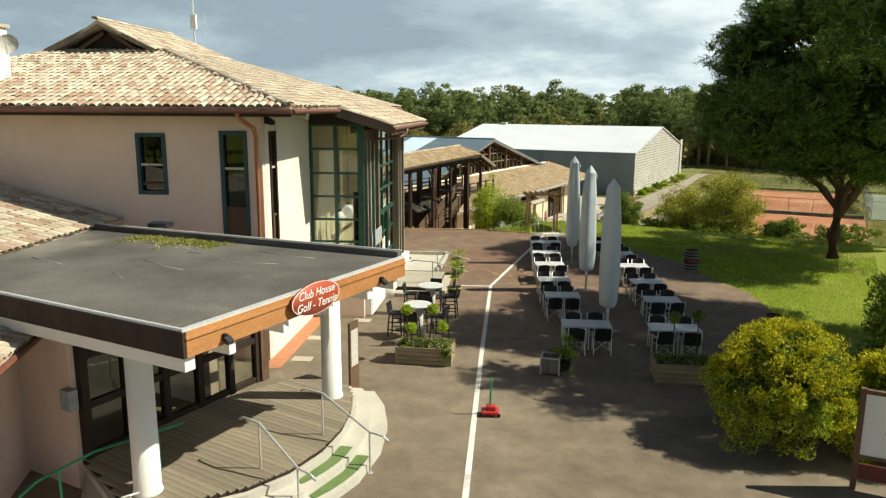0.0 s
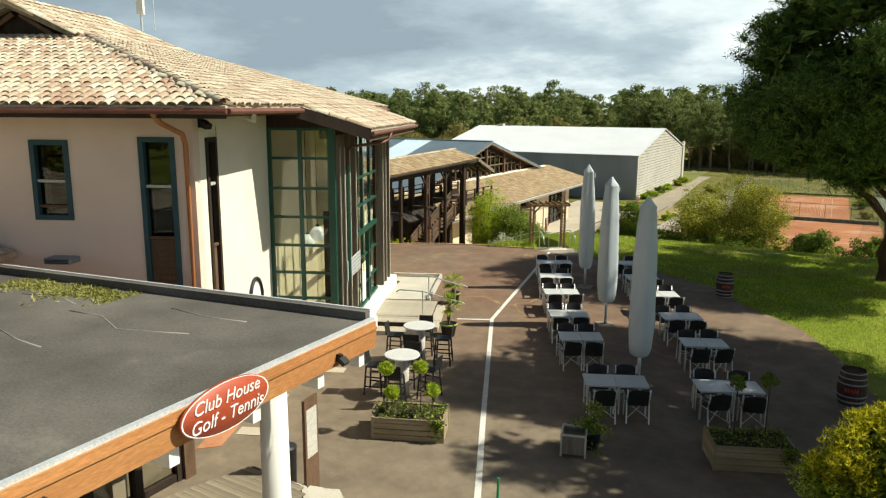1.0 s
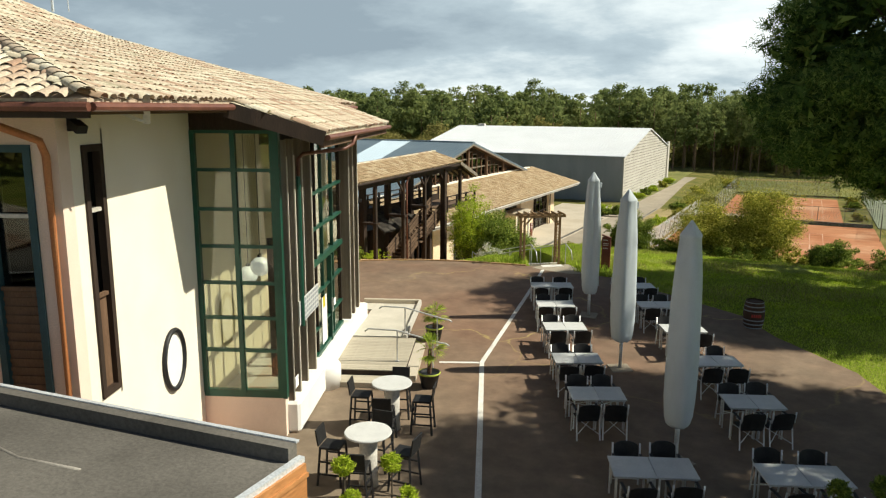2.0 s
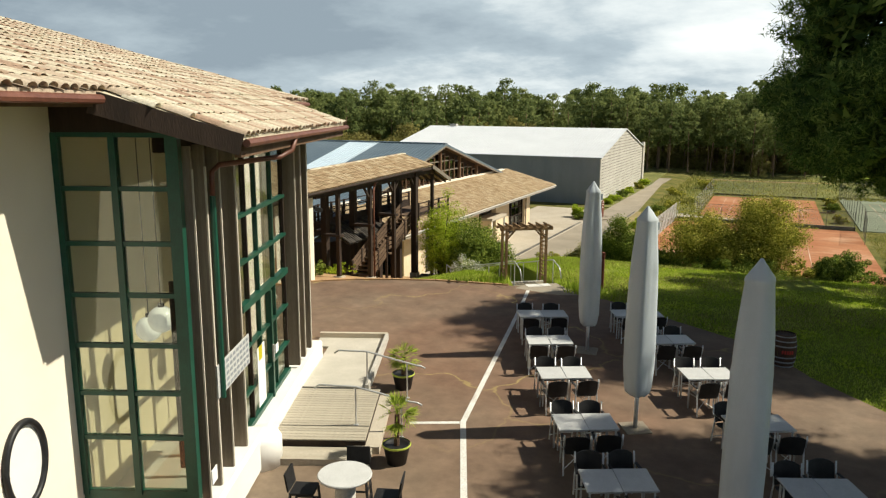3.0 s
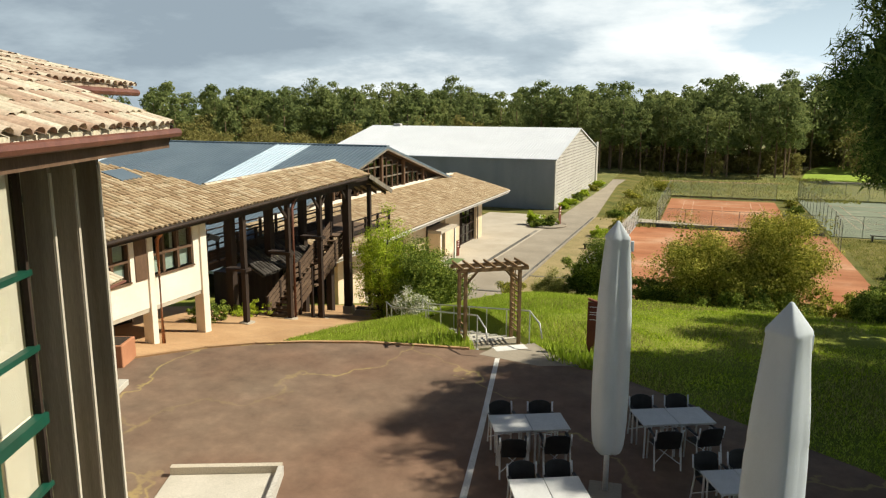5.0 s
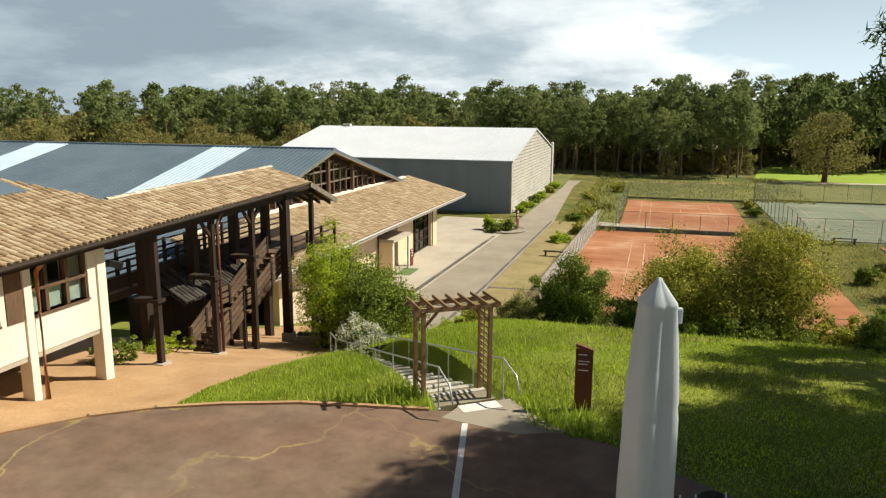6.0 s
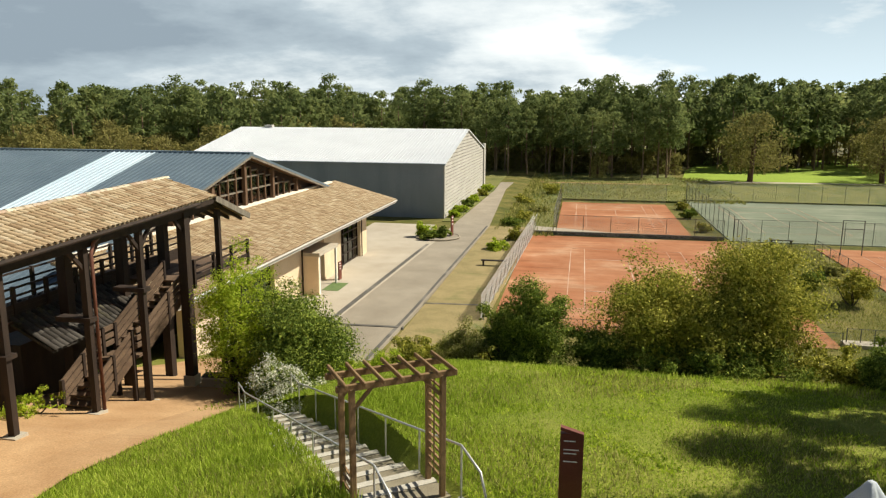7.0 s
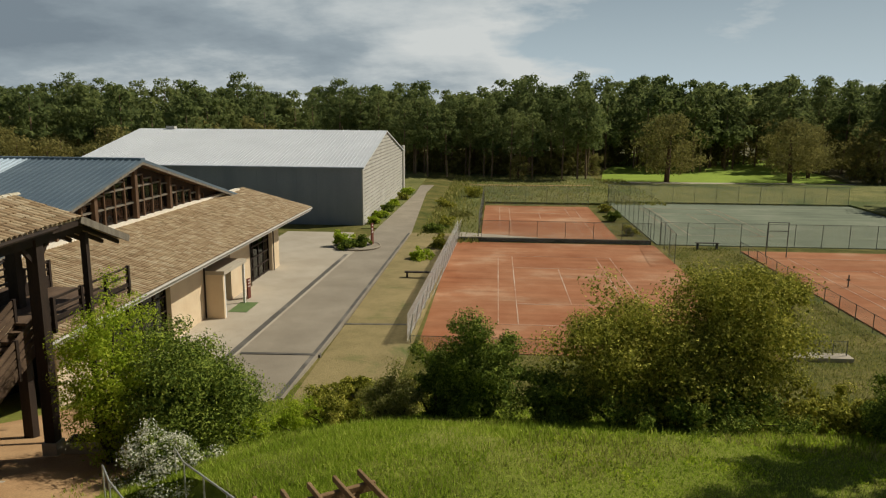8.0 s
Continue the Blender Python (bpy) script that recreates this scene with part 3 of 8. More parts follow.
def ridge_row(parent, p0, p1, material, r=0.12, step=0.36, name="ridge_tiles"):
    """A row of half-round tiles along a ridge or hip."""
    p0, p1 = Vector(p0), Vector(p1)
    d = (p1 - p0).normalized()
    x = d.cross(Vector((0, 0, 1))).normalized()
    R = np.array((x, d, x.cross(d)))
    V, F, k = [], [], 0
    for i in range(int((p1 - p0).length / step)):
        V.append(TV * (r / 0.105) @ R + np.array(p0 + d * i * step))
        F.append(TF + k)
        k += len(TV)
    ob = new(name, raw_mesh(name, np.concatenate(V), np.concatenate(F), material))
    ob.parent = parent
    return tagged(ob, "", "", "", "stuff")


# ---- ground ----
LEFT_Q, LEFT_Z = [30, 35, 38, 40, 46, 52, 58, 66], [0, -0.05, -0.75, -1.3, -2.1, -3.6, -5.0, -6.8]
RIGHT_Q, RIGHT_Z = [41.2, 45, 48.5, 51, 54, 60, 66, 72, 76], [0, -0.12, -0.45, -1.0, -2.1, -4.9, -6.8, -7.2, -7.4]


def ground_z(p, q):
    p, q = np.asarray(p, float), np.asarray(q, float)
    left = np.interp(q, LEFT_Q, LEFT_Z)
    right = np.interp(q, RIGHT_Q, RIGHT_Z)
    f = np.clip((p + 24.5) / 10, 0, 1)
    f = f * f * (3 - 2 * f)
    z = left * (1 - f) + right * f
    return z


def axis(parts):
    out = []
    for a, b, n in parts:
        out += list(np.linspace(a, b, n, endpoint=False))
    return np.array(out + [parts[-1][1]])


# the flight of garden steps lies in a shallow cut
S0, S1 = Vector((-17.35, 39.75, 0.0)), Vector((-24.4, 47.55, -2.6))
_a, _b = LO.inverted() @ S0, LO.inverted() @ S1


def step_cut(p, q, z):
    dx, dy = _b.x - _a.x, _b.y - _a.y
    k = ((p - _a.x) * dx + (q - _a.y) * dy) / (dx * dx + dy * dy)
    off = np.hypot(p - _a.x - np.clip(k, -0.05, 1.15) * dx, q - _a.y - np.clip(k, -0.05, 1.15) * dy)
    target = -2.6 * np.clip(k, 0, 1) - 0.35
    w = np.clip((1.7 - off) / 0.8, 0, 1)
    return z * (1 - w) + np.minimum(z, target) * w + 0.0 * z


gp = axis([(-900, -120, 14), (-120, -40, 30), (-40, 20, 170), (20, 120, 40), (120, 900, 14)])
gq = axis([(-300, -20, 12), (-20, 30, 30), (30, 80, 150), (80, 200, 60), (200, 1200, 16)])
GP, GQ = np.meshgrid(gp, gq)
GZ = ground_z(GP, GQ) - 0.06
rough = np.array([[noise.noise(Vector((p * 0.25, q * 0.25, 3.3))) + 0.4 * noise.noise(Vector((p * 0.9, q * 0.9, 1.3))) for p in gp] for q in gq])
soft = np.clip((GQ - 40) / 4, 0, 1) * np.clip((74 - GQ) / 8, 0, 1) + 0.6 * np.clip((GQ - 160) / 30, 0, 1)
GZ = step_cut(GP, GQ, GZ + soft * rough * 0.14)
nq, npp = GP.shape
idx = np.arange(nq * npp).reshape(nq, npp)
quads = np.stack([idx[:-1, :-1], idx[:-1, 1:], idx[1:, 1:], idx[1:, :-1]], -1).reshape(-1, 4)
gme = raw_mesh("ground", np.stack([GP, GQ, GZ], -1).reshape(-1, 3), quads, M["meadow"])
for f in gme.polygons:
    f.use_smooth = True
ground = tagged(new("ground", gme), "grass and heath ground falling to a lower site", "ground", "", "structure")
ground.matrix_world = LO

# the asphalt court, a thin plate with a low edge
EDGE = [(-30, 24), (-28.6, 30.5), (-26.8, 32.8), (-26.15, 33.9), (-25.0, 35.4), (-23.9, 36.35), (-22.6, 37.1), (-20.9, 37.85), (-19.4, 38.25), (-17.9, 38.6),
        (-17.2, 38.75), (-16.4, 39.6), (-15.9, 38.75), (-14.8, 38.45), (-13.7, 38.35), (-10.4, 36.5), (-7.8, 35.0), (-6.5, 33.0), (-4.1, 30.6), (-2.6, 27.6), (-1.5, 24.5), (0.5, 21), (2.5, 18), (12, 8), (18, -12), (-25, -14), (-30, -5)]
asphalt = solo("road", prism(B(), EDGE, -0.3, 0.0), M["asphalt"], Matrix(), "reddish brown worn asphalt with moss-filled cracks", "road", "", "structure")


def stripe(name, pts, w, label):
    bm = B()
    pts = [Vector((x, y, 0)) for x, y in pts]
    for a, b in zip(pts, pts[1:]):
        beam(bm, a + Vector((0, 0, 0.0)), b, w, 0.008)
    return solo(name, bm, M["road_paint"], pose(0, 0, 0.005), label, "road marking", "", "structure")


stripe("road_marking", [(-4.9, 9.45), (-5.64, 10.87), (-9.6, 18.4), (-13.45, 25.85)], 0.13, "long worn white painted line on asphalt")
stripe("road_marking", [(-13.45, 25.85), (-15.55, 33.6), (-16.85, 38.2)], 0.13, "worn white line leading to the steps")
stripe("road_marking", [(-13.5, 25.78), (-14.5, 25.2)], 0.12, "short white painted branch line")
solo("apron", prism(B(), [(-17.45, 38.3), (-17.3, 39.0), (-16.3, 39.95), (-15.6, 39.3), (-14.6, 38.6), (-15.6, 38.1)], -0.2, 0.004), M["drive"], Matrix(), "worn concrete apron before the garden steps", "pavement", "", "structure")
stripe("road_marking", [(-17.2, 38.9), (-16.45, 39.55)], 0.42, "broad white strip before the garden steps")
stripe("road_marking", [(-7.0, 9.4), (-6.3, 8.2)], 0.12, "white painted line by the entrance steps")

# sandy yard under the wing, with a low kerb along the asphalt
prof = [(-29, 30), (-26.9, 33.0), (-25.2, 35.55), (-25.3, 36.6), (-25.6, 38.4), (-26.2, 41), (-26.1, 43), (-25.8, 44.7), (-26.2, 48), (-26.8, 53), (-28.2, 58), (-35, 61), (-36.5, 53), (-36.5, 45), (-36.5, 41), (-38, 37), (-40, 30)]
bm = B()
inv = LO.inverted()
vv = []
for x, y in prof:
    l = inv @ Vector((x, y, 0))
    vv.append(bm.verts.new((x, y, float(ground_z(l.x, l.y)) + 0.03)))
f = bm.faces.new(vv)
bmesh.ops.triangulate(bm, faces=[f])
bmesh.ops.subdivide_edges(bm, edges=bm.edges[:], cuts=5, use_grid_fill=True)
for v in bm.verts:
    l = inv @ Vector((v.co.x, v.co.y, 0))
    v.co.z = float(ground_z(l.x, l.y)) + 0.03 + 0.04 * noise.noise(v.co * 0.6)
solo("pavement", bm, M["earth"], Matrix(), "bare sandy orange earth beneath the wing", "earth", "", "structure")
bm = B()
kp = [Vector((x, y, 0)) for x, y in EDGE[2:10]]
for a, b in zip(kp, kp[1:]):
    beam(bm, a, b + (b - a) * 0.02, 0.12, 0.10)
solo("kerb", bm, M["earth"], Matrix(), "low sandy kerb edging the asphalt", "kerb", "", "structure")

# ---- lower site surfaces ----
G = -6.8


def flat(name, poly, z, mat, label, cat):
    return solo(name, prism(B(), poly, z - 0.25, z), M[mat], LO, label, cat, "", "structure")


flat("pavement", [(-34, 66), (-27.1, 66), (-26.2, 103), (-27.5, 106), (-28.4, 114), (-36, 114), (-36, 100)], G + 0.05, "concrete", "pale sunlit concrete forecourt", "pavement")
flat("road", [(-27.1, 62), (-22.6, 62), (-22.35, 77), (-22.0, 115), (-24.2, 156), (-24.0, 168), (-26.4, 168), (-25.9, 154), (-26.3, 118), (-26.2, 103), (-27.1, 66)], G + 0.03, "drive", "worn grey-brown driveway", "road")
flat("kerb", [(-22.60, 66), (-22.46, 66), (-22.19, 77.9), (-21.89, 114.5), (-22.03, 114.5), (-22.33, 77.9)], G + 0.09, "drive", "long worn concrete kerb", "kerb")
flat("drain", [(-27.6, 66), (-27.2, 66), (-26.5, 101.4), (-26.85, 101.4)], G + 0.065, "felt", "dark drain channel in the paving", "drain")
flat("drain", [(-26.8, 72.2), (-22.2, 72.4), (-22.2, 72.7), (-26.8, 72.5)], G + 0.066, "felt", "dark cross drain in the driveway", "drain")
flat("drain", [(-22.1, 78.5), (-18.0, 78.8), (-18.0, 79.05), (-22.1, 78.75)], G + 0.045, "felt", "dark drain across the dry grass", "drain")
flat("drain", [(-22.9, 66), (-22.62, 66), (-22.35, 77.9), (-22.05, 114.5), (-22.3, 114.5), (-22.6, 77.9)], G + 0.045, "felt", "dark gutter strip beside the kerb", "drain")
flat("lawn", [(-22.1, 64), (-17.4, 68), (-16.8, 114.6), (-21.9, 114.6)], G + 0.03, "drygrass", "dry yellowish grass strip", "grass")
flat("heath", [(-21.9, 114.7), (-14.5, 114.7), (-14.5, 147.7), (4.4, 147.7), (4.9, 150.4), (42.4, 150.4), (42.4, 112), (70, 112), (120, 140), (120, 186), (44, 183.5), (8.5, 179.5), (8, 199), (-29, 198), (-28.2, 175), (-24.0, 168), (-24.1, 156)], G - 0.35, "heath", "rough olive-brown heath round the courts", "grass")
flat("heath", [(-120, 160), (-28.2, 160), (-28.2, 117.2), (-26.4, 117.4), (-26.0, 154), (-26.5, 168), (-27, 202), (-120, 202)], G + 0.02, "heath", "rough weeds beside the shed", "grass")
flat("path", [(-30, 176.2), (-16, 172.6), (-5, 172.8), (6, 174.6), (6, 175.6), (-5, 174.2), (-16, 174.0), (-30, 178.4)], G - 0.33, "earth", "pale sandy track behind the courts", "path")
flat("fairway", [(8, 179), (58, 184.5), (62, 205), (70, 290), (34, 290), (13, 211)], -7.32, "fairway", "sunlit mown golf fairway", "grass")
flat("road", [(-24.7, 165), (-3, 180), (60, 184), (60, 187), (-4, 185), (-27.6, 170)], -7.30, "concrete", "pale sandy track before the woods", "road")


# ---- tennis courts ----
def court(p0, p1, q0, q1, mat, label, pc=None, qc=None):
    ob = flat("tennis_court", [(p0, q0), (p1, q0), (p1, q1), (p0, q1)], -7.36, mat, label, "tennis court")
    if pc is None:
        return ob
    bm = B()
    w = 0.07
    z0, z1 = -7.36, -7.345

    def ln(a, b, c, d):
        box(bm, min(a, c) - w / 2, max(a, c) + w / 2, min(b, d) - w / 2, max(b, d) + w / 2, z0, z1)
    for s in (-5.485, -4.115, 4.115, 5.485):
        ln(pc + s, qc - 11.885, pc + s, qc + 11.885)
    for s in (-11.885, 11.885):
        ln(pc - 5.485, qc + s, pc + 5.485, qc + s)
    for s in (-6.4, 6.4):
        ln(pc - 4.115, qc + s, pc + 4.115, qc + s)
    ln(pc, qc - 6.4, pc, qc + 6.4)
    l = solo("court_lines", bm, M["court_line"], LO, "dusty white tennis court lines on clay", "court lines", "", "structure")
    return ob


court(-17.3, 4.7, 75.5, 112.8, "clay", "orange clay tennis court, unused and without a net", -6.65, 93.4)
court(-14.1, 1.4, 115.6, 144.6, "clay", "orange clay tennis court farther off", -6.4, 130.2)
court(13.2, 31.0, 80, 110.5, "clay", "orange clay tennis court beside a grass bank", 22.0, 95)
court(5.2, 42.0, 113.6, 150.0, "green_court", "pale green hard tennis courts", 14.5, 132)


def fence(pts, h, label, step=2.5, pale=False, lean=0.0):
    """A wire fence: steel posts, rails and mesh."""
    t = thing("wire_fence", LO @ pose(pts[0][0], pts[0][1], -7.4), label, "fence", "fences round the courts")
    o = Vector((pts[0][0], pts[0][1], 0))
    for a, b in zip(pts, pts[1:]):
        a, b = Vector((*a, 0)) - o, Vector((*b, 0)) - o
        n = max(1, round((b - a).length / step))
        for i in range(n + 1):
            p = a.lerp(b, i / n)
            part("post", tube(B(), [p, p + Vector((lean, 0, h))], 0.032, 6), M["steel" if pale else "dark_post"], t)
        for z in ((0.12, h * 0.5, h - 0.03) if pale else (h - 0.03,)):
            part("rail", tube(B(), [a + Vector((lean * z / h, 0, z)), b + Vector((lean * z / h, 0, z))], 0.02, 5), M["steel" if pale else "dark_post"], t)
        part("mesh", beam(B(), a + Vector((0, 0, h / 2)), b + Vector((0, 0, h / 2)), 0.006, h - 0.1), M["wire_pale" if pale else "wire"], t)
    return t


def wire_mat(name, keep, col):
    N = Nodes(name)
    vec = N.coord((1, 1, 1))
    wv = []
    for d in ((1, 1, 1), (1, 1, -1)):
        dot = N.n("ShaderNodeVectorMath")
        dot.operation = "DOT_PRODUCT"
        dot.inputs[1].default_value = d
        N.link(vec, dot.inputs[0])
        wv.append(N.math("LESS_THAN", N.math("FRACT", N.math("MULTIPLY", dot.outputs["Value"], 12.0)), keep))
    f = N.math("MAXIMUM", wv[0], wv[1])
    tr = N.n("ShaderNodeBsdfTransparent")
    mx = N.n("ShaderNodeMixShader")
    N.link(f, mx.inputs[0])
    N.link(tr.outputs[0], mx.inputs[1])
    N.done(col, 0.5, 0.3)
    N.link(N.bsdf.outputs[0], mx.inputs[2])
    N.link(mx.outputs[0], N.out.inputs[0])
    return N.mat


M["dark_post"] = surf("dull_green_grey_post", (0.10, 0.11, 0.10), (0.17, 0.18, 0.165), 3, 40, 0.6, 0.1)
M["wire"] = wire_mat("chain_link", 0.045, (0.45, 0.47, 0.45))
M["wire_pale"] = wire_mat("pale_windbreak_mesh", 0.22, (0.62, 0.63, 0.62))
fence([(-17.6, 75.3), (-16.6, 113.6)], 2.4, "leaning pale mesh fence along the clay court", 2.6, True, 0.35)
fence([(-17.4, 75.2), (-4.5, 75.2), (4.6, 75.4)], 1.1, "low grey wire fence before the clay court", 3.0)
fence([(-14.3, 113.4), (-14.3, 145.2), (1.6, 145.2)], 3.0, "tall wire fence round the far clay court", 3.4)
fence([(-14.0, 113.5), (4.4, 113.3)], 2.4, "wire fence between the two clay courts", 3.2)
fence([(4.6, 103), (5.4, 113.2), (5.2, 150)], 3.0, "tall wire fence beside the green court", 3.2)
fence([(5.4, 112.9), (42, 112.9)], 2.6, "wire fence with gates before the green court", 2.9)
fence([(5.3, 150.2), (42, 150.2)], 3.0, "tall wire fence behind the green court", 3.2)
fence([(12.6, 109), (12.6, 79.6)], 1.3, "low wire fence along a grass bank", 2.4)
fence([(5.2, 76.5), (8.4, 76.5)], 1.1, "short low railing on a concrete slab", 0.8)
flat("pavement", [(5.0, 75.9), (8.6, 75.9), (8.6, 76.9), (5.0, 76.9)], -7.2, "concrete", "small pale concrete slab by the courts", "pavement")
# goal-like frame and a low bench beyond the grass bank
gf = thing("steel_frame", LO @ pose(14.6, 107.5, -7.4), "tall rectangular dark steel frame beside the court", "frame")
for x in (0.0, 2.0):
    part("post", tube(B(), [(x, 0, 0), (x, 0, 3.6)], 0.05, 7), M["dark_post"], gf)
for z in (3.55, 2.7):
    part("crossbar", tube(B(), [(0, 0, z), (2.0, 0, z)], 0.04, 7), M["dark_post"], gf)
fb = thing("bench", LO @ pose(10.0, 111.6, -7.15), "low dark bench before the green court", "bench")
part("seat", bx(-1.2, 1.2, -0.2, 0.2, 0.36, 0.44), M["felt"], fb)
for x in (-1.0, 1.0):
    part("leg", bx(x - 0.08, x + 0.08, -0.18, 0.18, -0.3, 0.36), M["felt"], fb)
for p, q in ((16.9, 95.0), (27.0, 95.0)):
    np_ = thing("net_post", LO @ pose(p, q, -7.4), "dark steel net post on the clay court", "net post", "net posts")
    part("post", tube(B(), [(0, 0, 0), (0, 0, 1.1)], 0.06, 8), M["dark_post"], np_)
    part("winder", bx(-0.12, 0.12, -0.05, 0.05, 0.6, 0.75), M["dark_post"], np_)

solo("low_wall", bx(-16.4, 4.6, 113.75, 114.05, -7.5, -7.0), M["felt"], LO, "low dark retaining wall between the two clay courts", "wall", "", "structure")
solo("access_ramp", prism(B(), [(-16.8, 114.4), (-7.6, 114.1), (-7.6, 114.6), (-16.8, 117.6)], -7.5, -7.05), M["concrete"], LO, "pale sloping concrete apron beside the court", "ramp", "", "structure")


# ---- far shed ----
def shed():
    t = thing("sports_shed", LO @ pose(-28.5, 119.8, -7.4), "large sports shed with grey metal walls and a pale metal roof", "building")
    L_, W_, EV, RG = 36.2, 37.8, 7.45, 11.36
    part("south_wall", bx(-L_, 0, 0, 0.25, 0, EV), M["grey_metal"], t, "grey metal cladding wall")
    bm = B()
    for i in range(15):
        x = -i * 2.45 - 0.6
        box(bm, x - 0.03, x + 0.03, -0.03, 0.0, 0.1, EV - 0.1)
    part("wall_joint", bm, M["grey_metal"], t)
    part("west_wall", bx(-L_, -L_ + 0.25, 0.25, W_, 0, EV), M["grey_metal"], t)
    part("north_wall", bx(-L_, 0, W_ - 0.25, W_, 0, EV), M["grey_metal"], t)
    bm = B()
    outline = [(0.25, 0.0), (W_ - 0.25, 0.0), (W_ - 0.25, EV - 0.1), (W_ / 2, RG - 0.25), (0.25, EV - 0.1)]
    a = [bm.verts.new((0, y, z)) for y, z in outline]
    b = [bm.verts.new((-0.25, y, z)) for y, z in outline]
    bm.faces.new(a)
    bm.faces.new(b)
    for i in range(5):
        bm.faces.new((a[i], a[(i + 1) % 5], b[(i + 1) % 5], b[i]))
    part("gable_wall", bm, M["felt"], t, "dark backing behind pale gable boards")
    bm = B()
    z = 0.2
    while z < RG - 0.5:
        half = W_ / 2 - 0.3 if z < EV - 0.3 else (RG - 0.4 - z) / (RG - EV) * W_ / 2 - 0.2
        if half > 0.3:
            box(bm, 0, 0.10, W_ / 2 - half, W_ / 2 + half, z, z + 0.36)
        z += 0.46
    part("gable_board", bm, M["white_clad"], t)["kind"] = "stuff"
    part("corner_post", bx(0, 0.14, -0.05, 0.6, 0, EV), M["white_clad"], t)
    part("end_panel", bx(0.0, 0.3, W_ - 0.8, W_ + 0.9, 0, EV + 0.9), M["white_clad"], t)
    for name, y0, y1 in (("south_roof", -0.25, W_ / 2), ("north_roof", W_ + 0.25, W_ / 2)):
        bm = B()
        slab(bm, [(-L_ - 0.2, y0, EV + 0.1), (0.3, y0, EV + 0.1), (0.3, y1, RG), (-L_ - 0.2, y1, RG)], 0.15)
        part(name, bm, M["pale_metal"], t, "pale grey metal roof sheet")
    bm = B()
    x = -L_
    while x < 0.2:
        beam(bm, (x, -0.24, EV + 0.12), (x, W_ / 2, RG + 0.02), 0.05, 0.05)
        x += 0.45
    part("roof_rib", bm, M["pale_metal"], t)["kind"] = "stuff"
    part("ridge_vent", bx(-L_ + 4, -L_ + 5.2, W_ / 2 - 0.5, W_ / 2 + 0.5, RG, RG + 0.35), M["white_clad"], t)
    part("gutter", bx(-L_ - 0.2, 0.3, -0.42, -0.25, EV - 0.12, EV + 0.05), M["grey_metal"], t)


shed()


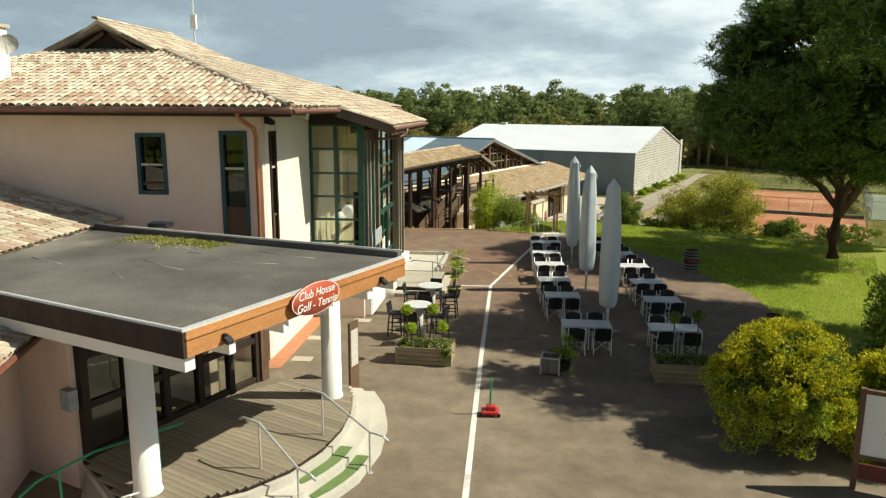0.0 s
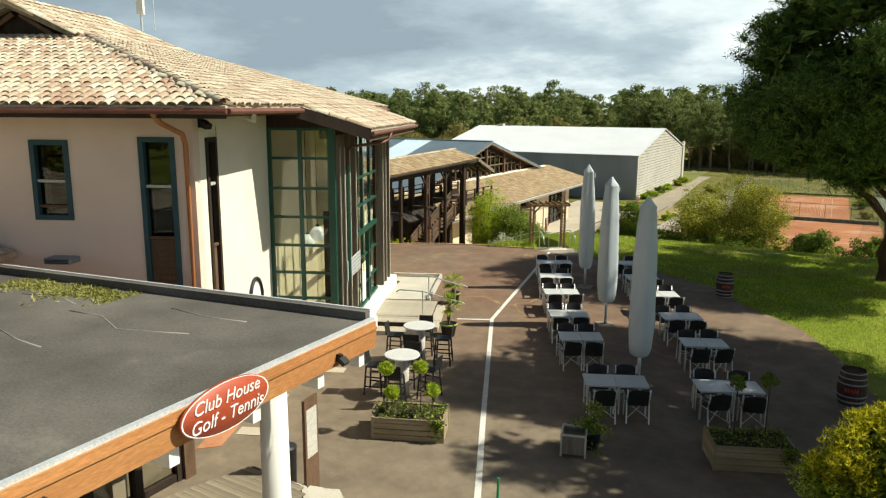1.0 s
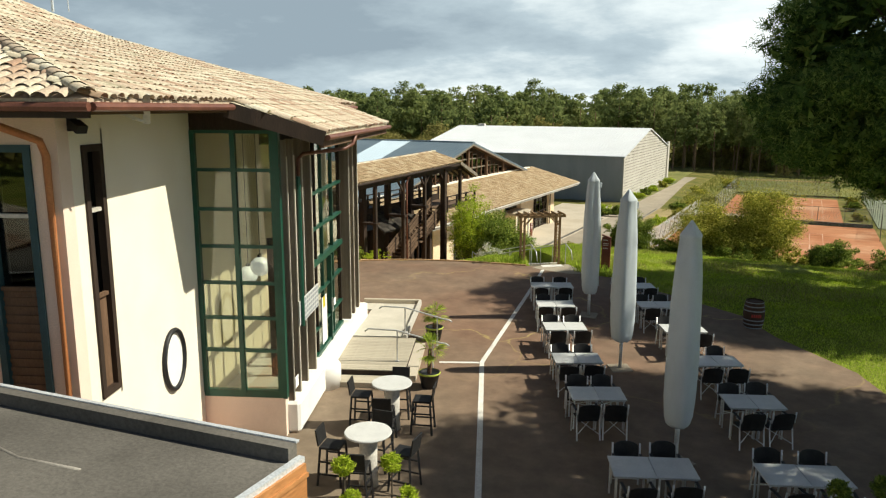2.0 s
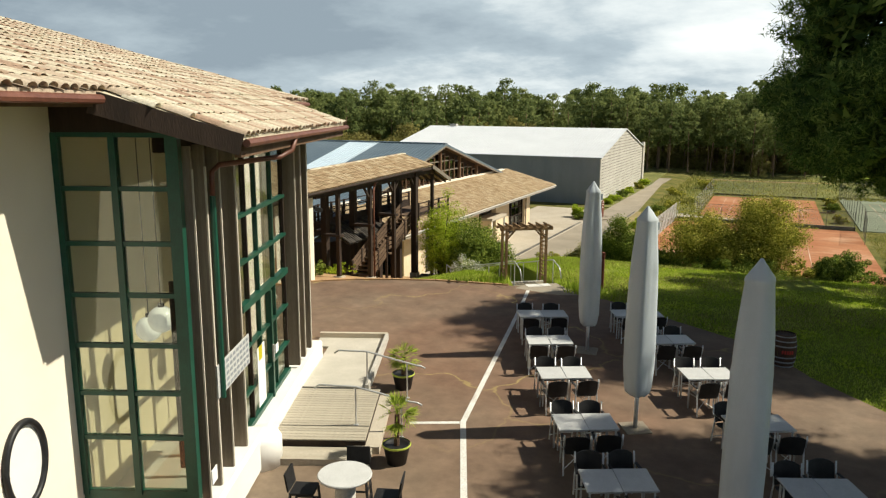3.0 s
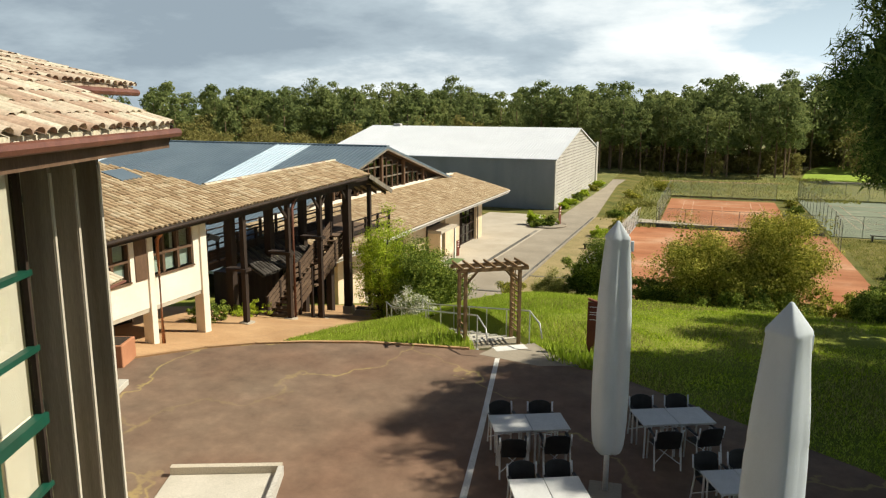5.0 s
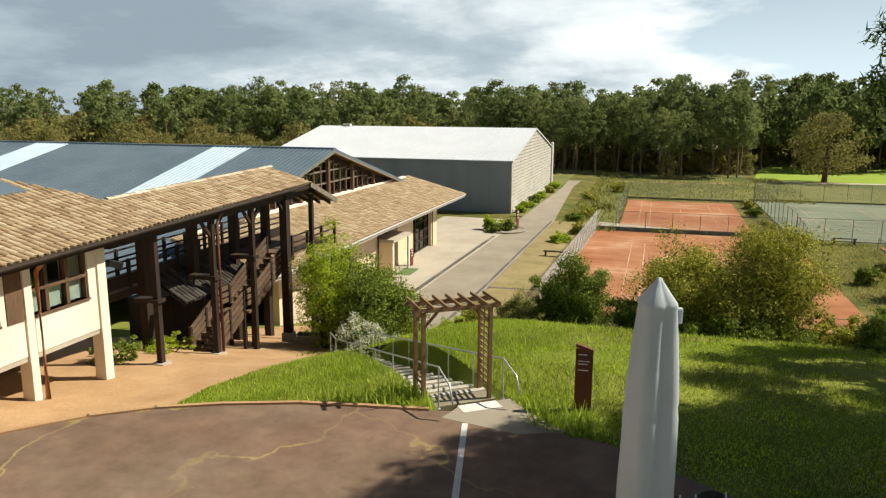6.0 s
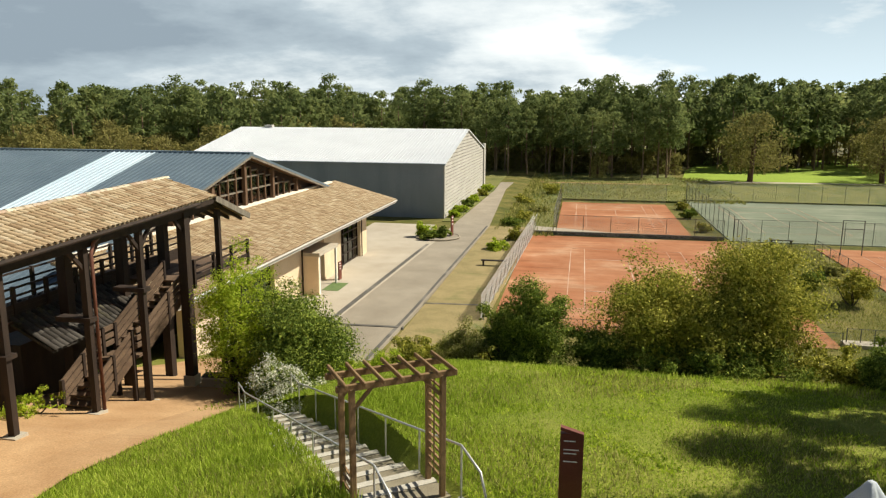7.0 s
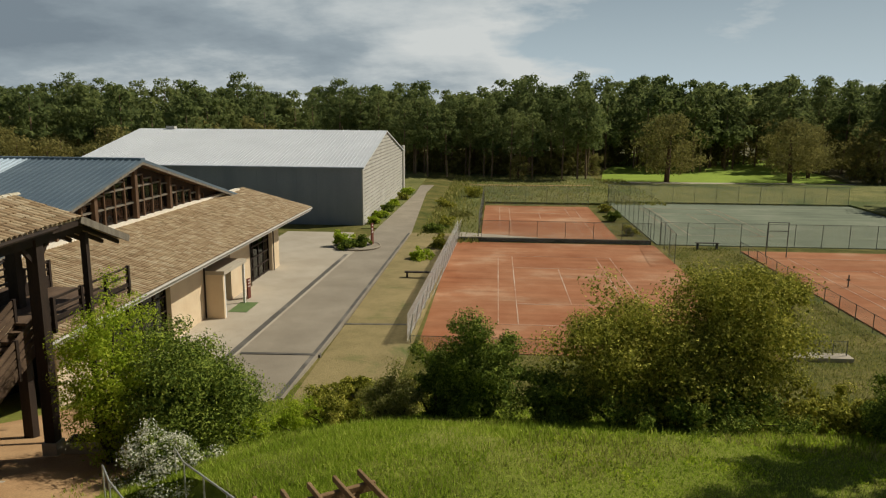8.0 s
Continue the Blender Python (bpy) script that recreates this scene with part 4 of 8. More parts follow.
# ---- sports hall with tiled lean-to ----
def hall():
    X, Y, Z0 = -36.0, 79.7, -6.8
    t = thing("sports_hall", LO @ pose(X, Y, Z0), "long sports hall with blue metal roof and a tiled lean-to", "building")
    RG, HW, SL, LEN = 10.45, 19.0, 0.243, 52.0
    HS = 25.0                      # the south slope reaches further down
    ev, es = RG - HW * SL, RG - HS * SL
    bands = [(0.6, -7.0, "blue_metal"), (-7.0, -10.6, "blue_light"), (-10.6, -25.6, "blue_metal"), (-25.6, -29.4, "blue_light"), (-29.4, -LEN, "blue_metal")]
    for s, nm in ((-1, "south_roof"), (1, "north_roof")):
        for x1, x0, mt in bands:
            bm = B()
            yy, ze = (s * HW, ev) if s > 0 else (-HS, es)
            slab(bm, [(x0, yy, ze), (x1, yy, ze), (x1, 0, RG), (x0, 0, RG)], 0.18)
            sheet = part(nm, bm, M[mt], t, "ribbed metal roof sheet")
            bm = B()
            x = x0 + 0.2
            while x < x1:
                beam(bm, (x, yy, ze + 0.03), (x, 0, RG + 0.03), 0.07, 0.07)
                x += 0.42
            part("roof_rib", bm, M[mt], sheet)["kind"] = "stuff"
    part("ridge_cap", bx(-LEN, 0.6, -0.3, 0.3, RG - 0.06, RG + 0.07), M["blue_metal"], t)
    # boarded gable with a timber window grid
    bm = B()
    out = [(-HW, 2.0), (HW, 2.0), (HW, ev - 0.25), (0, RG - 0.3), (-HW, ev - 0.25)]
    a = [bm.verts.new((-0.3, y, z)) for y, z in out]
    b = [bm.verts.new((-0.5, y, z)) for y, z in out]
    bm.faces.new(a)
    bm.faces.new(b)
    for i in range(5):
        bm.faces.new((a[i], a[(i + 1) % 5], b[(i + 1) % 5], b[i]))
    part("gable_wall", bm, M["dark_wood"], t, "dark boarded gable wall")
    part("sill_band", bx(-0.3, 0.12, -HW, HW, 6.2, 6.55), M["render_cream"], t)
    for s in (-1, 1):
        part("bargeboard", beam(B(), (0.55, s * (HW + 0.3), ev - 0.25), (0.55, 0, RG - 0.18), 0.08, 0.34), M["grey_wood"], t)
        part("soffit", beam(B(), (0.1, s * HW, ev - 0.24), (0.1, 0, RG - 0.22), 0.9, 0.05), M["brown_wood"], t)

    def top(y):
        return RG - 0.75 - abs(y) * SL
    y = -15.0
    while y <= 15.01:
        z1 = top(y)
        if z1 > 6.9:
            big = abs(y / 5.0 - round(y / 5.0)) < 0.01
            part("mullion", bx(-0.3, 0.05 if big else -0.12, y - (0.17 if big else 0.07), y + (0.17 if big else 0.07), 6.55, z1 + (0.4 if big else 0)), M["brown_wood"], t)
            if z1 - 6.9 > 0.3 and y < 14:
                zz = 6.7
                while zz < z1 - 0.35:
                    zt = min(zz + 0.92, top(y + 1.25) - 0.05, z1)
                    if zt - zz > 0.3:
                        part("pane", bx(-0.26, -0.22, y + 0.16, y + 1.1, zz + 0.05, zt - 0.06), M["glass_dark"], t)
                        part("transom", bx(-0.3, -0.14, y + 0.07, y + 1.18, zt - 0.05, zt + 0.05), M["grey_wood"], t)
                    zz += 1.0
        y += 1.25
    # lean-to: walls, piers, openings
    E = 4.5
    bm = B()
    holed(bm, -17.0, 16.0, 0, 4.6, [(-13, -5.6, 0, 4.0), (-0.6, 4.2, 0, 3.9), (8.6, 14.0, 0, 3.8)], lambda u, w, z: Vector((E - w, u, z)), 0.5)
    part("lean_to_wall", bm, M["render_ochre"], t, "pale ochre rendered wall with piers")
    part("end_wall", bx(-0.3, E - 0.5, 15.5, 16.0, 0, 4.6), M["render_ochre"], t)
    # near-black wall: the shade inside the lean-to is in its colour
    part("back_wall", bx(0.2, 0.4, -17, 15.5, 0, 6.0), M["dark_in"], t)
    for y0, y1 in ((8.6, 14.0), (-13, -5.6)):
        n = int((y1 - y0) / 1.3)
        for i in range(n + 1):
            yy = y0 + (y1 - y0) * i / n
            part("door_post", bx(E - 0.42, E - 0.28, yy - 0.07, yy + 0.07, 0, 3.9), M["dark_wood"], t)
        for k in range(5):
            part("door_rail", bx(E - 0.42, E - 0.28, y0, y1, 0.1 + 0.9 * k, 0.2 + 0.9 * k), M["dark_wood"], t)
        part("door_pane", bx(E - 0.37, E - 0.34, y0, y1, 0.1, 3.9), M["glass_dark"], t)
    # entrance with canopy
    part("canopy", bx(E - 0.4, E + 1.4, -0.7, 3.6, 3.0, 3.25), M["concrete"], t, "flat concrete entrance canopy")
    part("canopy_wall", bx(E - 0.1, E + 1.3, -0.7, -0.45, 0, 3.0), M["render_ochre"], t)
    part("canopy_post", bx(E + 1.15, E + 1.3, 3.3, 3.45, 0, 3.0), M["white_paint"], t)
    part("canopy_post", bx(E + 1.15, E + 1.3, -0.45, -0.3, 0, 3.0), M["white_paint"], t)
    part("entrance_door", bx(E - 0.5, E - 0.42, -0.5, 4.0, 0, 3.8), M["glass_dark"], t)
    for yy in (9.0 - 0.7, 14.2, -0.75):
        part("downpipe", tube(B(), [(E + 0.08, yy, 0), (E + 0.08, yy, 4.4)], 0.05, 6), M["dark_wood"], t)
    # tiled lean-to roof
    rt, re, xe = 6.42, 4.68, 6.2
    slab_bm = slab(B(), [(-0.3, -20.5, rt), (xe, -20.5, re), (xe, 20.7, re), (-0.3, 20.7, rt)], 0.14)
    part("lean_to_roof", slab_bm, M["tile_old"], t)
    sl = math.hypot(xe + 0.3, rt - re)
    tiled_slope(t, (xe + 0.05, -20.5, re), (0, 1, 0), (-(xe + 0.3), 0, rt - re), 41.2, sl, lambda s, u: u < sl, M["tile_old"], pitch=0.26, course=0.42, name="lean_to_tiles", label="weathered brown roof tiles")
    part("fascia", bx(xe - 0.02, xe + 0.06, -20.5, 20.7, re - 0.32, re - 0.06), M["white_clad"], t)
    part("gutter", tube(B(), [(xe + 0.12, -20.5, re - 0.08), (xe + 0.12, 20.7, re - 0.08)], 0.08, 6), M["white_clad"], t)
    part("verge_board", beam(B(), (xe, 20.75, re - 0.1), (-0.3, 20.75, rt - 0.1), 0.06, 0.22), M["white_clad"], t)
    return t


hall()


# ---- clubhouse ----
club = thing("clubhouse", CH, "two-storey clubhouse with pink render, green glazing and a tiled hip roof", "building")
SE, SF, SU = 0.291, 0.295, 0.475        # slopes: side roof, front roof, steeper strip under the ridge
AE, BF, ZE = 1.3, -1.4, 7.32            # eave lines and eave height
AR = -7.17                              # ridge
AX, ZX = 2.95, 6.73                     # eave of the part drawn down over the glazed bay
BG = 4.95                               # foot of the gablet
ZG = ZE + SF * (BG - BF)
AB = AE - (ZG - ZE) / SE                # break of the side slope
HG = AB - AR
ZR = ZG + SU * HG
RN, BH = 9.9, 11.6                     # north end of the ridge, and of the break
B0, B1, BN = 4.28, 13.0, 16.3
BC = 3.6                                # where the bay's verge leaves the side eave


def window(parent, place, u0, u1, z0, z1, frame_mat, bars, label, sill=True):
    """A framed sash window set in a wall: place(u, w, z), w inwards."""
    w = part("window", B(), M[frame_mat], parent, label)

    def bar(name, a, b, c, d, w0, w1, mat):
        bm = B()
        vs = [bm.verts.new(place(u, ww, z)) for u in (a, b) for ww in (w0, w1) for z in (c, d)]
        for f in ((0, 1, 3, 2), (4, 6, 7, 5), (0, 4, 5, 1), (2, 3, 7, 6), (0, 2, 6, 4), (1, 5, 7, 3)):
            bm.faces.new([vs[i] for i in f])
        part(name, bm, M[mat], w)
    t = 0.09
    for a, b, c, d in ((u0 - t, u0 + 0.02, z0 - t, z1 + t), (u1 - 0.02, u1 + t, z0 - t, z1 + t), (u0 + 0.02, u1 - 0.02, z1 - 0.02, z1 + t), (u0 + 0.02, u1 - 0.02, z0 - t, z0 + 0.02)):
        bar("window_frame", a, b, c, d, -0.04, 0.10, frame_mat)
    for z in bars:
        bar("rail", u0 + 0.02, u1 - 0.02, z - 0.03, z + 0.03, 0.0, 0.07, "white_clad" if z == bars[0] else "brown_wood")
    bar("pane", u0 + 0.02, u1 - 0.02, z0 + 0.02, z1 - 0.02, 0.09, 0.10, "glass_dark")
    bar("curtain", u0 + 0.02, u0 + (u1 - u0) * 0.16, z0 + 0.1, z1 - 0.05, 0.15, 0.17, "white_clad")
    # near-black sheet that paints the room's shade behind the pane
    bar("room_shade", u0 - 0.5, u1 + 0.5, z0 - 0.3, z1 + 0.3, 1.2, 1.25, "dark_in")
    return w


def front(u, w, z):
    return Vector((u, w, z))


def side(u, w, z):
    return Vector((-w, u, z))


# walls
part("front_wall", holed(B(), -14.0, 0.0, 0, 7.25, [(-3.58, -2.88, 4.94, 6.5), (-1.12, -0.5, 2.7, 6.58)], front, 0.3), M["render_pink"], club, "pinkish beige rendered wall")
part("side_wall", holed(B(), 0.3, 4.75, 0, 7.25, [(0.68, 1.08, 2.6, 6.55)], side, 0.3), M["render_cream"], club, "cream rendered wall")
part("north_wall", bx(-14.0, 0.0, 15.7, 16.0, 0, 7.2), M["render_cream"], club)
part("west_wall", bx(-14.0, -13.7, 0.3, 15.7, 0, 7.2), M["render_pink"], club)
part("rear_side_wall", bx(-0.3, 0.0, 13.0, 15.7, 0, 7.2), M["render_cream"], club)
part("inner_wall", bx(-0.3, -0.05, 4.75, 12.93, 0.4, 7.2), M["interior"], club, "beige inner wall")
part("inner_ceiling", bx(-0.05, 1.38, 4.92, 12.9, 6.75, 6.82), M["render_cream"], club, "white ceiling of the bay")
part("inner_floor", bx(-0.05, 1.58, 4.75, 12.92, 0.4, 0.55), M["ramp_concrete"], club)
window(club, front, -3.58, -2.88, 4.94, 6.5, "teal_frame", (5.7, 5.15), "small teal sash window")
window(club, front, -1.12, -0.5, 2.7, 6.58, "teal_frame", (5.62, 4.5), "tall teal window with brown panel")
window(club, side, 0.68, 1.08, 2.6, 6.55, "dark_wood", (5.6, 4.2), "narrow dark-framed window")
part("window_panel", bx(-1.1, -0.52, 0.05, 0.09, 2.72, 4.45), M["brown_wood"], club, "brown louvred panel")
part("window_panel", bx(-0.09, -0.05, 0.70, 1.06, 2.62, 4.15), M["brown_wood"], club, "brown louvred panel")
for i in range(12):
    part("louvre", bx(-1.1, -0.52, 0.03, 0.06, 2.76 + i * 0.14, 2.82 + i * 0.14), M["brown_wood"], club)
# oval mirror
bm = tube(B(), [(0.04, 3.24 + 0.45 * math.cos(2 * math.pi * k / 40), 2.26 + 0.60 * math.sin(2 * math.pi * k / 40)) for k in range(41)], 0.05, 8, cap=False)
oval = part("oval_frame", bm, M["black_metal"], club, "dark oval window frame", True)
bm = B()
bm.faces.new([bm.verts.new((0.02, 3.24 + 0.43 * math.cos(2 * math.pi * k / 28), 2.26 + 0.58 * math.sin(2 * math.pi * k / 28))) for k in range(28)])
part("oval_pane", bm, M["white_paint"], oval, "white oval panel")

# roof plates
front_top = [(AE, BF, ZE), (-14.0 - AE, BF, ZE), (AR - HG, BG, ZG), (AR + HG, BG, ZG)]
part("front_roof", slab(B(), front_top, 0.10), M["tile"], club)
bm = B()
slab(bm, [(AE, BF, ZE), (AB, BG, ZG), (AB, BH, ZG), (AE, BN, ZE)], 0.10)
slab(bm, [(AB, BG, ZG), (AR, BG - 0.5, ZR), (AR, RN, ZR), (AB, BH, ZG)], 0.10)
slab(bm, [(AE, BC, ZE), (AE, B1, ZE), (AX, B1, ZX), (AX, B0, ZX)], 0.10)
slab(bm, [(AE, BN, ZE), (AB, BH, ZG), (AR - HG, BH, ZG), (-14 - AE, BN, ZE)], 0.10)
slab(bm, [(AB, BH, ZG), (AR, RN, ZR), (AR - HG, BH, ZG)], 0.10)
part("side_roof", bm, M["tile"], club)
bm = B()
slab(bm, [(-14 - AE, BF, ZE), (-14 - AE, BN, ZE), (AR - HG, BH, ZG), (AR - HG, BG, ZG)], 0.10)
slab(bm, [(AR - HG, BG, ZG), (AR - HG, BH, ZG), (AR, RN, ZR), (AR, BG - 0.5, ZR)], 0.10)
part("west_roof", bm, M["tile"], club)
# tiles: front slope and side slope
fl = math.hypot(1, SF)
half_w = 14.0 + 2 * AE


def in_front(s, t):
    b = BF + t / fl
    ins = (b - BF) * SF / SE
    return ins < s < half_w - ins and b < BG


pieces = tiled_slope(club, (AE, BF, ZE + 0.01), (-1, 0, 0), (0, 1, SF), half_w, fl * (BG - BF), lambda s, t: in_front(s, t), M["tile"],
                     lambda s, t: s < 6.2, name="front_tiles", label="sand-coloured canal tiles")
el = math.hypot(1, SE)


def in_side(s, t):
    b, a = BN - s, AE - t / el
    rise = SE * (AE - a)
    return a > AB - 0.1 and rise < (b - BF) * SF and b < BN - (AE - a) * (BN - BH) / (AE - AB)


tiled_slope(club, (AE, BN, ZE + 0.01), (0, -1, 0), (-1, 0, SE), BN - BF, el * (AE - AB) + 0.1, in_side, M["tile"], name="side_tiles", label="weathered canal tiles")
eu, ex = math.hypot(1, SU), math.hypot(AX - AE, ZE - ZX)
tiled_slope(club, (AB, BH, ZG + 0.01), (0, -1, 0), (-1, 0, SU), BH - BG + 0.5, eu * HG, lambda s, t: t < eu * HG - 0.1 and s > t * 0.77, M["tile"], name="ridge_slope_tiles", label="weathered canal tiles")
tiled_slope(club, (AX, B1, ZX + 0.01), (0, -1, 0), (AE - AX, 0, ZE - ZX), B1 - BC, ex + 0.2, lambda s, t: s < B1 - B0 - 0.05 + (B0 - BC) * t / ex, M["tile"], name="bay_tiles", label="weathered canal tiles")
TILE_ME = raw_mesh("tile", TV, TF, M["tile_piece"])
for f in TILE_ME.polygons:
    f.use_smooth = True
ridge_row(club, (AE, BF, ZE + 0.06), (AR + HG, BG, ZG + 0.06), M["tile"], name="hip_tiles")
ridge_row(club, (AR, BG - 0.6, ZR + 0.05), (AR, RN, ZR + 0.05), M["tile"])
ridge_row(club, (AE, BN, ZE), (AB, BH, ZG - 0.03), M["tile"], name="hip_tiles")
ridge_row(club, (AB, BH, ZG - 0.03), (AR, RN, ZR + 0.02), M["tile"], name="hip_tiles")
# gablet
bm = B()
g = [(AR - HG, BG + 0.25, ZG - 0.05), (AR + HG, BG + 0.25, ZG - 0.05), (AR, BG + 0.25, ZR - 0.12)]
slab_v = [bm.verts.new(p) for p in g] + [bm.verts.new((p[0], p[1] + 0.15, p[2])) for p in g]
for f in ((0, 1, 2), (5, 4, 3), (0, 1, 4, 3), (1, 2, 5, 4), (2, 0, 3, 5)):
    bm.faces.new([slab_v[i] for i in f])
part("gablet", bm, M["dark_wood"], club, "dark timber gablet")
for s in (-1, 1):
    part("bargeboard", beam(B(), (AR + s * (HG + 0.05), BG - 0.28, ZG - 0.06), (AR, BG - 0.28, ZR - 0.10), 0.07, 0.2), M["grey_wood"], club)
    part("gablet_roof", beam(B(), (AR + s * (HG + 0.1), BG + 0.0, ZG + 0.02), (AR, BG + 0.0, ZR + 0.0), 0.55, 0.05), M["tile"], club)
    part("strut", beam(B(), (AR + s * HG * 0.55, BG + 0.1, ZG), (AR + s * 0.1, BG + 0.1, ZR - 0.35), 0.10, 0.12), M["brown_wood"], club)
# eaves: soffit, fascia, gutters, pipes
part("front_soffit", bx(-14 - AE, AE - 0.05, BF + 0.06, 0, ZE - 0.2, ZE - 0.15), M["brown_wood"], club)
part("side_soffit", bx(0, AE - 0.05, 0.0, B0, ZE - 0.2, ZE - 0.15), M["brown_wood"], club)
part("fascia", bx(-14 - AE, AE, BF + 0.02, BF + 0.06, ZE - 0.24, ZE - 0.04), M["dark_wood"], club)
part("gutter", tube(B(), [(-14 - AE, BF - 0.06, ZE - 0.10), (AE + 0.05, BF - 0.06, ZE - 0.10)], 0.06, 8), M["gutter"], club)
part("gutter", tube(B(), [(AE + 0.06, BF, ZE - 0.10), (AE + 0.06, BC - 0.05, ZE - 0.10)], 0.06, 8), M["gutter"], club)
part("gutter", tube(B(), [(AX + 0.06, B0, ZX - 0.10), (AX + 0.06, B1 + 0.15, ZX - 0.10)], 0.06, 8), M["gutter"], club)
part("gutter", tube(B(), [(AE + 0.06, B1, ZE - 0.10), (AE + 0.06, BN, ZE - 0.10)], 0.06, 8), M["gutter"], club)
part("verge_board", beam(B(), (AE - 0.1, BC - 0.05, ZE - 0.13), (AX, B0 - 0.03, ZX - 0.12), 0.07, 0.30), M["dark_wood"], club, "weathered dark verge board")
part("verge_board", beam(B(), (AE - 0.1, B1 + 0.03, ZE - 0.12), (AX, B1 + 0.03, ZX - 0.12), 0.07, 0.24), M["dark_wood"], club)
part("eave_beam", bx(AX - 0.12, AX - 0.02, B0, B1, ZX - 0.3, ZX - 0.08), M["brown_wood"], club)
part("bay_soffit", beam(B(), (1.3, (B0 + B1) / 2, ZE - 0.22), (AX - 0.1, (B0 + B1) / 2, ZX - 0.2), B1 - B0, 0.04), M["brown_wood"], club)
part("downpipe", tube(B(), [(-0.12, BF - 0.02, ZE - 0.15), (-0.12, BF + 0.25, ZE - 0.33), (-0.12, -0.22, ZE - 0.58), (-0.12, -0.10, ZE - 0.8), (-0.12, -0.10, 0.3)], 0.058, 8), M["copper_pipe"], club, "orange-brown downpipe", True)
part("downpipe", tube(B(), [(AX + 0.06, 7.3, ZX - 0.15), (AX + 0.0, 7.25, ZX - 0.36), (2.8, 7.0, ZX - 0.46), (2.1, 5.75, ZX - 0.52), (2.03, 5.62, ZX - 0.62), (2.03, 5.6, ZX - 1.0)], 0.045, 8), M["gutter"], club, "brown downpipe", True)
lampb = part("wall_lamp", bx(0.004, 0.10, 0.28, 0.40, 6.86, 7.08), M["black_metal"], club, "small dark floodlight")
part("lamp_head", beam(B(), (0.08, 0.34, 6.98), (0.26, 0.24, 6.88), 0.17, 0.12), M["black_metal"], lampb)

part("eave_bracket", beam(B(), (1.36, 0.05, 7.40), (1.22, 0.30, 6.98), 0.10, 0.03), M["white_clad"], club, "pale bracket at the eave")
part("eave_bracket", beam(B(), (0.95, -0.10, 7.16), (1.22, 0.28, 7.0), 0.04, 0.04), M["white_clad"], club)

# glazed bay facing the forecourt
GB, SX = 4.70, 1.78


def bar3(name, a0, a1, b0, b1, z0, z1, mat, label="", par=None):
    return part(name, bx(a0, a1, b0, b1, z0, z1), M[mat], par or club, label)


bay = part("glazed_bay", bx(0.0, SX, GB - 0.02, GB + 0.10, 0.90, 1.06), M["green_frame"], club, "green-framed glass bay")
for a in (0.04, 0.90, 1.74):
    bar3("mullion", a - 0.05, a + 0.05, GB - 0.05, GB + 0.08, 1.0, 6.75, "green_frame", "", bay)
RZ = (1.98, 2.72, 3.5, 4.30, 5.1, 5.93, 6.72)
for z in RZ:
    bar3("transom", 0.09, 1.69, GB - 0.03, GB + 0.06, z - 0.035, z + 0.035, "green_frame", "", bay)
zs = (1.06,) + RZ
for z0, z1 in zip(zs, zs[1:]):
    for a0, a1 in ((0.09, 0.85), (0.95, 1.69)):
        bar3("pane", a0, a1, GB, GB + 0.012, z0 + 0.035, z1 - 0.035, "glass", "", bay)
bar3("lintel", 0.0, SX + 0.1, GB - 0.02, GB + 0.2, 6.75, 7.2, "dark_wood")
bar3("bay_plinth", 0.0, SX + 0.05, GB - 0.03, GB + 0.3, 0.0, 0.90, "render_pink", "dull pink plinth under the glass bay")
bar3("corner_post", SX + 0.012, SX + 0.10, GB - 0.055, GB + 0.09, 0.9, 6.9, "green_frame", "green corner post")
bar3("dark_curtain", 1.38, 1.56, GB + 0.5, GB + 0.55, 1.2, 4.4, "dark_in", "dark inner panel")
# timber fins and curtain wall along the side
for b0, b1 in ((4.9, 7.6), (11.45, 12.9)):
    bar3("fin_glazing", 1.60, 1.612, b0, b1, 0.72, 6.45, "glass", "tall glass between the fins")
    for z in (0.68, 3.3, 5.9):
        bar3("glazing_rail", 1.58, 1.64, b0, b1, z - 0.04, z + 0.04, "green_frame")
part("bay_end_wall", holed(B(), 0.0, 1.60, 0.0, 6.7, [(0.25, 0.72, 0.9, 6.2), (0.95, 1.42, 0.9, 6.2)], lambda u, w, z: Vector((u, 12.93 + w, z)), 0.09), M["render_cream"], club, "cream end wall with tall windows")
bar3("side_lintel", 1.4, SX, 4.9, 12.92, 6.45, 6.9, "dark_wood")
for b, w in ((4.93, 0.06), (5.47, 0.09), (6.14, 0.07), (6.95, 0.09), (11.56, 0.08), (12.2, 0.09), (12.93, 0.09)):
    bar3("timber_fin", 1.64, 1.95, b, b + w, 0.70, 6.55, "fin_wood", "weathered brown-grey timber fin")
    # added thin strip: the sun on the fin's front edge, in pale colour
    bar3("fin_lit_strip", 1.952, 1.972, b + 0.01, b + w - 0.02, 0.75, 6.2, "fin_lit_edge")
wallg = bar3("curtain_wall", 1.60, 1.74, 7.62, 7.74, 0.6, 6.45, "green_frame", "green-framed curtain wall")
for b in (8.35, 9.1, 10.35, 11.36):
    bar3("mullion", 1.62, 1.72, b - 0.032, b + 0.032, 0.6, 6.45, "green_frame" if b in (9.1, 10.35) else "dark_wood", "", wallg)
for z, h, a in ((5.05, 0.035, 0.05), (4.12, 0.035, 0.05), (3.22, 0.07, 0.07), (2.35, 0.03, 0.05), (1.4, 0.03, 0.05), (0.66, 0.06, 0.06)):
    bar3("transom", 1.64, 1.70 + a, 7.74, 11.4, z - h, z + h, "green_frame", "", wallg)
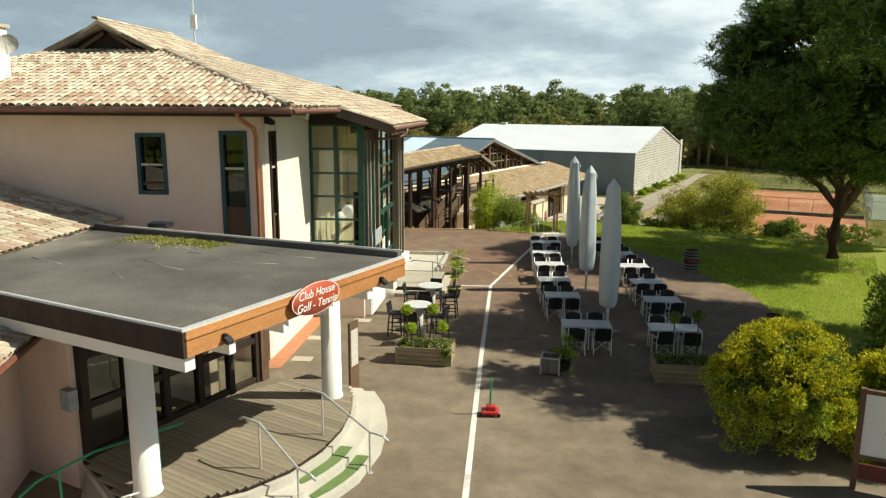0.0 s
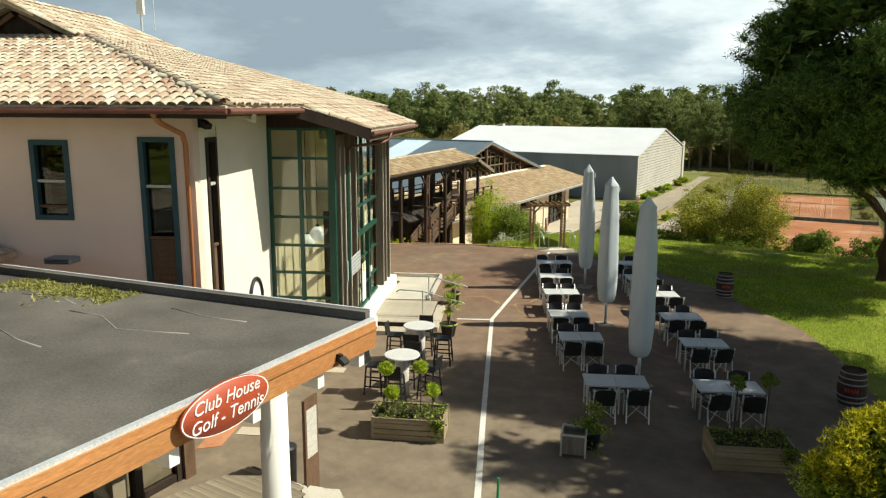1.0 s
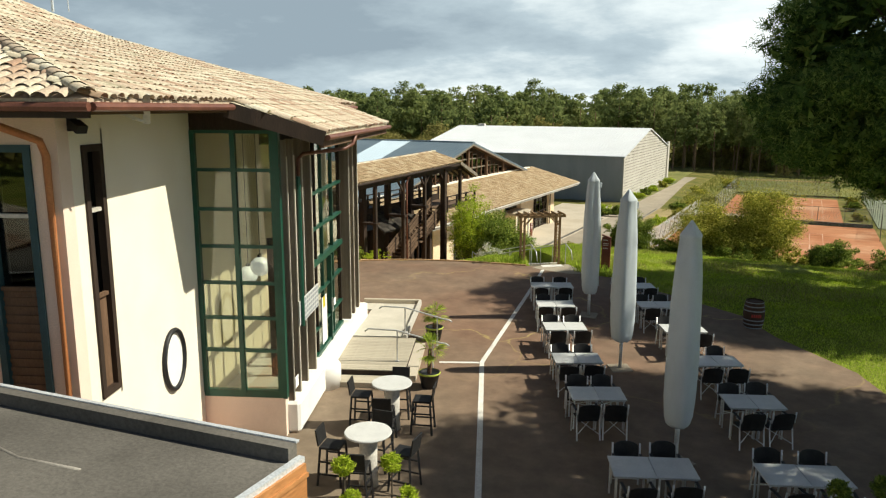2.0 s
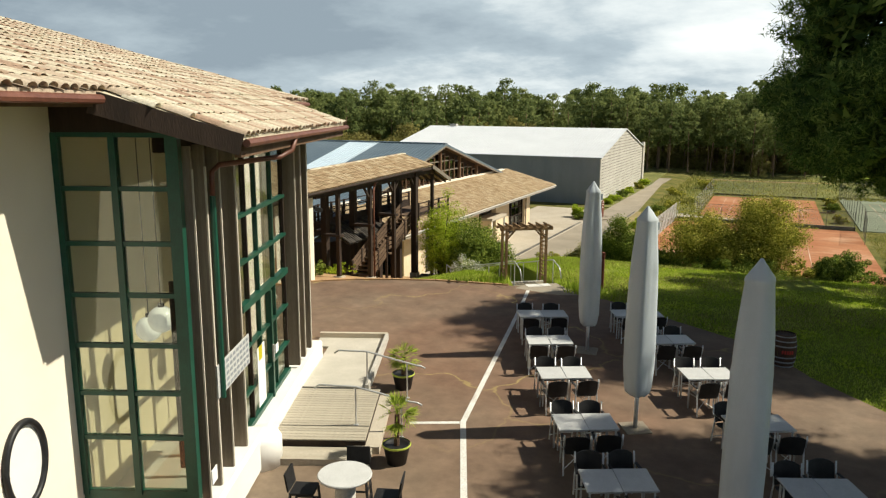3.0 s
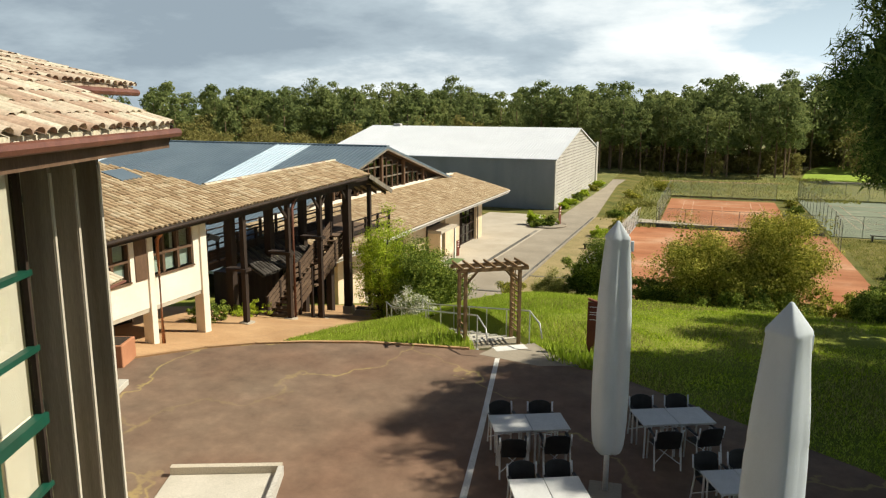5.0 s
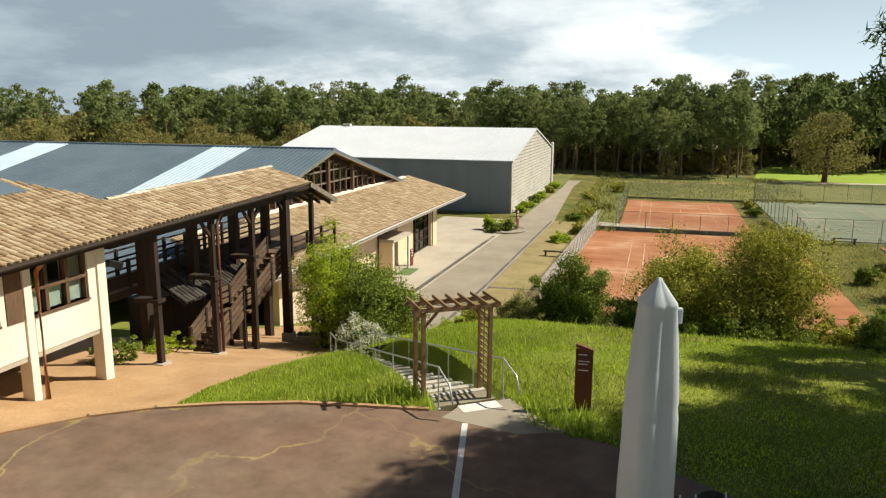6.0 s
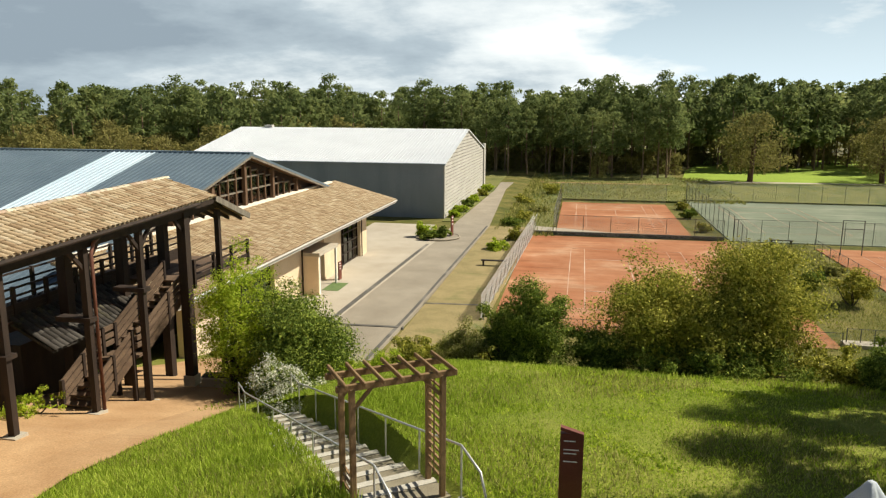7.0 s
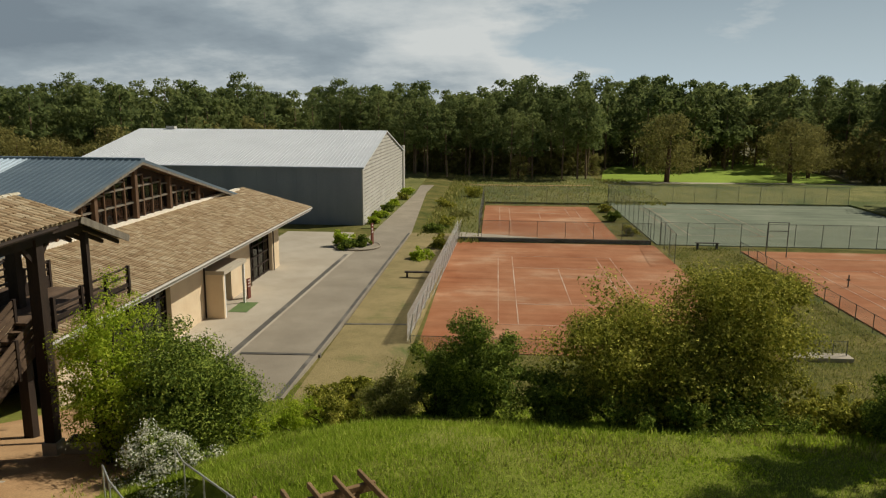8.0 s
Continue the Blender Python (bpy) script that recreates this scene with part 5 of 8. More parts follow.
for b0, b1 in ((7.74, 8.3), (8.4, 9.05), (9.15, 9.7), (9.78, 10.3), (10.4, 11.3)):
    for z0, z1 in ((0.72, 1.36), (1.44, 2.3), (2.4, 3.1), (3.34, 4.06), (4.18, 5.0), (5.1, 6.4)):
        bar3("pane", 1.66, 1.672, b0, b1, z0, z1, "glass", "", wallg)
door = bar3("door_1", 1.66, 1.79, 9.68, 9.80, 0.6, 3.12, "green_frame", "green glazed double door")
bar3("door_handle", 1.80, 1.84, 9.60, 9.64, 1.5, 1.9, "steel", "steel pull handle", door)
bar3("push_plate", 1.795, 1.81, 9.85, 10.1, 1.6, 1.8, "white_flat", "", door)
# white plinth
bm = bx(1.50, 2.08, 7.7, 13.9, 0.0, 0.62, bev=0.05)
part("plinth", bm, M["white_paint"], club, "white-painted plinth")
bm = bx(1.50, 2.10, 4.85, 7.9, 0.0, 0.74, bev=0.06)
part("plinth", bm, M["white_paint"], club, "white-painted plinth")
part("plinth_end", lathe(B(), [(0.0, 0), (0.44, 0), (0.44, 0.55), (0.38, 0.66), (0.0, 0.70)], 18, (1.98, 7.75, 0), cap=False), M["white_paint"], club, "", True)
# notice plates across the fins
plate = bar3("notice_board", 1.98, 2.0, 5.45, 7.25, 2.33, 2.90, "table_top", "pale notice board with printed sheets")
for r in range(5):
    for c in range(9):
        bar3("printed_line", 2.001, 2.004, 5.53 + c * 0.19, 5.66 + c * 0.19, 2.36 + r * 0.11, 2.42 + r * 0.11, "grey_metal", "", plate)
bar3("notice_sheet", 1.80, 1.81, 8.4, 8.95, 0.9, 2.2, "white_flat", "white sheet stuck to the glass")
bar3("notice_sheet", 1.80, 1.812, 8.5, 8.75, 1.9, 2.2, "yellow_hedge", "")
bar3("poster", 1.96, 1.98, 5.0, 5.25, 1.0, 1.25, "white_flat")
# globe lamps inside the bay
for x, y, z in ((0.69, 5.93, 3.39), (1.15, 5.40, 3.72), (0.75, 8.9, 3.3), (0.95, 8.1, 3.0)):
    gl = thing("globe_lamp", CH @ pose(x, y, z), "white opal globe lamp hanging in the glass bay", "lamp", "globe lamps in the bay")
    bm = B()
    bmesh.ops.create_uvsphere(bm, u_segments=20, v_segments=12, radius=0.22)
    part("globe", bm, M["globe"], gl, "", True)
    part("cord", tube(B(), [(0, 0, 0.2), (0, 0, 3.3)], 0.008, 5), M["black_metal"], gl)
    part("cap", lathe(B(), [(0.06, 0.19), (0.05, 0.27)], 10), M["black_metal"], gl)
# mast with aerial, chimney with dish
mast = thing("antenna_mast", CH @ pose(-7.17, 12.1, ZR - 0.1), "thin pale antenna mast on the roof ridge", "antenna")
part("pole", tube(B(), [(0, 0, 0), (0, 0, 3.4)], 0.04, 6), M["alu"], mast)
part("panel", bx(-0.12, 0.12, -0.08, 0.08, 0.6, 1.2), M["white_paint"], mast)
part("whip", tube(B(), [(0.5, 0, 0), (0.5, 0, 1.3)], 0.015, 5), M["alu"], mast)
part("pipe_drop", tube(B(), [(2.03, 5.6, ZX - 1.0), (2.03, 5.6, 2.3)], 0.05, 8), M["green_frame"], club, "green downpipe")
chim = thing("chimney", CH @ pose(-8.45, 1.0, 7.4), "white rendered chimney with a cowl", "chimney")
part("shaft", bx(-0.45, 0.25, -0.35, 0.35, 0, 2.2), M["white_paint"], chim)
part("cap", bx(-0.52, 0.32, -0.42, 0.42, 2.2, 2.3), M["concrete"], chim)
part("pot", lathe(B(), [(0.16, 2.3), (0.14, 2.7), (0.22, 2.72), (0.22, 2.8)], 12), M["grey_metal"], chim)
dish = thing("satellite_dish", CH @ pose(-7.75, 0.75, 9.05, 70, 0, 20), "grey satellite dish on the chimney", "satellite dish")
part("bowl", lathe(B(), [(0.02, 0.0), (0.16, 0.025), (0.29, 0.08), (0.30, 0.10)], 20, cap=False), M["white_clad"], dish, "", True)
part("arm", tube(B(), [(0, -0.3, 0.05), (0, 0, 0.4)], 0.015, 5), M["steel"], dish)

# ---- terrace ramp and deck beside the clubhouse ----
deck = thing("timber_deck", CH, "weathered timber deck with a step before the green door", "deck")
part("deck_base", bx(2.05, 4.05, 8.25, 11.15, 0.0, 0.25), M["dark_wood"], deck)
part("deck_step", bx(2.2, 4.2, 7.65, 8.2, 0.0, 0.14), M["deck_pale"], deck)
ramp = thing("access_ramp", CH, "pale concrete access ramp with a raised edge", "ramp")
part("ramp_slab", slab(B(), [(2.05, 11.2, 0.28), (3.65, 11.2, 0.28), (3.65, 15.9, 0.04), (1.6, 15.9, 0.04), (1.6, 14.95, 0.07), (2.05, 14.95, 0.07)], 0.3), M["ramp_concrete"], ramp)
part("ramp_kerb", beam(B(), (3.71, 11.1, 0.27), (3.71, 15.9, 0.08), 0.10, 0.22), M["white_clad"], ramp)
part("ramp_kerb", beam(B(), (3.72, 15.97, 0.08), (1.6, 15.97, 0.08), 0.14, 0.22), M["concrete"], ramp)
part("ramp_steps", bx(3.80, 4.35, 8.2, 11.0, 0, 0.16), M["concrete"], ramp)


def bent_rail(name, m, pts, posts, label):
    t = thing(name, m, label, "handrail", "steel handrails")
    part("rail", tube(B(), pts, 0.024, 8), M["steel"], t, "", True)
    for p0, p1 in posts:
        part("post", tube(B(), [p0, p1], 0.02, 8), M["steel"], t)
        part("foot", lathe(B(), [(0.06, 0), (0.06, 0.012)], 10, p0), M["steel"], t)
    return t


bent_rail("handrail", CH, [(2.9, 11.25, 1.15), (3.0, 11.25, 1.22), (3.7, 11.25, 1.2), (4.9, 11.25, 0.86), (5.05, 11.25, 0.84), (5.15, 11.25, 0.78)], [((3.7, 11.25, 0.28), (3.7, 11.25, 1.2)), ((4.7, 11.25, 0), (4.7, 11.25, 0.92))], "bent galvanised handrail across the ramp steps")
bent_rail("handrail", CH, [(2.85, 9.0, 1.12), (2.95, 9.0, 1.2), (3.75, 9.0, 1.17), (4.95, 9.0, 0.84), (5.1, 9.0, 0.82), (5.2, 9.0, 0.76)], [((3.75, 9.0, 0.28), (3.75, 9.0, 1.17)), ((4.75, 9.0, 0), (4.75, 9.0, 0.9))], "bent galvanised handrail beside the deck")

# ---- entrance porch ----
porch = thing("entrance_porch", LO, "flat-roofed entrance porch with white columns and orange fascia", "porch")
PX0, PX1, PY0, PY1, PZ = -16.5, -7.35, 7.0, 13.2, 4.1
part("porch_roof", slab(B(), [(PX0, PY0, PZ - 0.02), (PX1, PY0, PZ - 0.02), (PX1, PY1, PZ - 0.02), (PX0, PY1 - 0.9, PZ - 0.02)], 0.30), M["felt"], porch, "dark bitumen felt roof with pale seams")
part("zinc_edge", bx(PX1 - 0.05, PX1 + 0.02, PY0 - 0.02, PY1 + 0.02, PZ - 0.02, PZ + 0.03), M["zinc"], porch)
part("zinc_edge", bx(PX0, PX1 - 0.05, PY0 - 0.02, PY0 + 0.03, PZ - 0.02, PZ + 0.03), M["zinc"], porch)
part("parapet", beam(B(), (PX0, PY1 - 0.9, PZ + 0.04), (PX1 - 0.1, PY1, PZ + 0.04), 0.14, 0.16), M["felt"], porch)
part("parapet_edge", beam(B(), (PX0, PY1 - 0.82, PZ + 0.125), (PX1 - 0.1, PY1 + 0.08, PZ + 0.125), 0.05, 0.02), M["zinc"], porch)
part("east_fascia", bx(PX1 - 0.03, PX1 + 0.05, PY0 + 0.02, PY1, PZ - 0.42, PZ - 0.02), M["fascia_orange"], porch, "orange-stained timber fascia")
part("fascia_strip", bx(PX1 + 0.05, PX1 + 0.075, PY0, PY1, PZ - 0.14, PZ - 0.10), M["fascia_orange"], porch)
part("south_fascia", bx(PX0, PX1 + 0.05, PY0 - 0.05, PY0 + 0.02, PZ - 0.42, PZ - 0.02), M["dark_wood"], porch, "dark timber fascia")
part("white_beam", bx(PX0 + 2, PX1 - 0.02, PY0 + 0.02, PY0 + 0.22, PZ - 0.66, PZ - 0.42), M["white_paint"], porch)
part("ceiling", bx(PX0 + 0.1, PX1 - 0.05, PY0 + 0.1, PY1 - 1.0, PZ - 0.40, PZ - 0.34), M["white_paint"], porch)
for q in (8.0, 9.3, 10.6, 11.9, 12.9):
    part("beam_end", bx(PX1 - 0.6, PX1 - 0.02, q - 0.07, q + 0.07, PZ - 0.66, PZ - 0.42), M["white_paint"], porch)
for q in (7.75, 12.2):
    sp = part("floodlight", bx(PX1 + 0.05, PX1 + 0.13, q - 0.03, q + 0.03, PZ - 0.34, PZ - 0.24), M["black_metal"], porch, "small black floodlight")
    part("lamp_head", beam(B(), (PX1 + 0.11, q, PZ - 0.30), (PX1 + 0.20, q, PZ - 0.37), 0.13, 0.07), M["black_metal"], sp)
for p, q in ((-9.39, 7.79), (-9.17, 12.91)):
    part("column", lathe(B(), [(0.26, 0.55), (0.26, 0.62), (0.24, 0.66), (0.225, 3.45)], 24, (p, q, 0)), M["white_paint"], porch, "round white column", True)
# ridges where the felt has lifted, and moss that grows at the back
for pts in ([(-11.9, 11.3), (-11.2, 11.35), (-10.4, 11.0), (-9.9, 11.15), (-9.3, 11.35)], [(-12.0, 10.2), (-11.2, 10.0), (-10.6, 9.95)], [(-13.6, 11.6), (-12.7, 11.75), (-12.2, 11.6)], [(-11.6, 9.1), (-11.0, 8.85)], [(-10.6, 12.2), (-9.7, 12.1), (-9.0, 12.2)], [(-14.4, 9.2), (-13.2, 9.1)]):
    part("felt_ridge", tube(B(), [(x, y, PZ - 0.03) for x, y in pts], 0.022, 6), M["felt_seam"], porch, "pale lifted felt seam", True)
# oval name board
sg = thing("name_board", LO @ pose(PX1 + 0.14, 9.95, PZ - 0.16, 90, 0, 90), "red oval board lettered in white, fixed to the fascia", "sign")
part("board", lathe(B(), [(0.0, -0.02), (0.685, -0.02), (0.70, 0.0), (0.685, 0.02), (0.0, 0.02)], 40, cap=False, squash=0.43), M["red_sign"], sg, "", True)
part("rim", lathe(B(), [(0.665, 0.021), (0.675, 0.024), (0.685, 0.021)], 40, cap=False, squash=0.43), M["white_flat"], sg)


def words(text, size, m, parent, mat="white_flat", name="lettering", shear=0.25):
    cu = bpy.data.curves.new(name, "FONT")
    cu.body, cu.size, cu.align_x, cu.align_y, cu.extrude, cu.shear = text, size, "CENTER", "CENTER", 0.004, shear
    ob = new(name, cu)
    bpy.context.view_layer.update()
    me = bpy.data.meshes.new_from_object(ob.evaluated_get(bpy.context.evaluated_depsgraph_get()))
    bpy.data.objects.remove(ob)
    me.materials.append(M[mat])
    o2 = new(name, me)
    o2.parent = parent
    o2.matrix_basis = m
    return o2


words("Club House", 0.215, pose(0, 0.105, 0.026), sg)
words("Golf - Tennis", 0.215, pose(0, -0.105, 0.026), sg)

# deck, steps, glazing under the porch
DK = [(-11.6, 13.0), (-10.33, 12.95), (-9.75, 12.45), (-9.25, 11.8), (-8.80, 10.95), (-8.50, 10.0), (-8.42, 9.0), (-8.60, 8.1), (-9.1, 7.2), (-9.9, 6.5), (-10.6, 6.75), (-12.1, 7.1), (-12.6, 9.0)]
cx, cy = -11.2, 9.6


def grown(poly, d):
    out = []
    for x, y in poly:
        r = math.hypot(x - cx, y - cy)
        k = (r + d) / r if x > -11.5 else 1
        out.append((cx + (x - cx) * k, cy + (y - cy) * k))
    return out


dk = thing("entrance_deck", Matrix(), "curved timber entrance deck with pale concrete steps", "deck")
part("deck_base", prism(B(), DK, 0.0, 0.56), M["dark_wood"], dk)
part("step", prism(B(), grown(DK, 0.12), 0.0, 0.50), M["ramp_concrete"], dk, "pale curved concrete step")
part("step", prism(B(), grown(DK, 0.48), 0.0, 0.34), M["ramp_concrete"], dk, "pale curved concrete step")
part("step", prism(B(), grown(DK, 0.84), 0.0, 0.17), M["ramp_concrete"], dk, "pale curved concrete step")
for d, z in ((0.34, 0.342), (0.70, 0.172)):
    a0, a1 = math.radians(-10), math.radians(22)
    ring = [((cx + (2.75 + d) * math.cos(t)), cy + (2.75 + d) * math.sin(t)) for t in np.linspace(a0, a1, 6)]
    ring += [((cx + (2.47 + d) * math.cos(t)), cy + (2.47 + d) * math.sin(t)) for t in np.linspace(a1, a0, 6)]
    part("step_mat", prism(B(), ring, z, z + 0.012), M["green_mat"], dk, "green turf mat")
for x0, y0, x1, y1 in ((-8.91, 10.49, -7.75, 10.6), (-8.9, 8.74, -7.9, 8.7)):
    v = Vector((x1 - x0, y1 - y0, 0)).normalized()
    p0, p1 = Vector((x0, y0, 0.56)), Vector((x1, y1, 0.0))
    t0, t1 = p0 + Vector((0, 0, 0.95)), p1 + Vector((0, 0, 0.9))
    bent_rail("handrail", Matrix(), [t0 - v * 0.55 + Vector((0, 0, -0.06)), t0 - v * 0.45, t0, t1, t1 + v * 0.3 + Vector((0, 0, -0.02)), t1 + v * 0.45 + Vector((0, 0, -0.1))], [(p0, t0), (p1, t1)], "bent galvanised handrail on the entrance steps")
gw = thing("entrance_glazing", LO @ pose(-11.42, 8.1, 0.56), "dark timber-framed entrance glazing", "glazing")
for q in (0, 0.95, 1.9, 2.85, 3.8, 4.7):
    part("post", bx(-0.08, 0.08, q - 0.08, q + 0.08, 0, 3.05), M["dark_wood"], gw)
for z in (0.08, 1.1, 2.1, 2.95):
    part("transom", bx(-0.06, 0.06, 0, 4.7, z - 0.07, z + 0.07), M["dark_wood"], gw)
for q in (0, 0.95, 1.9, 2.85, 3.8):
    for z in (0.08, 1.1, 2.1):
        part("pane", bx(-0.01, 0.004, q + 0.08, q + 0.87, z + 0.07, z + 0.93), M["glass"], gw)
# near-black sheet for the shade of the entrance hall
part("room_shade", bx(-2.5, -2.4, 0, 4.7, 0, 3.0), M["dark_in"], gw)
part("side_post", bx(-0.12, 0.14, 4.75, 5.0, 0, 3.05), M["brown_wood"], gw, "reddish timber door post")
ww = thing("west_wing", LO, "low pinkish wing with old tiled roof beside the porch", "building")
part("pier", bx(-13.4, -11.5, 7.9, 8.15, 0, 3.6), M["render_pink"], ww)
part("west_wall", holed(B(), 0.0, 8.0, 0, 3.2, [(1.75, 3.4, 0.9, 2.4)], lambda u, w, z: Vector((-13.03 + u * 0.63, 7.86 - u * 0.77, z)) + Vector((-0.77, -0.63, 0)) * w, 0.3), M["render_pink"], ww)
part("back_wall", bx(-26, -12.2, 12.0, 12.3, 0, 4.0), M["render_pink"], ww)
part("letter_box", bx(-11.58, -11.30, 7.72, 7.9, 1.7, 2.1), M["grey_metal"], ww, "grey wall box")


def west_z(a):
    return 4.13 + 0.25 * (-4.2 - a)


wr = thing("west_roof", CH, "low old tiled roof against the pink wall", "roof")
part("roof_plate", slab(B(), [(-4.2, -7.6, west_z(-4.2)), (-4.2, -0.03, west_z(-4.2)), (-14.0, -0.03, west_z(-14.0)), (-14.0, -7.6, west_z(-14.0))], 0.12), M["tile"], wr)
tiled_slope(wr, (-4.16, -7.6, west_z(-4.2) + 0.01), (0, 1, 0), (-1, 0, 0.25), 7.5, 9.6, lambda s, t: s < 7.45, M["tile"], name="west_tiles", label="old sand-coloured canal tiles")
er = thing("eave_roof", LO, "small old tiled eave beside the porch", "roof")
d_, u_ = Vector((0.63, -0.77, 0)), Vector((-0.77, -0.63, 0.28))
e0 = Vector((-12.3, 8.2, 3.28))
part("roof_plate", slab(B(), [e0, e0 + d_ * 8, e0 + d_ * 8 + u_ * 4, e0 + u_ * 4], 0.1), M["tile"], er)
tiled_slope(er, e0 + Vector((0, 0, 0.01)), d_, u_, 8.0, 4.0, lambda s, t: t < 3.9, M["tile"], name="eave_tiles", label="old orange canal tiles")
part("gutter", tube(B(), [e0 - u_ * 0.07 + Vector((0, 0, -0.06)), e0 + d_ * 8 - u_ * 0.07 + Vector((0, 0, -0.06))], 0.06, 8), M["gutter"], er)
vent = thing("vent_box", CH @ pose(-2.6, -0.4, 3.98), "grey louvred air unit on the flat roof", "air unit")
part("case", bx(-0.6, 0.0, -0.2, 0.2, 0, 0.13, bev=0.02), M["grey_metal"], vent)
for i in range(3):
    part("louvre", bx(-0.56, -0.04, -0.22, -0.20, 0.025 + i * 0.035, 0.04 + i * 0.035), M["black_metal"], vent)


# ---- wing and covered walkway ----
def eave_z(q):
    return 2.88 + (q - 37.0) * 0.027


wing = thing("wing", LO, "cream wing with a tiled roof and an undercroft", "building")
WP = -26.55
part("upper_wall", holed(B(), 33.5, 43.0, 0.1, 3.0, [(34.6, 39.1, 1.2, 2.5), (40.0, 42.3, 1.2, 2.6)], lambda u, w, z: Vector((WP - w, u, z)), 0.3), M["render_cream"], wing, "cream rendered upper wall")
for q0, q1 in ((42.65, 43.0), (39.88, 40.14), (36.7, 37.0)):
    gz = float(ground_z(WP, q0))
    part("pier", bx(WP - 0.35, WP + 0.06, q0, q1, gz - 0.2, 2.95), M["render_cream"], wing, "cream pier")
part("drain_pipe", tube(B(), [(WP + 0.5, 40.26, 2.88), (WP + 0.3, 40.26, 2.62), (WP + 0.14, 40.26, 2.45), (WP + 0.14, 40.26, -1.3)], 0.07, 8), M["copper_pipe"], wing, "", True)
part("undercroft_back", bx(WP - 4.0, WP - 3.8, 33.5, 43, -2.5, 0.2), M["render_ochre"], wing)
part("end_wall", bx(-36, WP - 0.35, 42.75, 43.0, -0.1, 2.95), M["render_cream"], wing)
part("lower_wall", bx(WP - 0.3, WP, 33.5, 36.68, -0.8, 0.1), M["render_cream"], wing, "cream rendered wall")
part("pilaster", bx(WP - 0.28, WP + 0.03, 39.3, 39.85, 1.15, 2.75), M["brown_wood"], wing, "brown timber pilaster")
part("floor_slab", bx(-36, WP - 0.02, 33.5, 42.75, -0.05, 0.10), M["concrete"], wing)
for q in (37.9, 40.6, 41.9):
    part("pane_door", bx(WP - 3.75, WP - 3.65, q, q + 0.9, -1.8, 0.0), M["glass_dark"], wing)
    part("door_frame", bx(WP - 3.64, WP - 3.58, q - 0.08, q, -1.8, 0.0), M["dark_wood"], wing)
for q0, q1, n in ((34.6, 39.1, 6), (40.0, 42.3, 3)):
    for i in range(n + 1):
        q = q0 + (q1 - q0) * i / n
        part("window_post", bx(WP - 0.25, WP - 0.05, q - 0.06, q + 0.06, 1.2, 2.6), M["brown_wood"], wing)
        if i < n:
            part("blind", bx(WP - 0.24, WP - 0.22, q + 0.08, q + (q1 - q0) / n - 0.08, 1.22, 1.85), M["blind"], wing, "pale blue blind")
            part("pane", bx(WP - 0.18, WP - 0.17, q + 0.06, q + (q1 - q0) / n - 0.06, 1.22, 2.55), M["glass"], wing)
    part("window_rail", bx(WP - 0.25, WP - 0.03, q0, q1, 1.86, 1.94), M["brown_wood"], wing)
    part("window_sill", bx(WP - 0.3, WP + 0.05, q0, q1, 1.14, 1.2), M["brown_wood"], wing)
    # shade of the wing's room, painted as a near-black sheet
    part("room_shade", bx(WP - 1.2, WP - 1.1, q0, q1, 1.0, 2.5), M["dark_in"], wing)
lw = part("wall_lamp", bx(WP - 0.1, WP + 0.05, 43.0, 43.2, 2.05, 2.2), M["black_metal"], wing, "floodlight on the corner")
part("lamp_head", beam(B(), (WP, 43.2, 2.1), (WP + 0.25, 43.5, 1.95), 0.3, 0.2), M["black_metal"], lw)

pr = thing("porch_roof", LO, "small old tiled lean-to roof against the cream wing", "roof")
p_e, p_d = Vector((-26.12, 38.3, 1.52)), Vector((0.26, -0.965, 0))
p_u = Vector((-0.80, -0.35, 0.45))
part("roof_plate", slab(B(), [p_e, p_e + p_d * 4.2, p_e + p_d * 4.2 + p_u * 1.6, p_e + p_u * 1.6], 0.08), M["tile_old"], pr)
tiled_slope(pr, p_e + Vector((0, 0, 0.01)), p_d, p_u, 4.2, 1.6, lambda s, t: t < 1.5, M["tile"], name="porch_tiles", label="old orange and sand canal tiles")
part("gutter", tube(B(), [p_e - p_u * 0.06 + Vector((0, 0, -0.05)), p_e + p_d * 4.2 - p_u * 0.06 + Vector((0, 0, -0.05))], 0.05, 8), M["gutter"], pr)
part("verge", beam(B(), p_e + Vector((0, 0, -0.02)), p_e + p_u * 1.6 + Vector((0, 0, -0.02)), 0.06, 0.10), M["gutter"], pr)
roof = thing("walkway_roof", LO, "long old tiled roof over the wing and covered walkway", "roof")
EP = -26.0
RP, RZ0 = -28.2, 0.64          # walkway ridge, its rise above the eave
Q0, Q1 = 32.5, 56.3
part("east_slope", slab(B(), [(EP, Q0, eave_z(Q0)), (EP, Q1 - 0.1, eave_z(Q1)), (RP, Q1, eave_z(Q1) + RZ0), (RP, 45.2, eave_z(45.2) + RZ0), (-34.0, 42.2, eave_z(42) + 2.32), (-34.0, Q0, eave_z(Q0) + 2.32)], 0.12), M["tile_old"], roof)
part("west_slope", slab(B(), [(RP, 45.2, eave_z(45.2) + RZ0), (RP, Q1, eave_z(Q1) + RZ0), (RP - 0.7, Q1, eave_z(Q1) + RZ0 - 0.2), (RP - 0.7, 45.2, eave_z(45.2) + RZ0 - 0.2)], 0.12), M["tile_old"], roof)
part("north_slope", slab(B(), [(EP, Q1 - 0.1, eave_z(Q1)), (EP + 0.05, 59.2, 2.27), (RP - 0.7, 59.2, 2.27), (RP - 0.7, Q1, eave_z(Q1) + RZ0 - 0.2), (RP, Q1, eave_z(Q1) + RZ0)], 0.10), M["tile_old"], roof)
up = Vector((RP - EP, 0, RZ0))


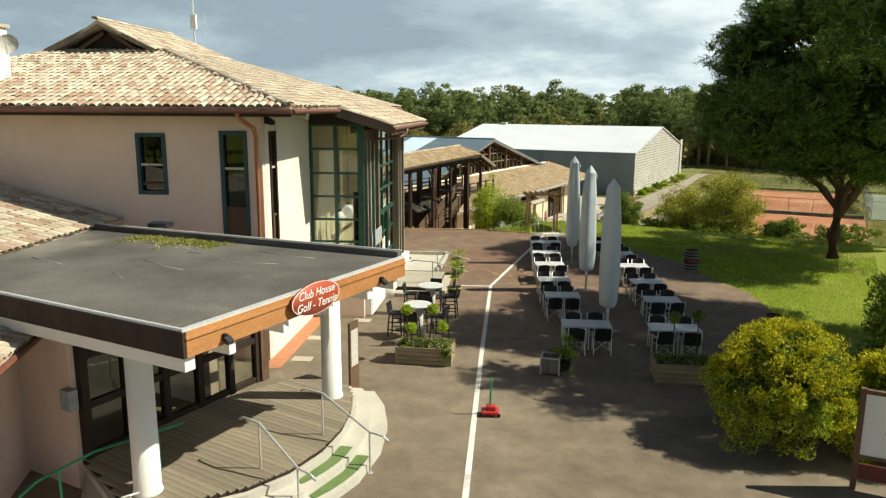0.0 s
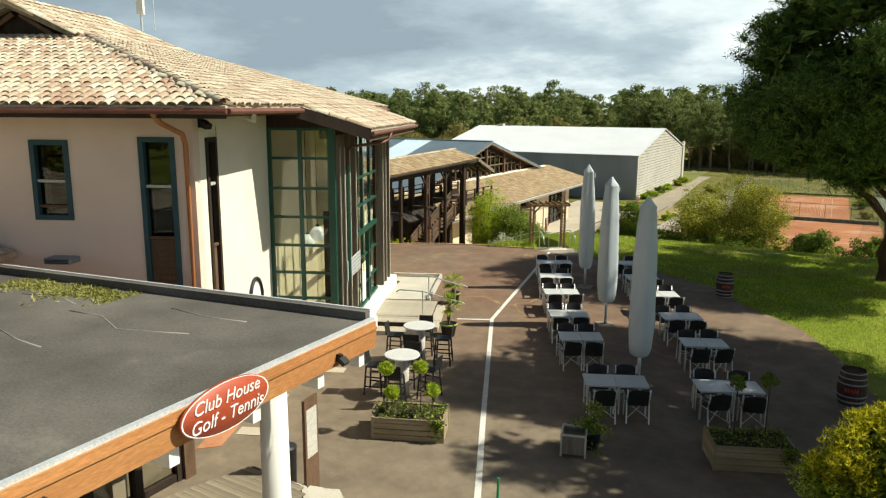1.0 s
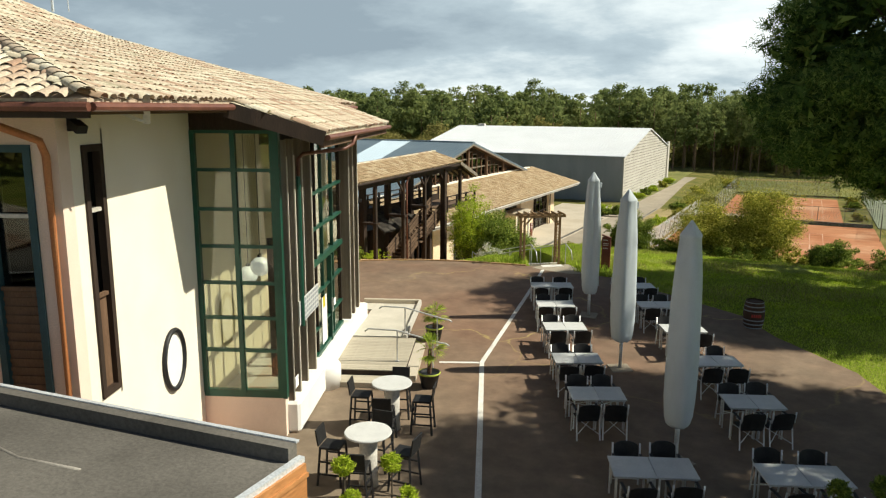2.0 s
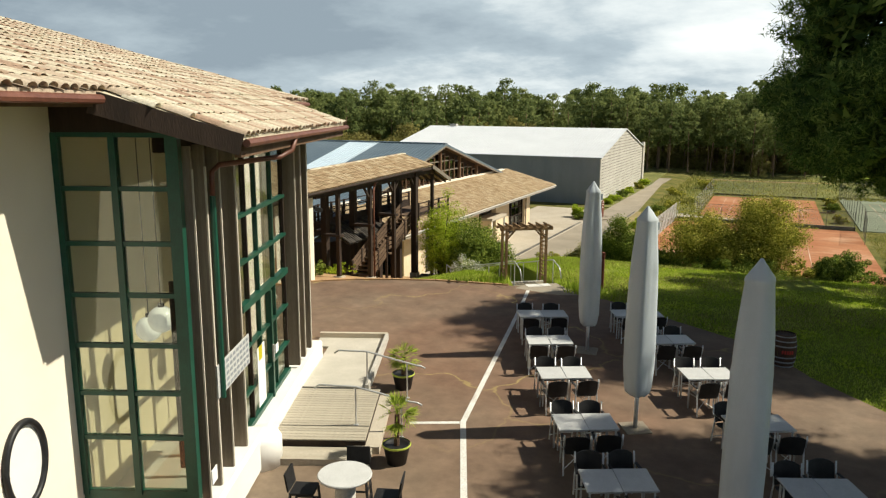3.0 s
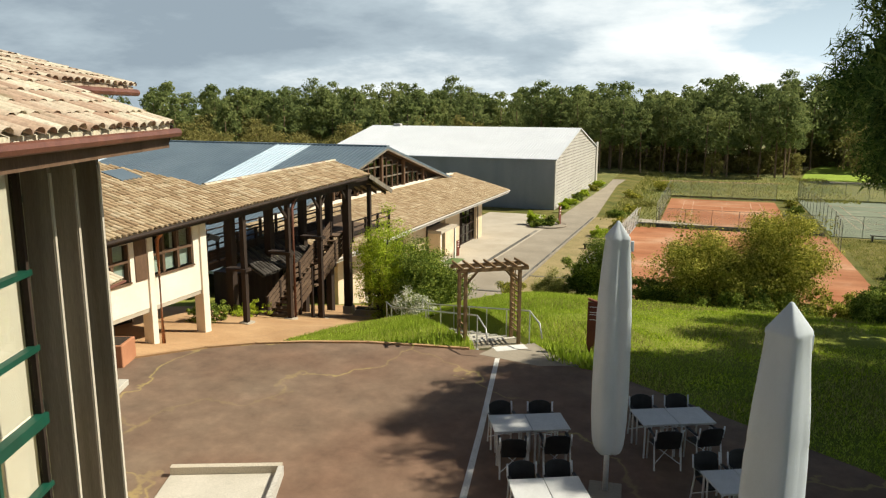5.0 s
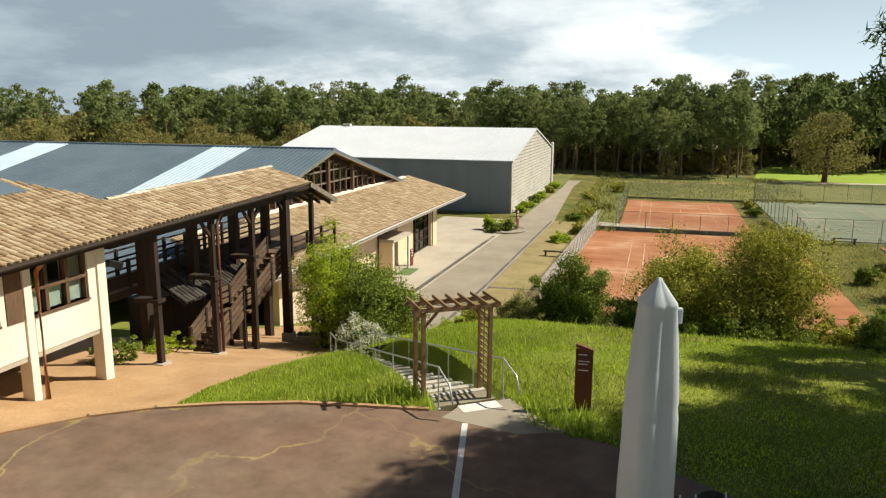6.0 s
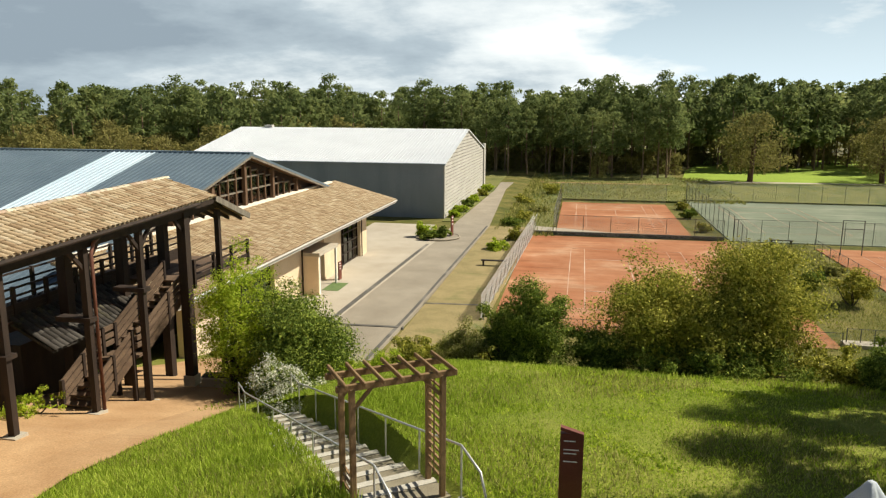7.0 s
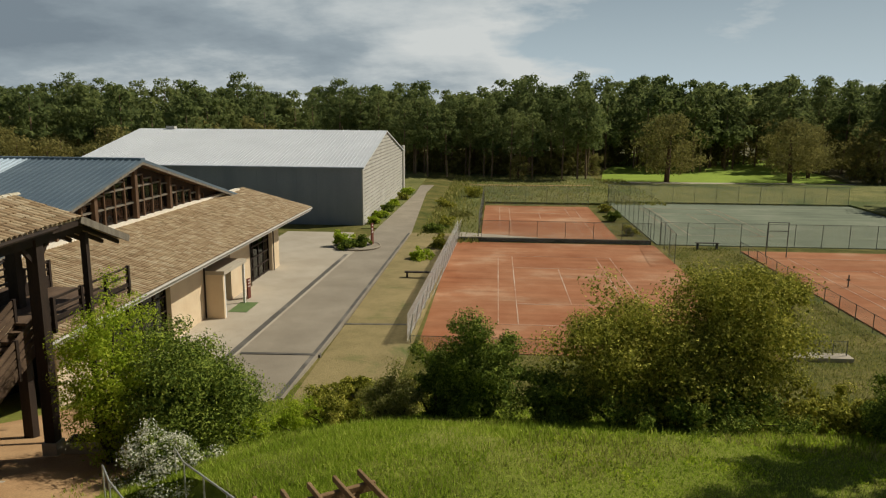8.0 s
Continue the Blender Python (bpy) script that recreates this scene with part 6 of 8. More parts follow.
def in_walk(s, t):
    q, k = Q0 + s, t / up.length
    if q < 45.2:
        lim = 3.63 if q < 42 else 3.63 - (q - 42) / 3.2 * 2.63
        return k < lim
    return k < 1.0 and q < Q1 - 0.1


tiled_slope(roof, (EP + 0.06, Q0, eave_z(Q0) + 0.01), (0, 1, 0.027), up, Q1 - Q0, up.length * 3.63, in_walk, M["tile_old"], pitch=0.24, course=0.40, name="walkway_tiles", label="weathered sandy roof tiles")
ridge_row(roof, (RP, 45.2, eave_z(45.2) + RZ0 + 0.05), (RP, Q1 + 0.1, eave_z(Q1) + RZ0 + 0.05), M["tile"])
part("gutter", tube(B(), [(EP + 0.12, Q0, eave_z(Q0) - 0.08), (EP + 0.12, Q1 - 1.5, eave_z(Q1 - 1.5) - 0.08)], 0.07, 8), M["dark_wood"], roof)
part("fascia", beam(B(), (EP - 0.02, Q0, eave_z(Q0) - 0.16), (EP - 0.02, Q1, eave_z(Q1) - 0.16), 0.06, 0.2), M["dark_wood"], roof)
part("verge_board", beam(B(), (EP + 0.06, Q1 - 0.1, eave_z(Q1) - 0.06), (EP + 0.06, 59.2, 2.2), 0.06, 0.24), M["grey_wood"], roof, "sunlit grey verge board")
for k in range(4):
    part("rafter", beam(B(), (EP - 0.3 - 0.6 * k, Q1, eave_z(Q1) - 0.2), (EP - 0.3 - 0.6 * k, 59.1, 2.08), 0.08, 0.14), M["dark_wood"], roof)
part("tie_beam", beam(B(), (-26.4, 43, eave_z(43) - 0.35), (-26.4, 57.4, eave_z(57.4) - 0.45), 0.2, 0.24), M["dark_wood"], roof)
SLP = RZ0 / (EP - RP)
part("skylight", slab(B(), [(p, q, eave_z(q) + (EP - p) * SLP + 0.13) for p, q in ((-30.7, 42.3), (-29.7, 42.3), (-29.7, 43.4), (-30.7, 43.4))], 0.05), M["blue_metal"], roof, "small blue skylight")

walkway = thing("timber_walkway", LO, "dark-stained timber walkway with posts, railings and stair flights", "walkway")
FRONT = ((45.2, -2.0), (48.6, -2.75), (51.5, -3.6), (54.4, -3.65), (57.1, -4.6))
for i, (q, gz) in enumerate(FRONT):
    wd = 0.20 if i not in (3,) else 0.36
    part("post", bx(-26.4 - wd / 2, -26.4 + wd / 2, q - wd / 2, q + wd / 2, gz - 0.3, eave_z(min(q, 56)) - 0.3 - (0.35 if q > 56 else 0)), M["dark_wood"], walkway, "dark timber post")
    part("post_foot", bx(-26.4 - 0.24, -26.4 + 0.24, q - 0.24, q + 0.24, gz - 0.3, gz + 0.12), M["concrete"], walkway)
    for s in (-1, 1):
        if 46 < q < 56:
            part("brace", beam(B(), (-26.4, q, eave_z(q) - 1.2), (-26.4, q + s * 0.75, eave_z(q) - 0.4), 0.10, 0.12), M["dark_wood"], walkway)
for q in (47.75, 50.9, 54.1, 57.0):
    part("post", bx(-29.1, -28.75, q - 0.18, q + 0.18, -5.2, eave_z(min(q, 56)) + 0.5), M["dark_wood"], walkway, "dark timber post")
part("copper_pipe", tube(B(), [(-26.1, 49.2, eave_z(49) - 0.15), (-26.22, 48.9, eave_z(49) - 0.4), (-26.24, 48.78, eave_z(49) - 0.7), (-26.24, 48.78, -2.7)], 0.06, 8), M["gutter"], walkway, "", True)
for k in range(8):
    part("floor_board", bx(-31.5 + k * 0.24, -31.28 + k * 0.24, 43.0, 60.0, -0.04, 0.02), M["walk_wood"], walkway)
part("floor_beam", bx(-29.8, -29.6, 43, 60, -0.34, -0.04), M["dark_wood"], walkway)


def railing(p, q0, q1, z0, z1, boards=(0.25, 0.52, 0.78, 1.04)):
    n = max(1, round(abs(q1 - q0) / 1.5))
    for h in boards:
        part("rail_board", beam(B(), (p, q0, z0 + h), (p, q1, z1 + h), 0.05, 0.15 if h < 0.5 else 0.07), M["dark_wood"], walkway)
    for i in range(n + 1):
        k = i / n
        q, z = q0 + (q1 - q0) * k, z0 + (z1 - z0) * k
        part("baluster", bx(p - 0.06, p + 0.06, q - 0.06, q + 0.06, z - 0.1, z + 1.08), M["dark_wood"], walkway)


railing(-31.4, 43.0, 60.0, 0.05, 0.05, (0.70, 1.02))
railing(-29.65, 43.2, 60.0, 0.05, 0.05, (0.10, 0.26, 0.42, 0.74, 1.02))
railing(-26.5, 55.2, 60.0, -0.1, -0.1, (0.35, 0.70, 1.02))
part("upper_deck", bx(-29.6, -26.5, 55.2, 60.0, 0.0, 0.08), M["walk_wood"], walkway)
part("shelf", bx(-27.2, -26.2, 45.0, 45.4, 0.3, 0.42), M["dark_wood"], walkway)
part("shelf", bx(-27.4, -26.2, 48.4, 48.8, 0.35, 0.5), M["dark_wood"], walkway)
part("shelf", bx(-27.4, -26.2, 51.3, 51.7, 0.6, 0.75), M["dark_wood"], walkway)


def flight(p0, p1, q0, q1, z0, z1):
    n = max(2, round((z1 - z0) / 0.18))
    for i in range(n):
        q = q0 + (q1 - q0) * (i + 0.5) / n
        d = abs(q1 - q0) / n
        part("tread", bx(p0, p1, q - d * 0.6, q + d * 0.6, z0 + (z1 - z0) * (i + 1) / n - 0.05, z0 + (z1 - z0) * (i + 1) / n), M["walk_wood"], walkway)
    for p in (p0, p1):
        part("stringer", beam(B(), (p, q0, z0), (p, q1, z1), 0.06, 0.3), M["walk_wood"], walkway)
        for h in (0.35, 0.62, 0.90):
            part("rail_board", beam(B(), (p, q0, z0 + h), (p, q1, z1 + h), 0.05, 0.18), M["walk_wood"], walkway, "brown rail board")
        for k in (0, 0.5, 1):
            q, z = q0 + (q1 - q0) * k, z0 + (z1 - z0) * k
            part("baluster", bx(p - 0.06, p + 0.06, q - 0.06, q + 0.06, z - 0.3, z + 1.0), M["dark_wood"], walkway)


flight(-27.9, -26.75, 49.0, 51.2, -2.85, -1.75)
flight(-27.9, -26.75, 51.9, 55.3, -1.75, -0.15)
part("landing", bx(-27.95, -26.7, 51.2, 51.9, -1.85, -1.75), M["walk_wood"], walkway)
for p in (-27.9, -26.75):
    for h in (0.35, 0.62, 0.9):
        part("rail_board", beam(B(), (p, 51.2, -1.75 + h), (p, 51.9, -1.75 + h), 0.05, 0.18), M["walk_wood"], walkway)
for q, z in ((51.2, -1.75), (51.9, -1.75)):
    for p in (-27.9, -26.75):
        part("stair_post", bx(p - 0.07, p + 0.07, q - 0.07, q + 0.07, -4.2, z + 1.0), M["dark_wood"], walkway)
hut = thing("store_hut", LO @ pose(-29.8, 51.4, -3.95), "small dark hut with a tiled roof below the walkway", "hut")
part("hut_wall", bx(-1.9, -0.4, -1.4, 2.2, -0.8, 2.8), M["dark_wood"], hut)
part("hut_roof", slab(B(), [(1.7, -2.4, 3.1), (1.7, 3.0, 3.1), (-0.2, 3.0, 4.15), (-0.2, -2.4, 4.15)], 0.1), M["tile_dark"], hut)
tiled_slope(hut, (1.72, -2.4, 3.11), (0, 1, 0), (-1.9, 0, 1.15), 5.4, 2.25, lambda s, t: t < 2.1, M["tile_dark"], pitch=0.24, course=0.4, name="hut_tiles")
for q in (56.0, 57.6):
    pl = thing("stone_trough", LO @ pose(-25.6, q - 0.6, float(ground_z(-25.6, q)) - 0.05, 0, 0, 8), "pale stone planting trough below the walkway", "planter", "stone troughs")
    part("trough", bx(-0.9, 0.5, -0.4, 0.4, 0, 0.7, bev=0.04), M["concrete"], pl)
    part("soil", bx(-0.8, 0.4, -0.3, 0.3, 0.7, 0.72), M["soil"], pl)

# ---- garden steps, handrails, pergola, totem ----
steps = thing("garden_steps", Matrix(), "long flight of pale concrete garden steps", "steps")
sd = (S1 - S0)
sdh = Vector((sd.x, sd.y, 0)).normalized()
sx = Vector((-sdh.y, sdh.x, 0))
NS = 14
for i in range(NS):
    a = S0 + sd * (i / NS)
    b = S0 + sd * ((i + 1) / NS)
    z = -2.6 * (i + 1) / NS
    m = Matrix((sx, sdh, Vector((0, 0, 1)))).transposed().to_4x4()
    m.translation = Vector((a.x, a.y, z))
    ln = Vector((b.x - a.x, b.y - a.y, 0)).length
    part("step", box(B(), -0.8, 0.8, 0, ln * 0.80, -0.5, 0.0, m), M["tread"], steps, "worn mossy concrete tread")
    part("nosing", box(B(), -0.8, 0.8, ln * 0.76, ln, -0.5, 0.02, m), M["ramp_concrete"], steps, "pale step edge")
for s, top in ((-0.85, 0), (0.85, 0)):
    a, b = S0 + sx * s - sdh * 0.3, S1 + sx * s
    pts = [a - sdh * 0.9 + Vector((0, 0, 0.35)), a - sdh * 0.7 + Vector((0, 0, 0.75)), a + Vector((0, 0, 0.95)), b + Vector((0, 0, 0.95)), b + sdh * 0.9 + Vector((0, 0, 0.95))]
    posts = []
    for k in range(7):
        p = a.lerp(b, k / 6)
        posts.append((p + Vector((0, 0, -0.1)), p + Vector((0, 0, 0.95))))
    posts.append((b + sdh * 0.9 + Vector((0, 0, -0.3)), b + sdh * 0.9 + Vector((0, 0, 0.95))))
    bent_rail("stair_rail", Matrix(), pts, posts, "galvanised stair rail beside the garden steps")

pg = thing("pergola", pose(-17.8, 39.98, 0, 0, 0, 39), "weathered timber garden pergola over the steps", "pergola")
for x in (-0.86, 0.86):
    for y in (-0.34, 0.34):
        part("post", bx(x - 0.05, x + 0.05, y - 0.05, y + 0.05, -0.5 if x < 0 else -0.3, 2.2, bev=0.008), M["pergola_wood"], pg, "weathered timber post")
    for k in range(12):
        if x > 0 or k < 3:
            part("lattice_slat", bx(x - 0.02, x + 0.02, -0.31, 0.31, 0.15 + k * 0.16, 0.185 + k * 0.16), M["pergola_wood"], pg)
    part("lattice_rail", bx(x - 0.035, x - 0.02, -0.02, 0.02, 0.1, 2.1), M["pergola_wood"], pg) if x > 0 else None
for y in (-0.34, 0.34):
    part("top_beam", bx(-1.14, 1.14, y - 0.035, y + 0.035, 2.16, 2.28, bev=0.01), M["pergola_wood"], pg)
    for x, s in ((-0.86, 1), (0.86, -1)):
        part("brace", beam(B(), (x, y, 1.78), (x + s * 0.36, y, 2.17), 0.05, 0.06), M["pergola_wood"], pg)
for k in range(7):
    x = -1.02 + k * 0.34
    part("rafter", bx(x - 0.025, x + 0.025, -0.58, 0.58, 2.281, 2.36, bev=0.008), M["pergola_wood"], pg)

tot = thing("sign_totem", pose(-14.55, 40.08, -0.05, 0, 0, 7), "dark red wooden direction totem on the lawn", "sign")
bm = B()
slab(bm, [(-0.2, -0.06, 1.62), (0.2, -0.06, 1.5), (0.2, 0.06, 1.5), (-0.2, 0.06, 1.62)], 0.06)
part("cap", bm, M["rust_sign"], tot)
part("panel", bx(-0.2, 0.2, -0.055, 0.055, 0, 1.5), M["rust_sign"], tot)
for z, w in ((1.36, 0.2), (1.2, 0.26), (1.13, 0.22), (0.98, 0.24)):
    part("text_bar", bx(-0.14, -0.14 + w, -0.062, -0.057, z, z + 0.02), M["white_flat"], tot)

# ---- parasols ----
def parasol(x, y, turn, dx=0.0, dy=0.0):
    m_ = Matrix.Identity(4)
    m_[0][2], m_[1][2] = dx / 5, dy / 5
    t = thing("closed_parasol", pose(x, y, 0) @ m_ @ pose(0, 0, 0, 0, 0, turn), "tall closed parasol in a pale grey canvas cover", "parasol", "closed parasols on the terrace")
    part("base_plate", bx(-0.30, 0.30, -0.30, 0.30, 0, 0.035, bev=0.012), M["drive"], t)
    part("pole", tube(B(), [(0, 0, 0.04), (0, 0, 1.2)], 0.05, 12), M["alu"], t, "", True)
    bm = B()
    rng = random.Random(int(abs(x) * 100))
    rings, n = [], 48
    folds = [(rng.uniform(0, 2 * math.pi), rng.uniform(0.10, 0.22), rng.uniform(0.05, 0.12), rng.uniform(-0.12, 0.12)) for _ in range(5)]
    for z, r in ((0.84, 0.20), (0.90, 0.25), (1.05, 0.285), (1.5, 0.315), (2.0, 0.32), (2.5, 0.315), (3.0, 0.305), (3.45, 0.298), (3.60, 0.285), (3.66, 0.290), (4.0, 0.270), (4.4, 0.238), (4.76, 0.205), (4.79, 0.214), (4.83, 0.206), (4.95, 0.12), (5.06, 0.045), (5.10, 0.02)):
        ring = []
        for k in range(n):
            a = 2 * math.pi * k / n
            q = abs(((a + 0.4) % (math.pi / 2)) - math.pi / 4)
            f = 0.90 + 0.20 * (q / (math.pi / 4)) ** 1.6
            for a0, w, d, tw in folds:
                da = (a - a0 - tw * (z - 2.5) + math.pi) % (2 * math.pi) - math.pi
                f -= d * math.exp(-(da / w) ** 2) * (1 if 1.0 < z < 4.6 else 0.3)
            rr = r * (f + rng.uniform(-0.012, 0.012))
            ring.append(bm.verts.new((rr * math.cos(a), rr * math.sin(a), z + rng.uniform(-0.02, 0.02) * (z < 4.5))))
        rings.append(ring)
    for a, b in zip(rings, rings[1:]):
        for k in range(n):
            bm.faces.new((a[k], a[(k + 1) % n], b[(k + 1) % n], b[k]))
    bm.faces.new(rings[-1])
    bm.faces.new(rings[0])
    part("cover", bm, M["canvas"], t, "creased grey canvas cover", True)
    part("strap_tab", bx(0.215, 0.275, -0.03, 0.03, 4.58, 4.76, bev=0.008), M["canvas"], t)
    part("zip_flap", tube(B(), [(0.285, 0.10, 1.1), (0.30, 0.11, 2.2), (0.285, 0.10, 3.2), (0.24, 0.07, 4.2)], 0.012, 5), M["canvas"], t)


parasol(-12.5, 32.15, 10, 0.05, -0.4)
parasol(-9.88, 27.45, 35, 0.0, -0.15)
parasol(-7.17, 22.58, 60)


# ---- tables and chairs ----
def table_base(w=0.78, d=0.78):
    t = thing("terrace_table", Matrix(), "grey-topped square terrace table with aluminium legs", "table", "tables on the terrace")
    part("tabletop", bx(-w / 2, w / 2, -d / 2, d / 2, 0.715, 0.745, bev=0.008), M["table_top"], t, "grey laminate top")
    part("edge_band", bx(-w / 2 + 0.03, w / 2 - 0.03, -d / 2 + 0.03, d / 2 - 0.03, 0.69, 0.714), M["alu"], t)
    for x in (-1, 1):
        for y in (-1, 1):
            part("leg", tube(B(), [(x * (w / 2 - 0.06), y * (d / 2 - 0.06), 0), (x * (w / 2 - 0.06), y * (d / 2 - 0.06), 0.7)], 0.02, 8), M["alu"], t)
    return t


def chair_base():
    t = thing("terrace_chair", Matrix(), "black wicker armchair with aluminium frame", "chair", "chairs round the tables")
    part("seat", bx(-0.23, 0.23, -0.22, 0.22, 0.42, 0.45, bev=0.01), M["black_wicker"], t, "black wicker seat")
    bm = B()
    n = 7
    for y0, z0, y1, z1 in ((-0.22, 0.46, -0.31, 0.86),):
        fr = [[bm.verts.new((x * 0.235, y0 + (y1 - y0) * k / 5 - 0.05 * (1 - x * x), z0 + (z1 - z0) * k / 5 * (1.03 - 0.16 * abs(x) ** 3))) for x in np.linspace(-1, 1, n)] for k in range(6)]
        bk = [[bm.verts.new((x * 0.235, y0 + (y1 - y0) * k / 5 - 0.05 * (1 - x * x) - 0.02, z0 + (z1 - z0) * k / 5 * (1.03 - 0.16 * abs(x) ** 3))) for x in np.linspace(-1, 1, n)] for k in range(6)]
        for g_ in (fr, bk):
            for a, b in zip(g_, g_[1:]):
                for k in range(n - 1):
                    bm.faces.new((a[k], a[k + 1], b[k + 1], b[k]))
        for k in range(n - 1):
            bm.faces.new((fr[5][k], fr[5][k + 1], bk[5][k + 1], bk[5][k]))
            bm.faces.new((fr[0][k], fr[0][k + 1], bk[0][k + 1], bk[0][k]))
        for k in range(5):
            bm.faces.new((fr[k][0], fr[k + 1][0], bk[k + 1][0], bk[k][0]))
            bm.faces.new((fr[k][-1], fr[k + 1][-1], bk[k + 1][-1], bk[k][-1]))
    part("backrest", bm, M["black_wicker"], t, "black wicker backrest")
    for s in (-1, 1):
        x = s * 0.26
        part("side_frame", tube(B(), [(x, 0.25, 0), (x, 0.22, 0.62), (x, 0.16, 0.66), (x, -0.18, 0.66), (x, -0.26, 0.62), (x, -0.30, 0.86)], 0.018, 6), M["alu"], t, "", True)
        part("leg", tube(B(), [(x, -0.29, 0), (x, -0.20, 0.46), (x, -0.22, 0.64)], 0.018, 6), M["alu"], t)
        part("armrest", bx(x - 0.025, x + 0.025, -0.2, 0.2, 0.665, 0.685), M["black_wicker"], t)
    part("brace", tube(B(), [(-0.26, -0.26, 0.12), (0.26, 0.2, 0.40)], 0.009, 5), M["alu"], t)
    part("brace", tube(B(), [(0.26, -0.26, 0.12), (-0.26, 0.2, 0.40)], 0.009, 5), M["alu"], t)
    return t


TABLE = table_base(0.62, 0.80)
TABLE2 = table_base(0.76, 0.80)
CHAIR = chair_base()
first = {"t": True, "u": True, "c": True}


def put(base, key, m):
    if first[key]:
        first[key] = False
        base.matrix_world = m
        return base
    return copy_thing(base, m)


rng = random.Random(5)


def table_set(x, y, ang, pair, gap=0.0):
    m = pose(x, y, 0, 0, 0, ang)
    w = 0.76 if pair else 0.62
    for s in (-1, 1):
        put(TABLE2 if pair else TABLE, "u" if pair else "t", m @ pose(s * (w / 2 + 0.004), rng.uniform(-0.01, 0.01), 0, 0, 0, rng.uniform(-0.6, 0.6)))
        for f in (-1, 1):
            put(CHAIR, "c", m @ pose(s * (w / 2 + 0.02) + rng.uniform(-0.05, 0.05), (0.47 if f > 0 else -0.60) + f * rng.uniform(-0.05, 0.06), 0, 0, 0, (0 if f < 0 else 180) + rng.uniform(-9, 9)))


for x, y, a, pr in ((-7.17, 20.68, 27, True), (-9.25, 23.58, 30, False), (-10.51, 25.65, 31, False), (-11.87, 28.2, 31, False), (-13.11, 30.48, 30, False), (-14.24, 32.9, 30, True),
                    (-4.75, 21.81, 27, True), (-6.07, 24.96, 28, False), (-7.34, 27.36, 30, False), (-8.75, 29.88, 30, False), (-10.15, 32.2, 30, False), (-11.63, 34.44, 30, True)):
    table_set(x, y, a, pr)


# ---- high tables with bar stools ----
def high_table(x, y):
    t = thing("high_table", pose(x, y, 0), "round white-topped high table on a wooden drum", "table", "high tables")
    part("tabletop", lathe(B(), [(0.0, 1.07), (0.45, 1.07), (0.46, 1.09), (0.45, 1.11), (0.0, 1.11)], 32, cap=False), M["table_top"], t, "round pale top")
    part("column", lathe(B(), [(0.19, 0), (0.17, 0.4), (0.18, 1.07)], 20), M["white_clad"], t, "", True)


def stool_base():
    t = thing("bar_stool", Matrix(), "black woven bar stool with a backrest", "stool", "bar stools")
    part("seat", bx(-0.21, 0.21, -0.21, 0.21, 0.74, 0.79, bev=0.012), M["black_wicker"], t)
    part("backrest", beam(B(), (0, -0.22, 0.80), (0, -0.27, 1.12), 0.42, 0.03, (0, 1, 0)), M["black_wicker"], t)
    for x in (-1, 1):
        for y in (-1, 1):
            part("leg", beam(B(), (x * 0.24, y * 0.24, 0), (x * 0.19, y * 0.19, 0.75), 0.035, 0.035), M["black_metal"], t)
    for z in (0.22, 0.48):
        for x in (-1, 1):
            part("stretcher", bx(x * 0.22 - 0.012, x * 0.22 + 0.012, -0.21, 0.21, z, z + 0.03), M["black_metal"], t)
        part("stretcher", bx(-0.21, 0.21, 0.2, 0.225, z, z + 0.03), M["black_metal"], t)
    return t


STOOL = stool_base()
first["s"] = True
for x, y in ((-13.14, 20.87), (-12.07, 18.53)):
    high_table(x, y)
    for ang in (20, 110, 200, 290):
        a = radians(ang)
        put(STOOL, "s", pose(x + 0.72 * math.cos(a), y + 0.72 * math.sin(a), 0, 0, 0, ang + 90 + rng.uniform(-12, 12)))


# ---- barrels ----
def barrel(x, y, rot):
    t = thing("wine_barrel", pose(x, y, 0, 0, 0, rot), "dark wooden wine barrel with steel hoops and a painted mark", "barrel", "barrels on the grass edge")
    n = 22
    for k in range(n):
        bm = B()
        a0, a1 = 2 * math.pi * k / n + 0.008, 2 * math.pi * (k + 1) / n - 0.008
        prof = [(0.28, 0), (0.325, 0.22), (0.345, 0.47), (0.325, 0.72), (0.28, 0.94)]
        ring = [[bm.verts.new((r * math.cos(a), r * math.sin(a), z)) for r, z in prof] for a in (a0, a1)]
        for i in range(4):
            bm.faces.new((ring[0][i], ring[1][i], ring[1][i + 1], ring[0][i + 1]))
        part("stave", bm, M["barrel_wood"], t)
    part("head", lathe(B(), [(0.0, 0.90), (0.275, 0.90)], 22, cap=False), M["barrel_wood"], t)
    for z, r in ((0.03, 0.288), (0.16, 0.318), (0.30, 0.338), (0.62, 0.338), (0.76, 0.318), (0.89, 0.290)):
        part("hoop", lathe(B(), [(r, z - 0.02), (r + 0.006, z), (r, z + 0.02)], 22, cap=False), M["grey_metal"], t)
    for k in range(5):
        a = radians(250 + k * 11)
        part("painted_bar", bx(-0.022, 0.022, -0.004, 0.004, 0, 0.1, pose(0.352 * math.cos(a), 0.352 * math.sin(a), 0.42, 0, 0, math.degrees(a) + 90)), M["red_paint"], t)


barrel(-7.28, 33.75, 20)
barrel(-2.25, 24.2, 0)


# ---- foliage ----
def rand_dirs(n, rs):
    v = rs.normal(size=(n, 3))
    return v / np.linalg.norm(v, axis=1, keepdims=True)


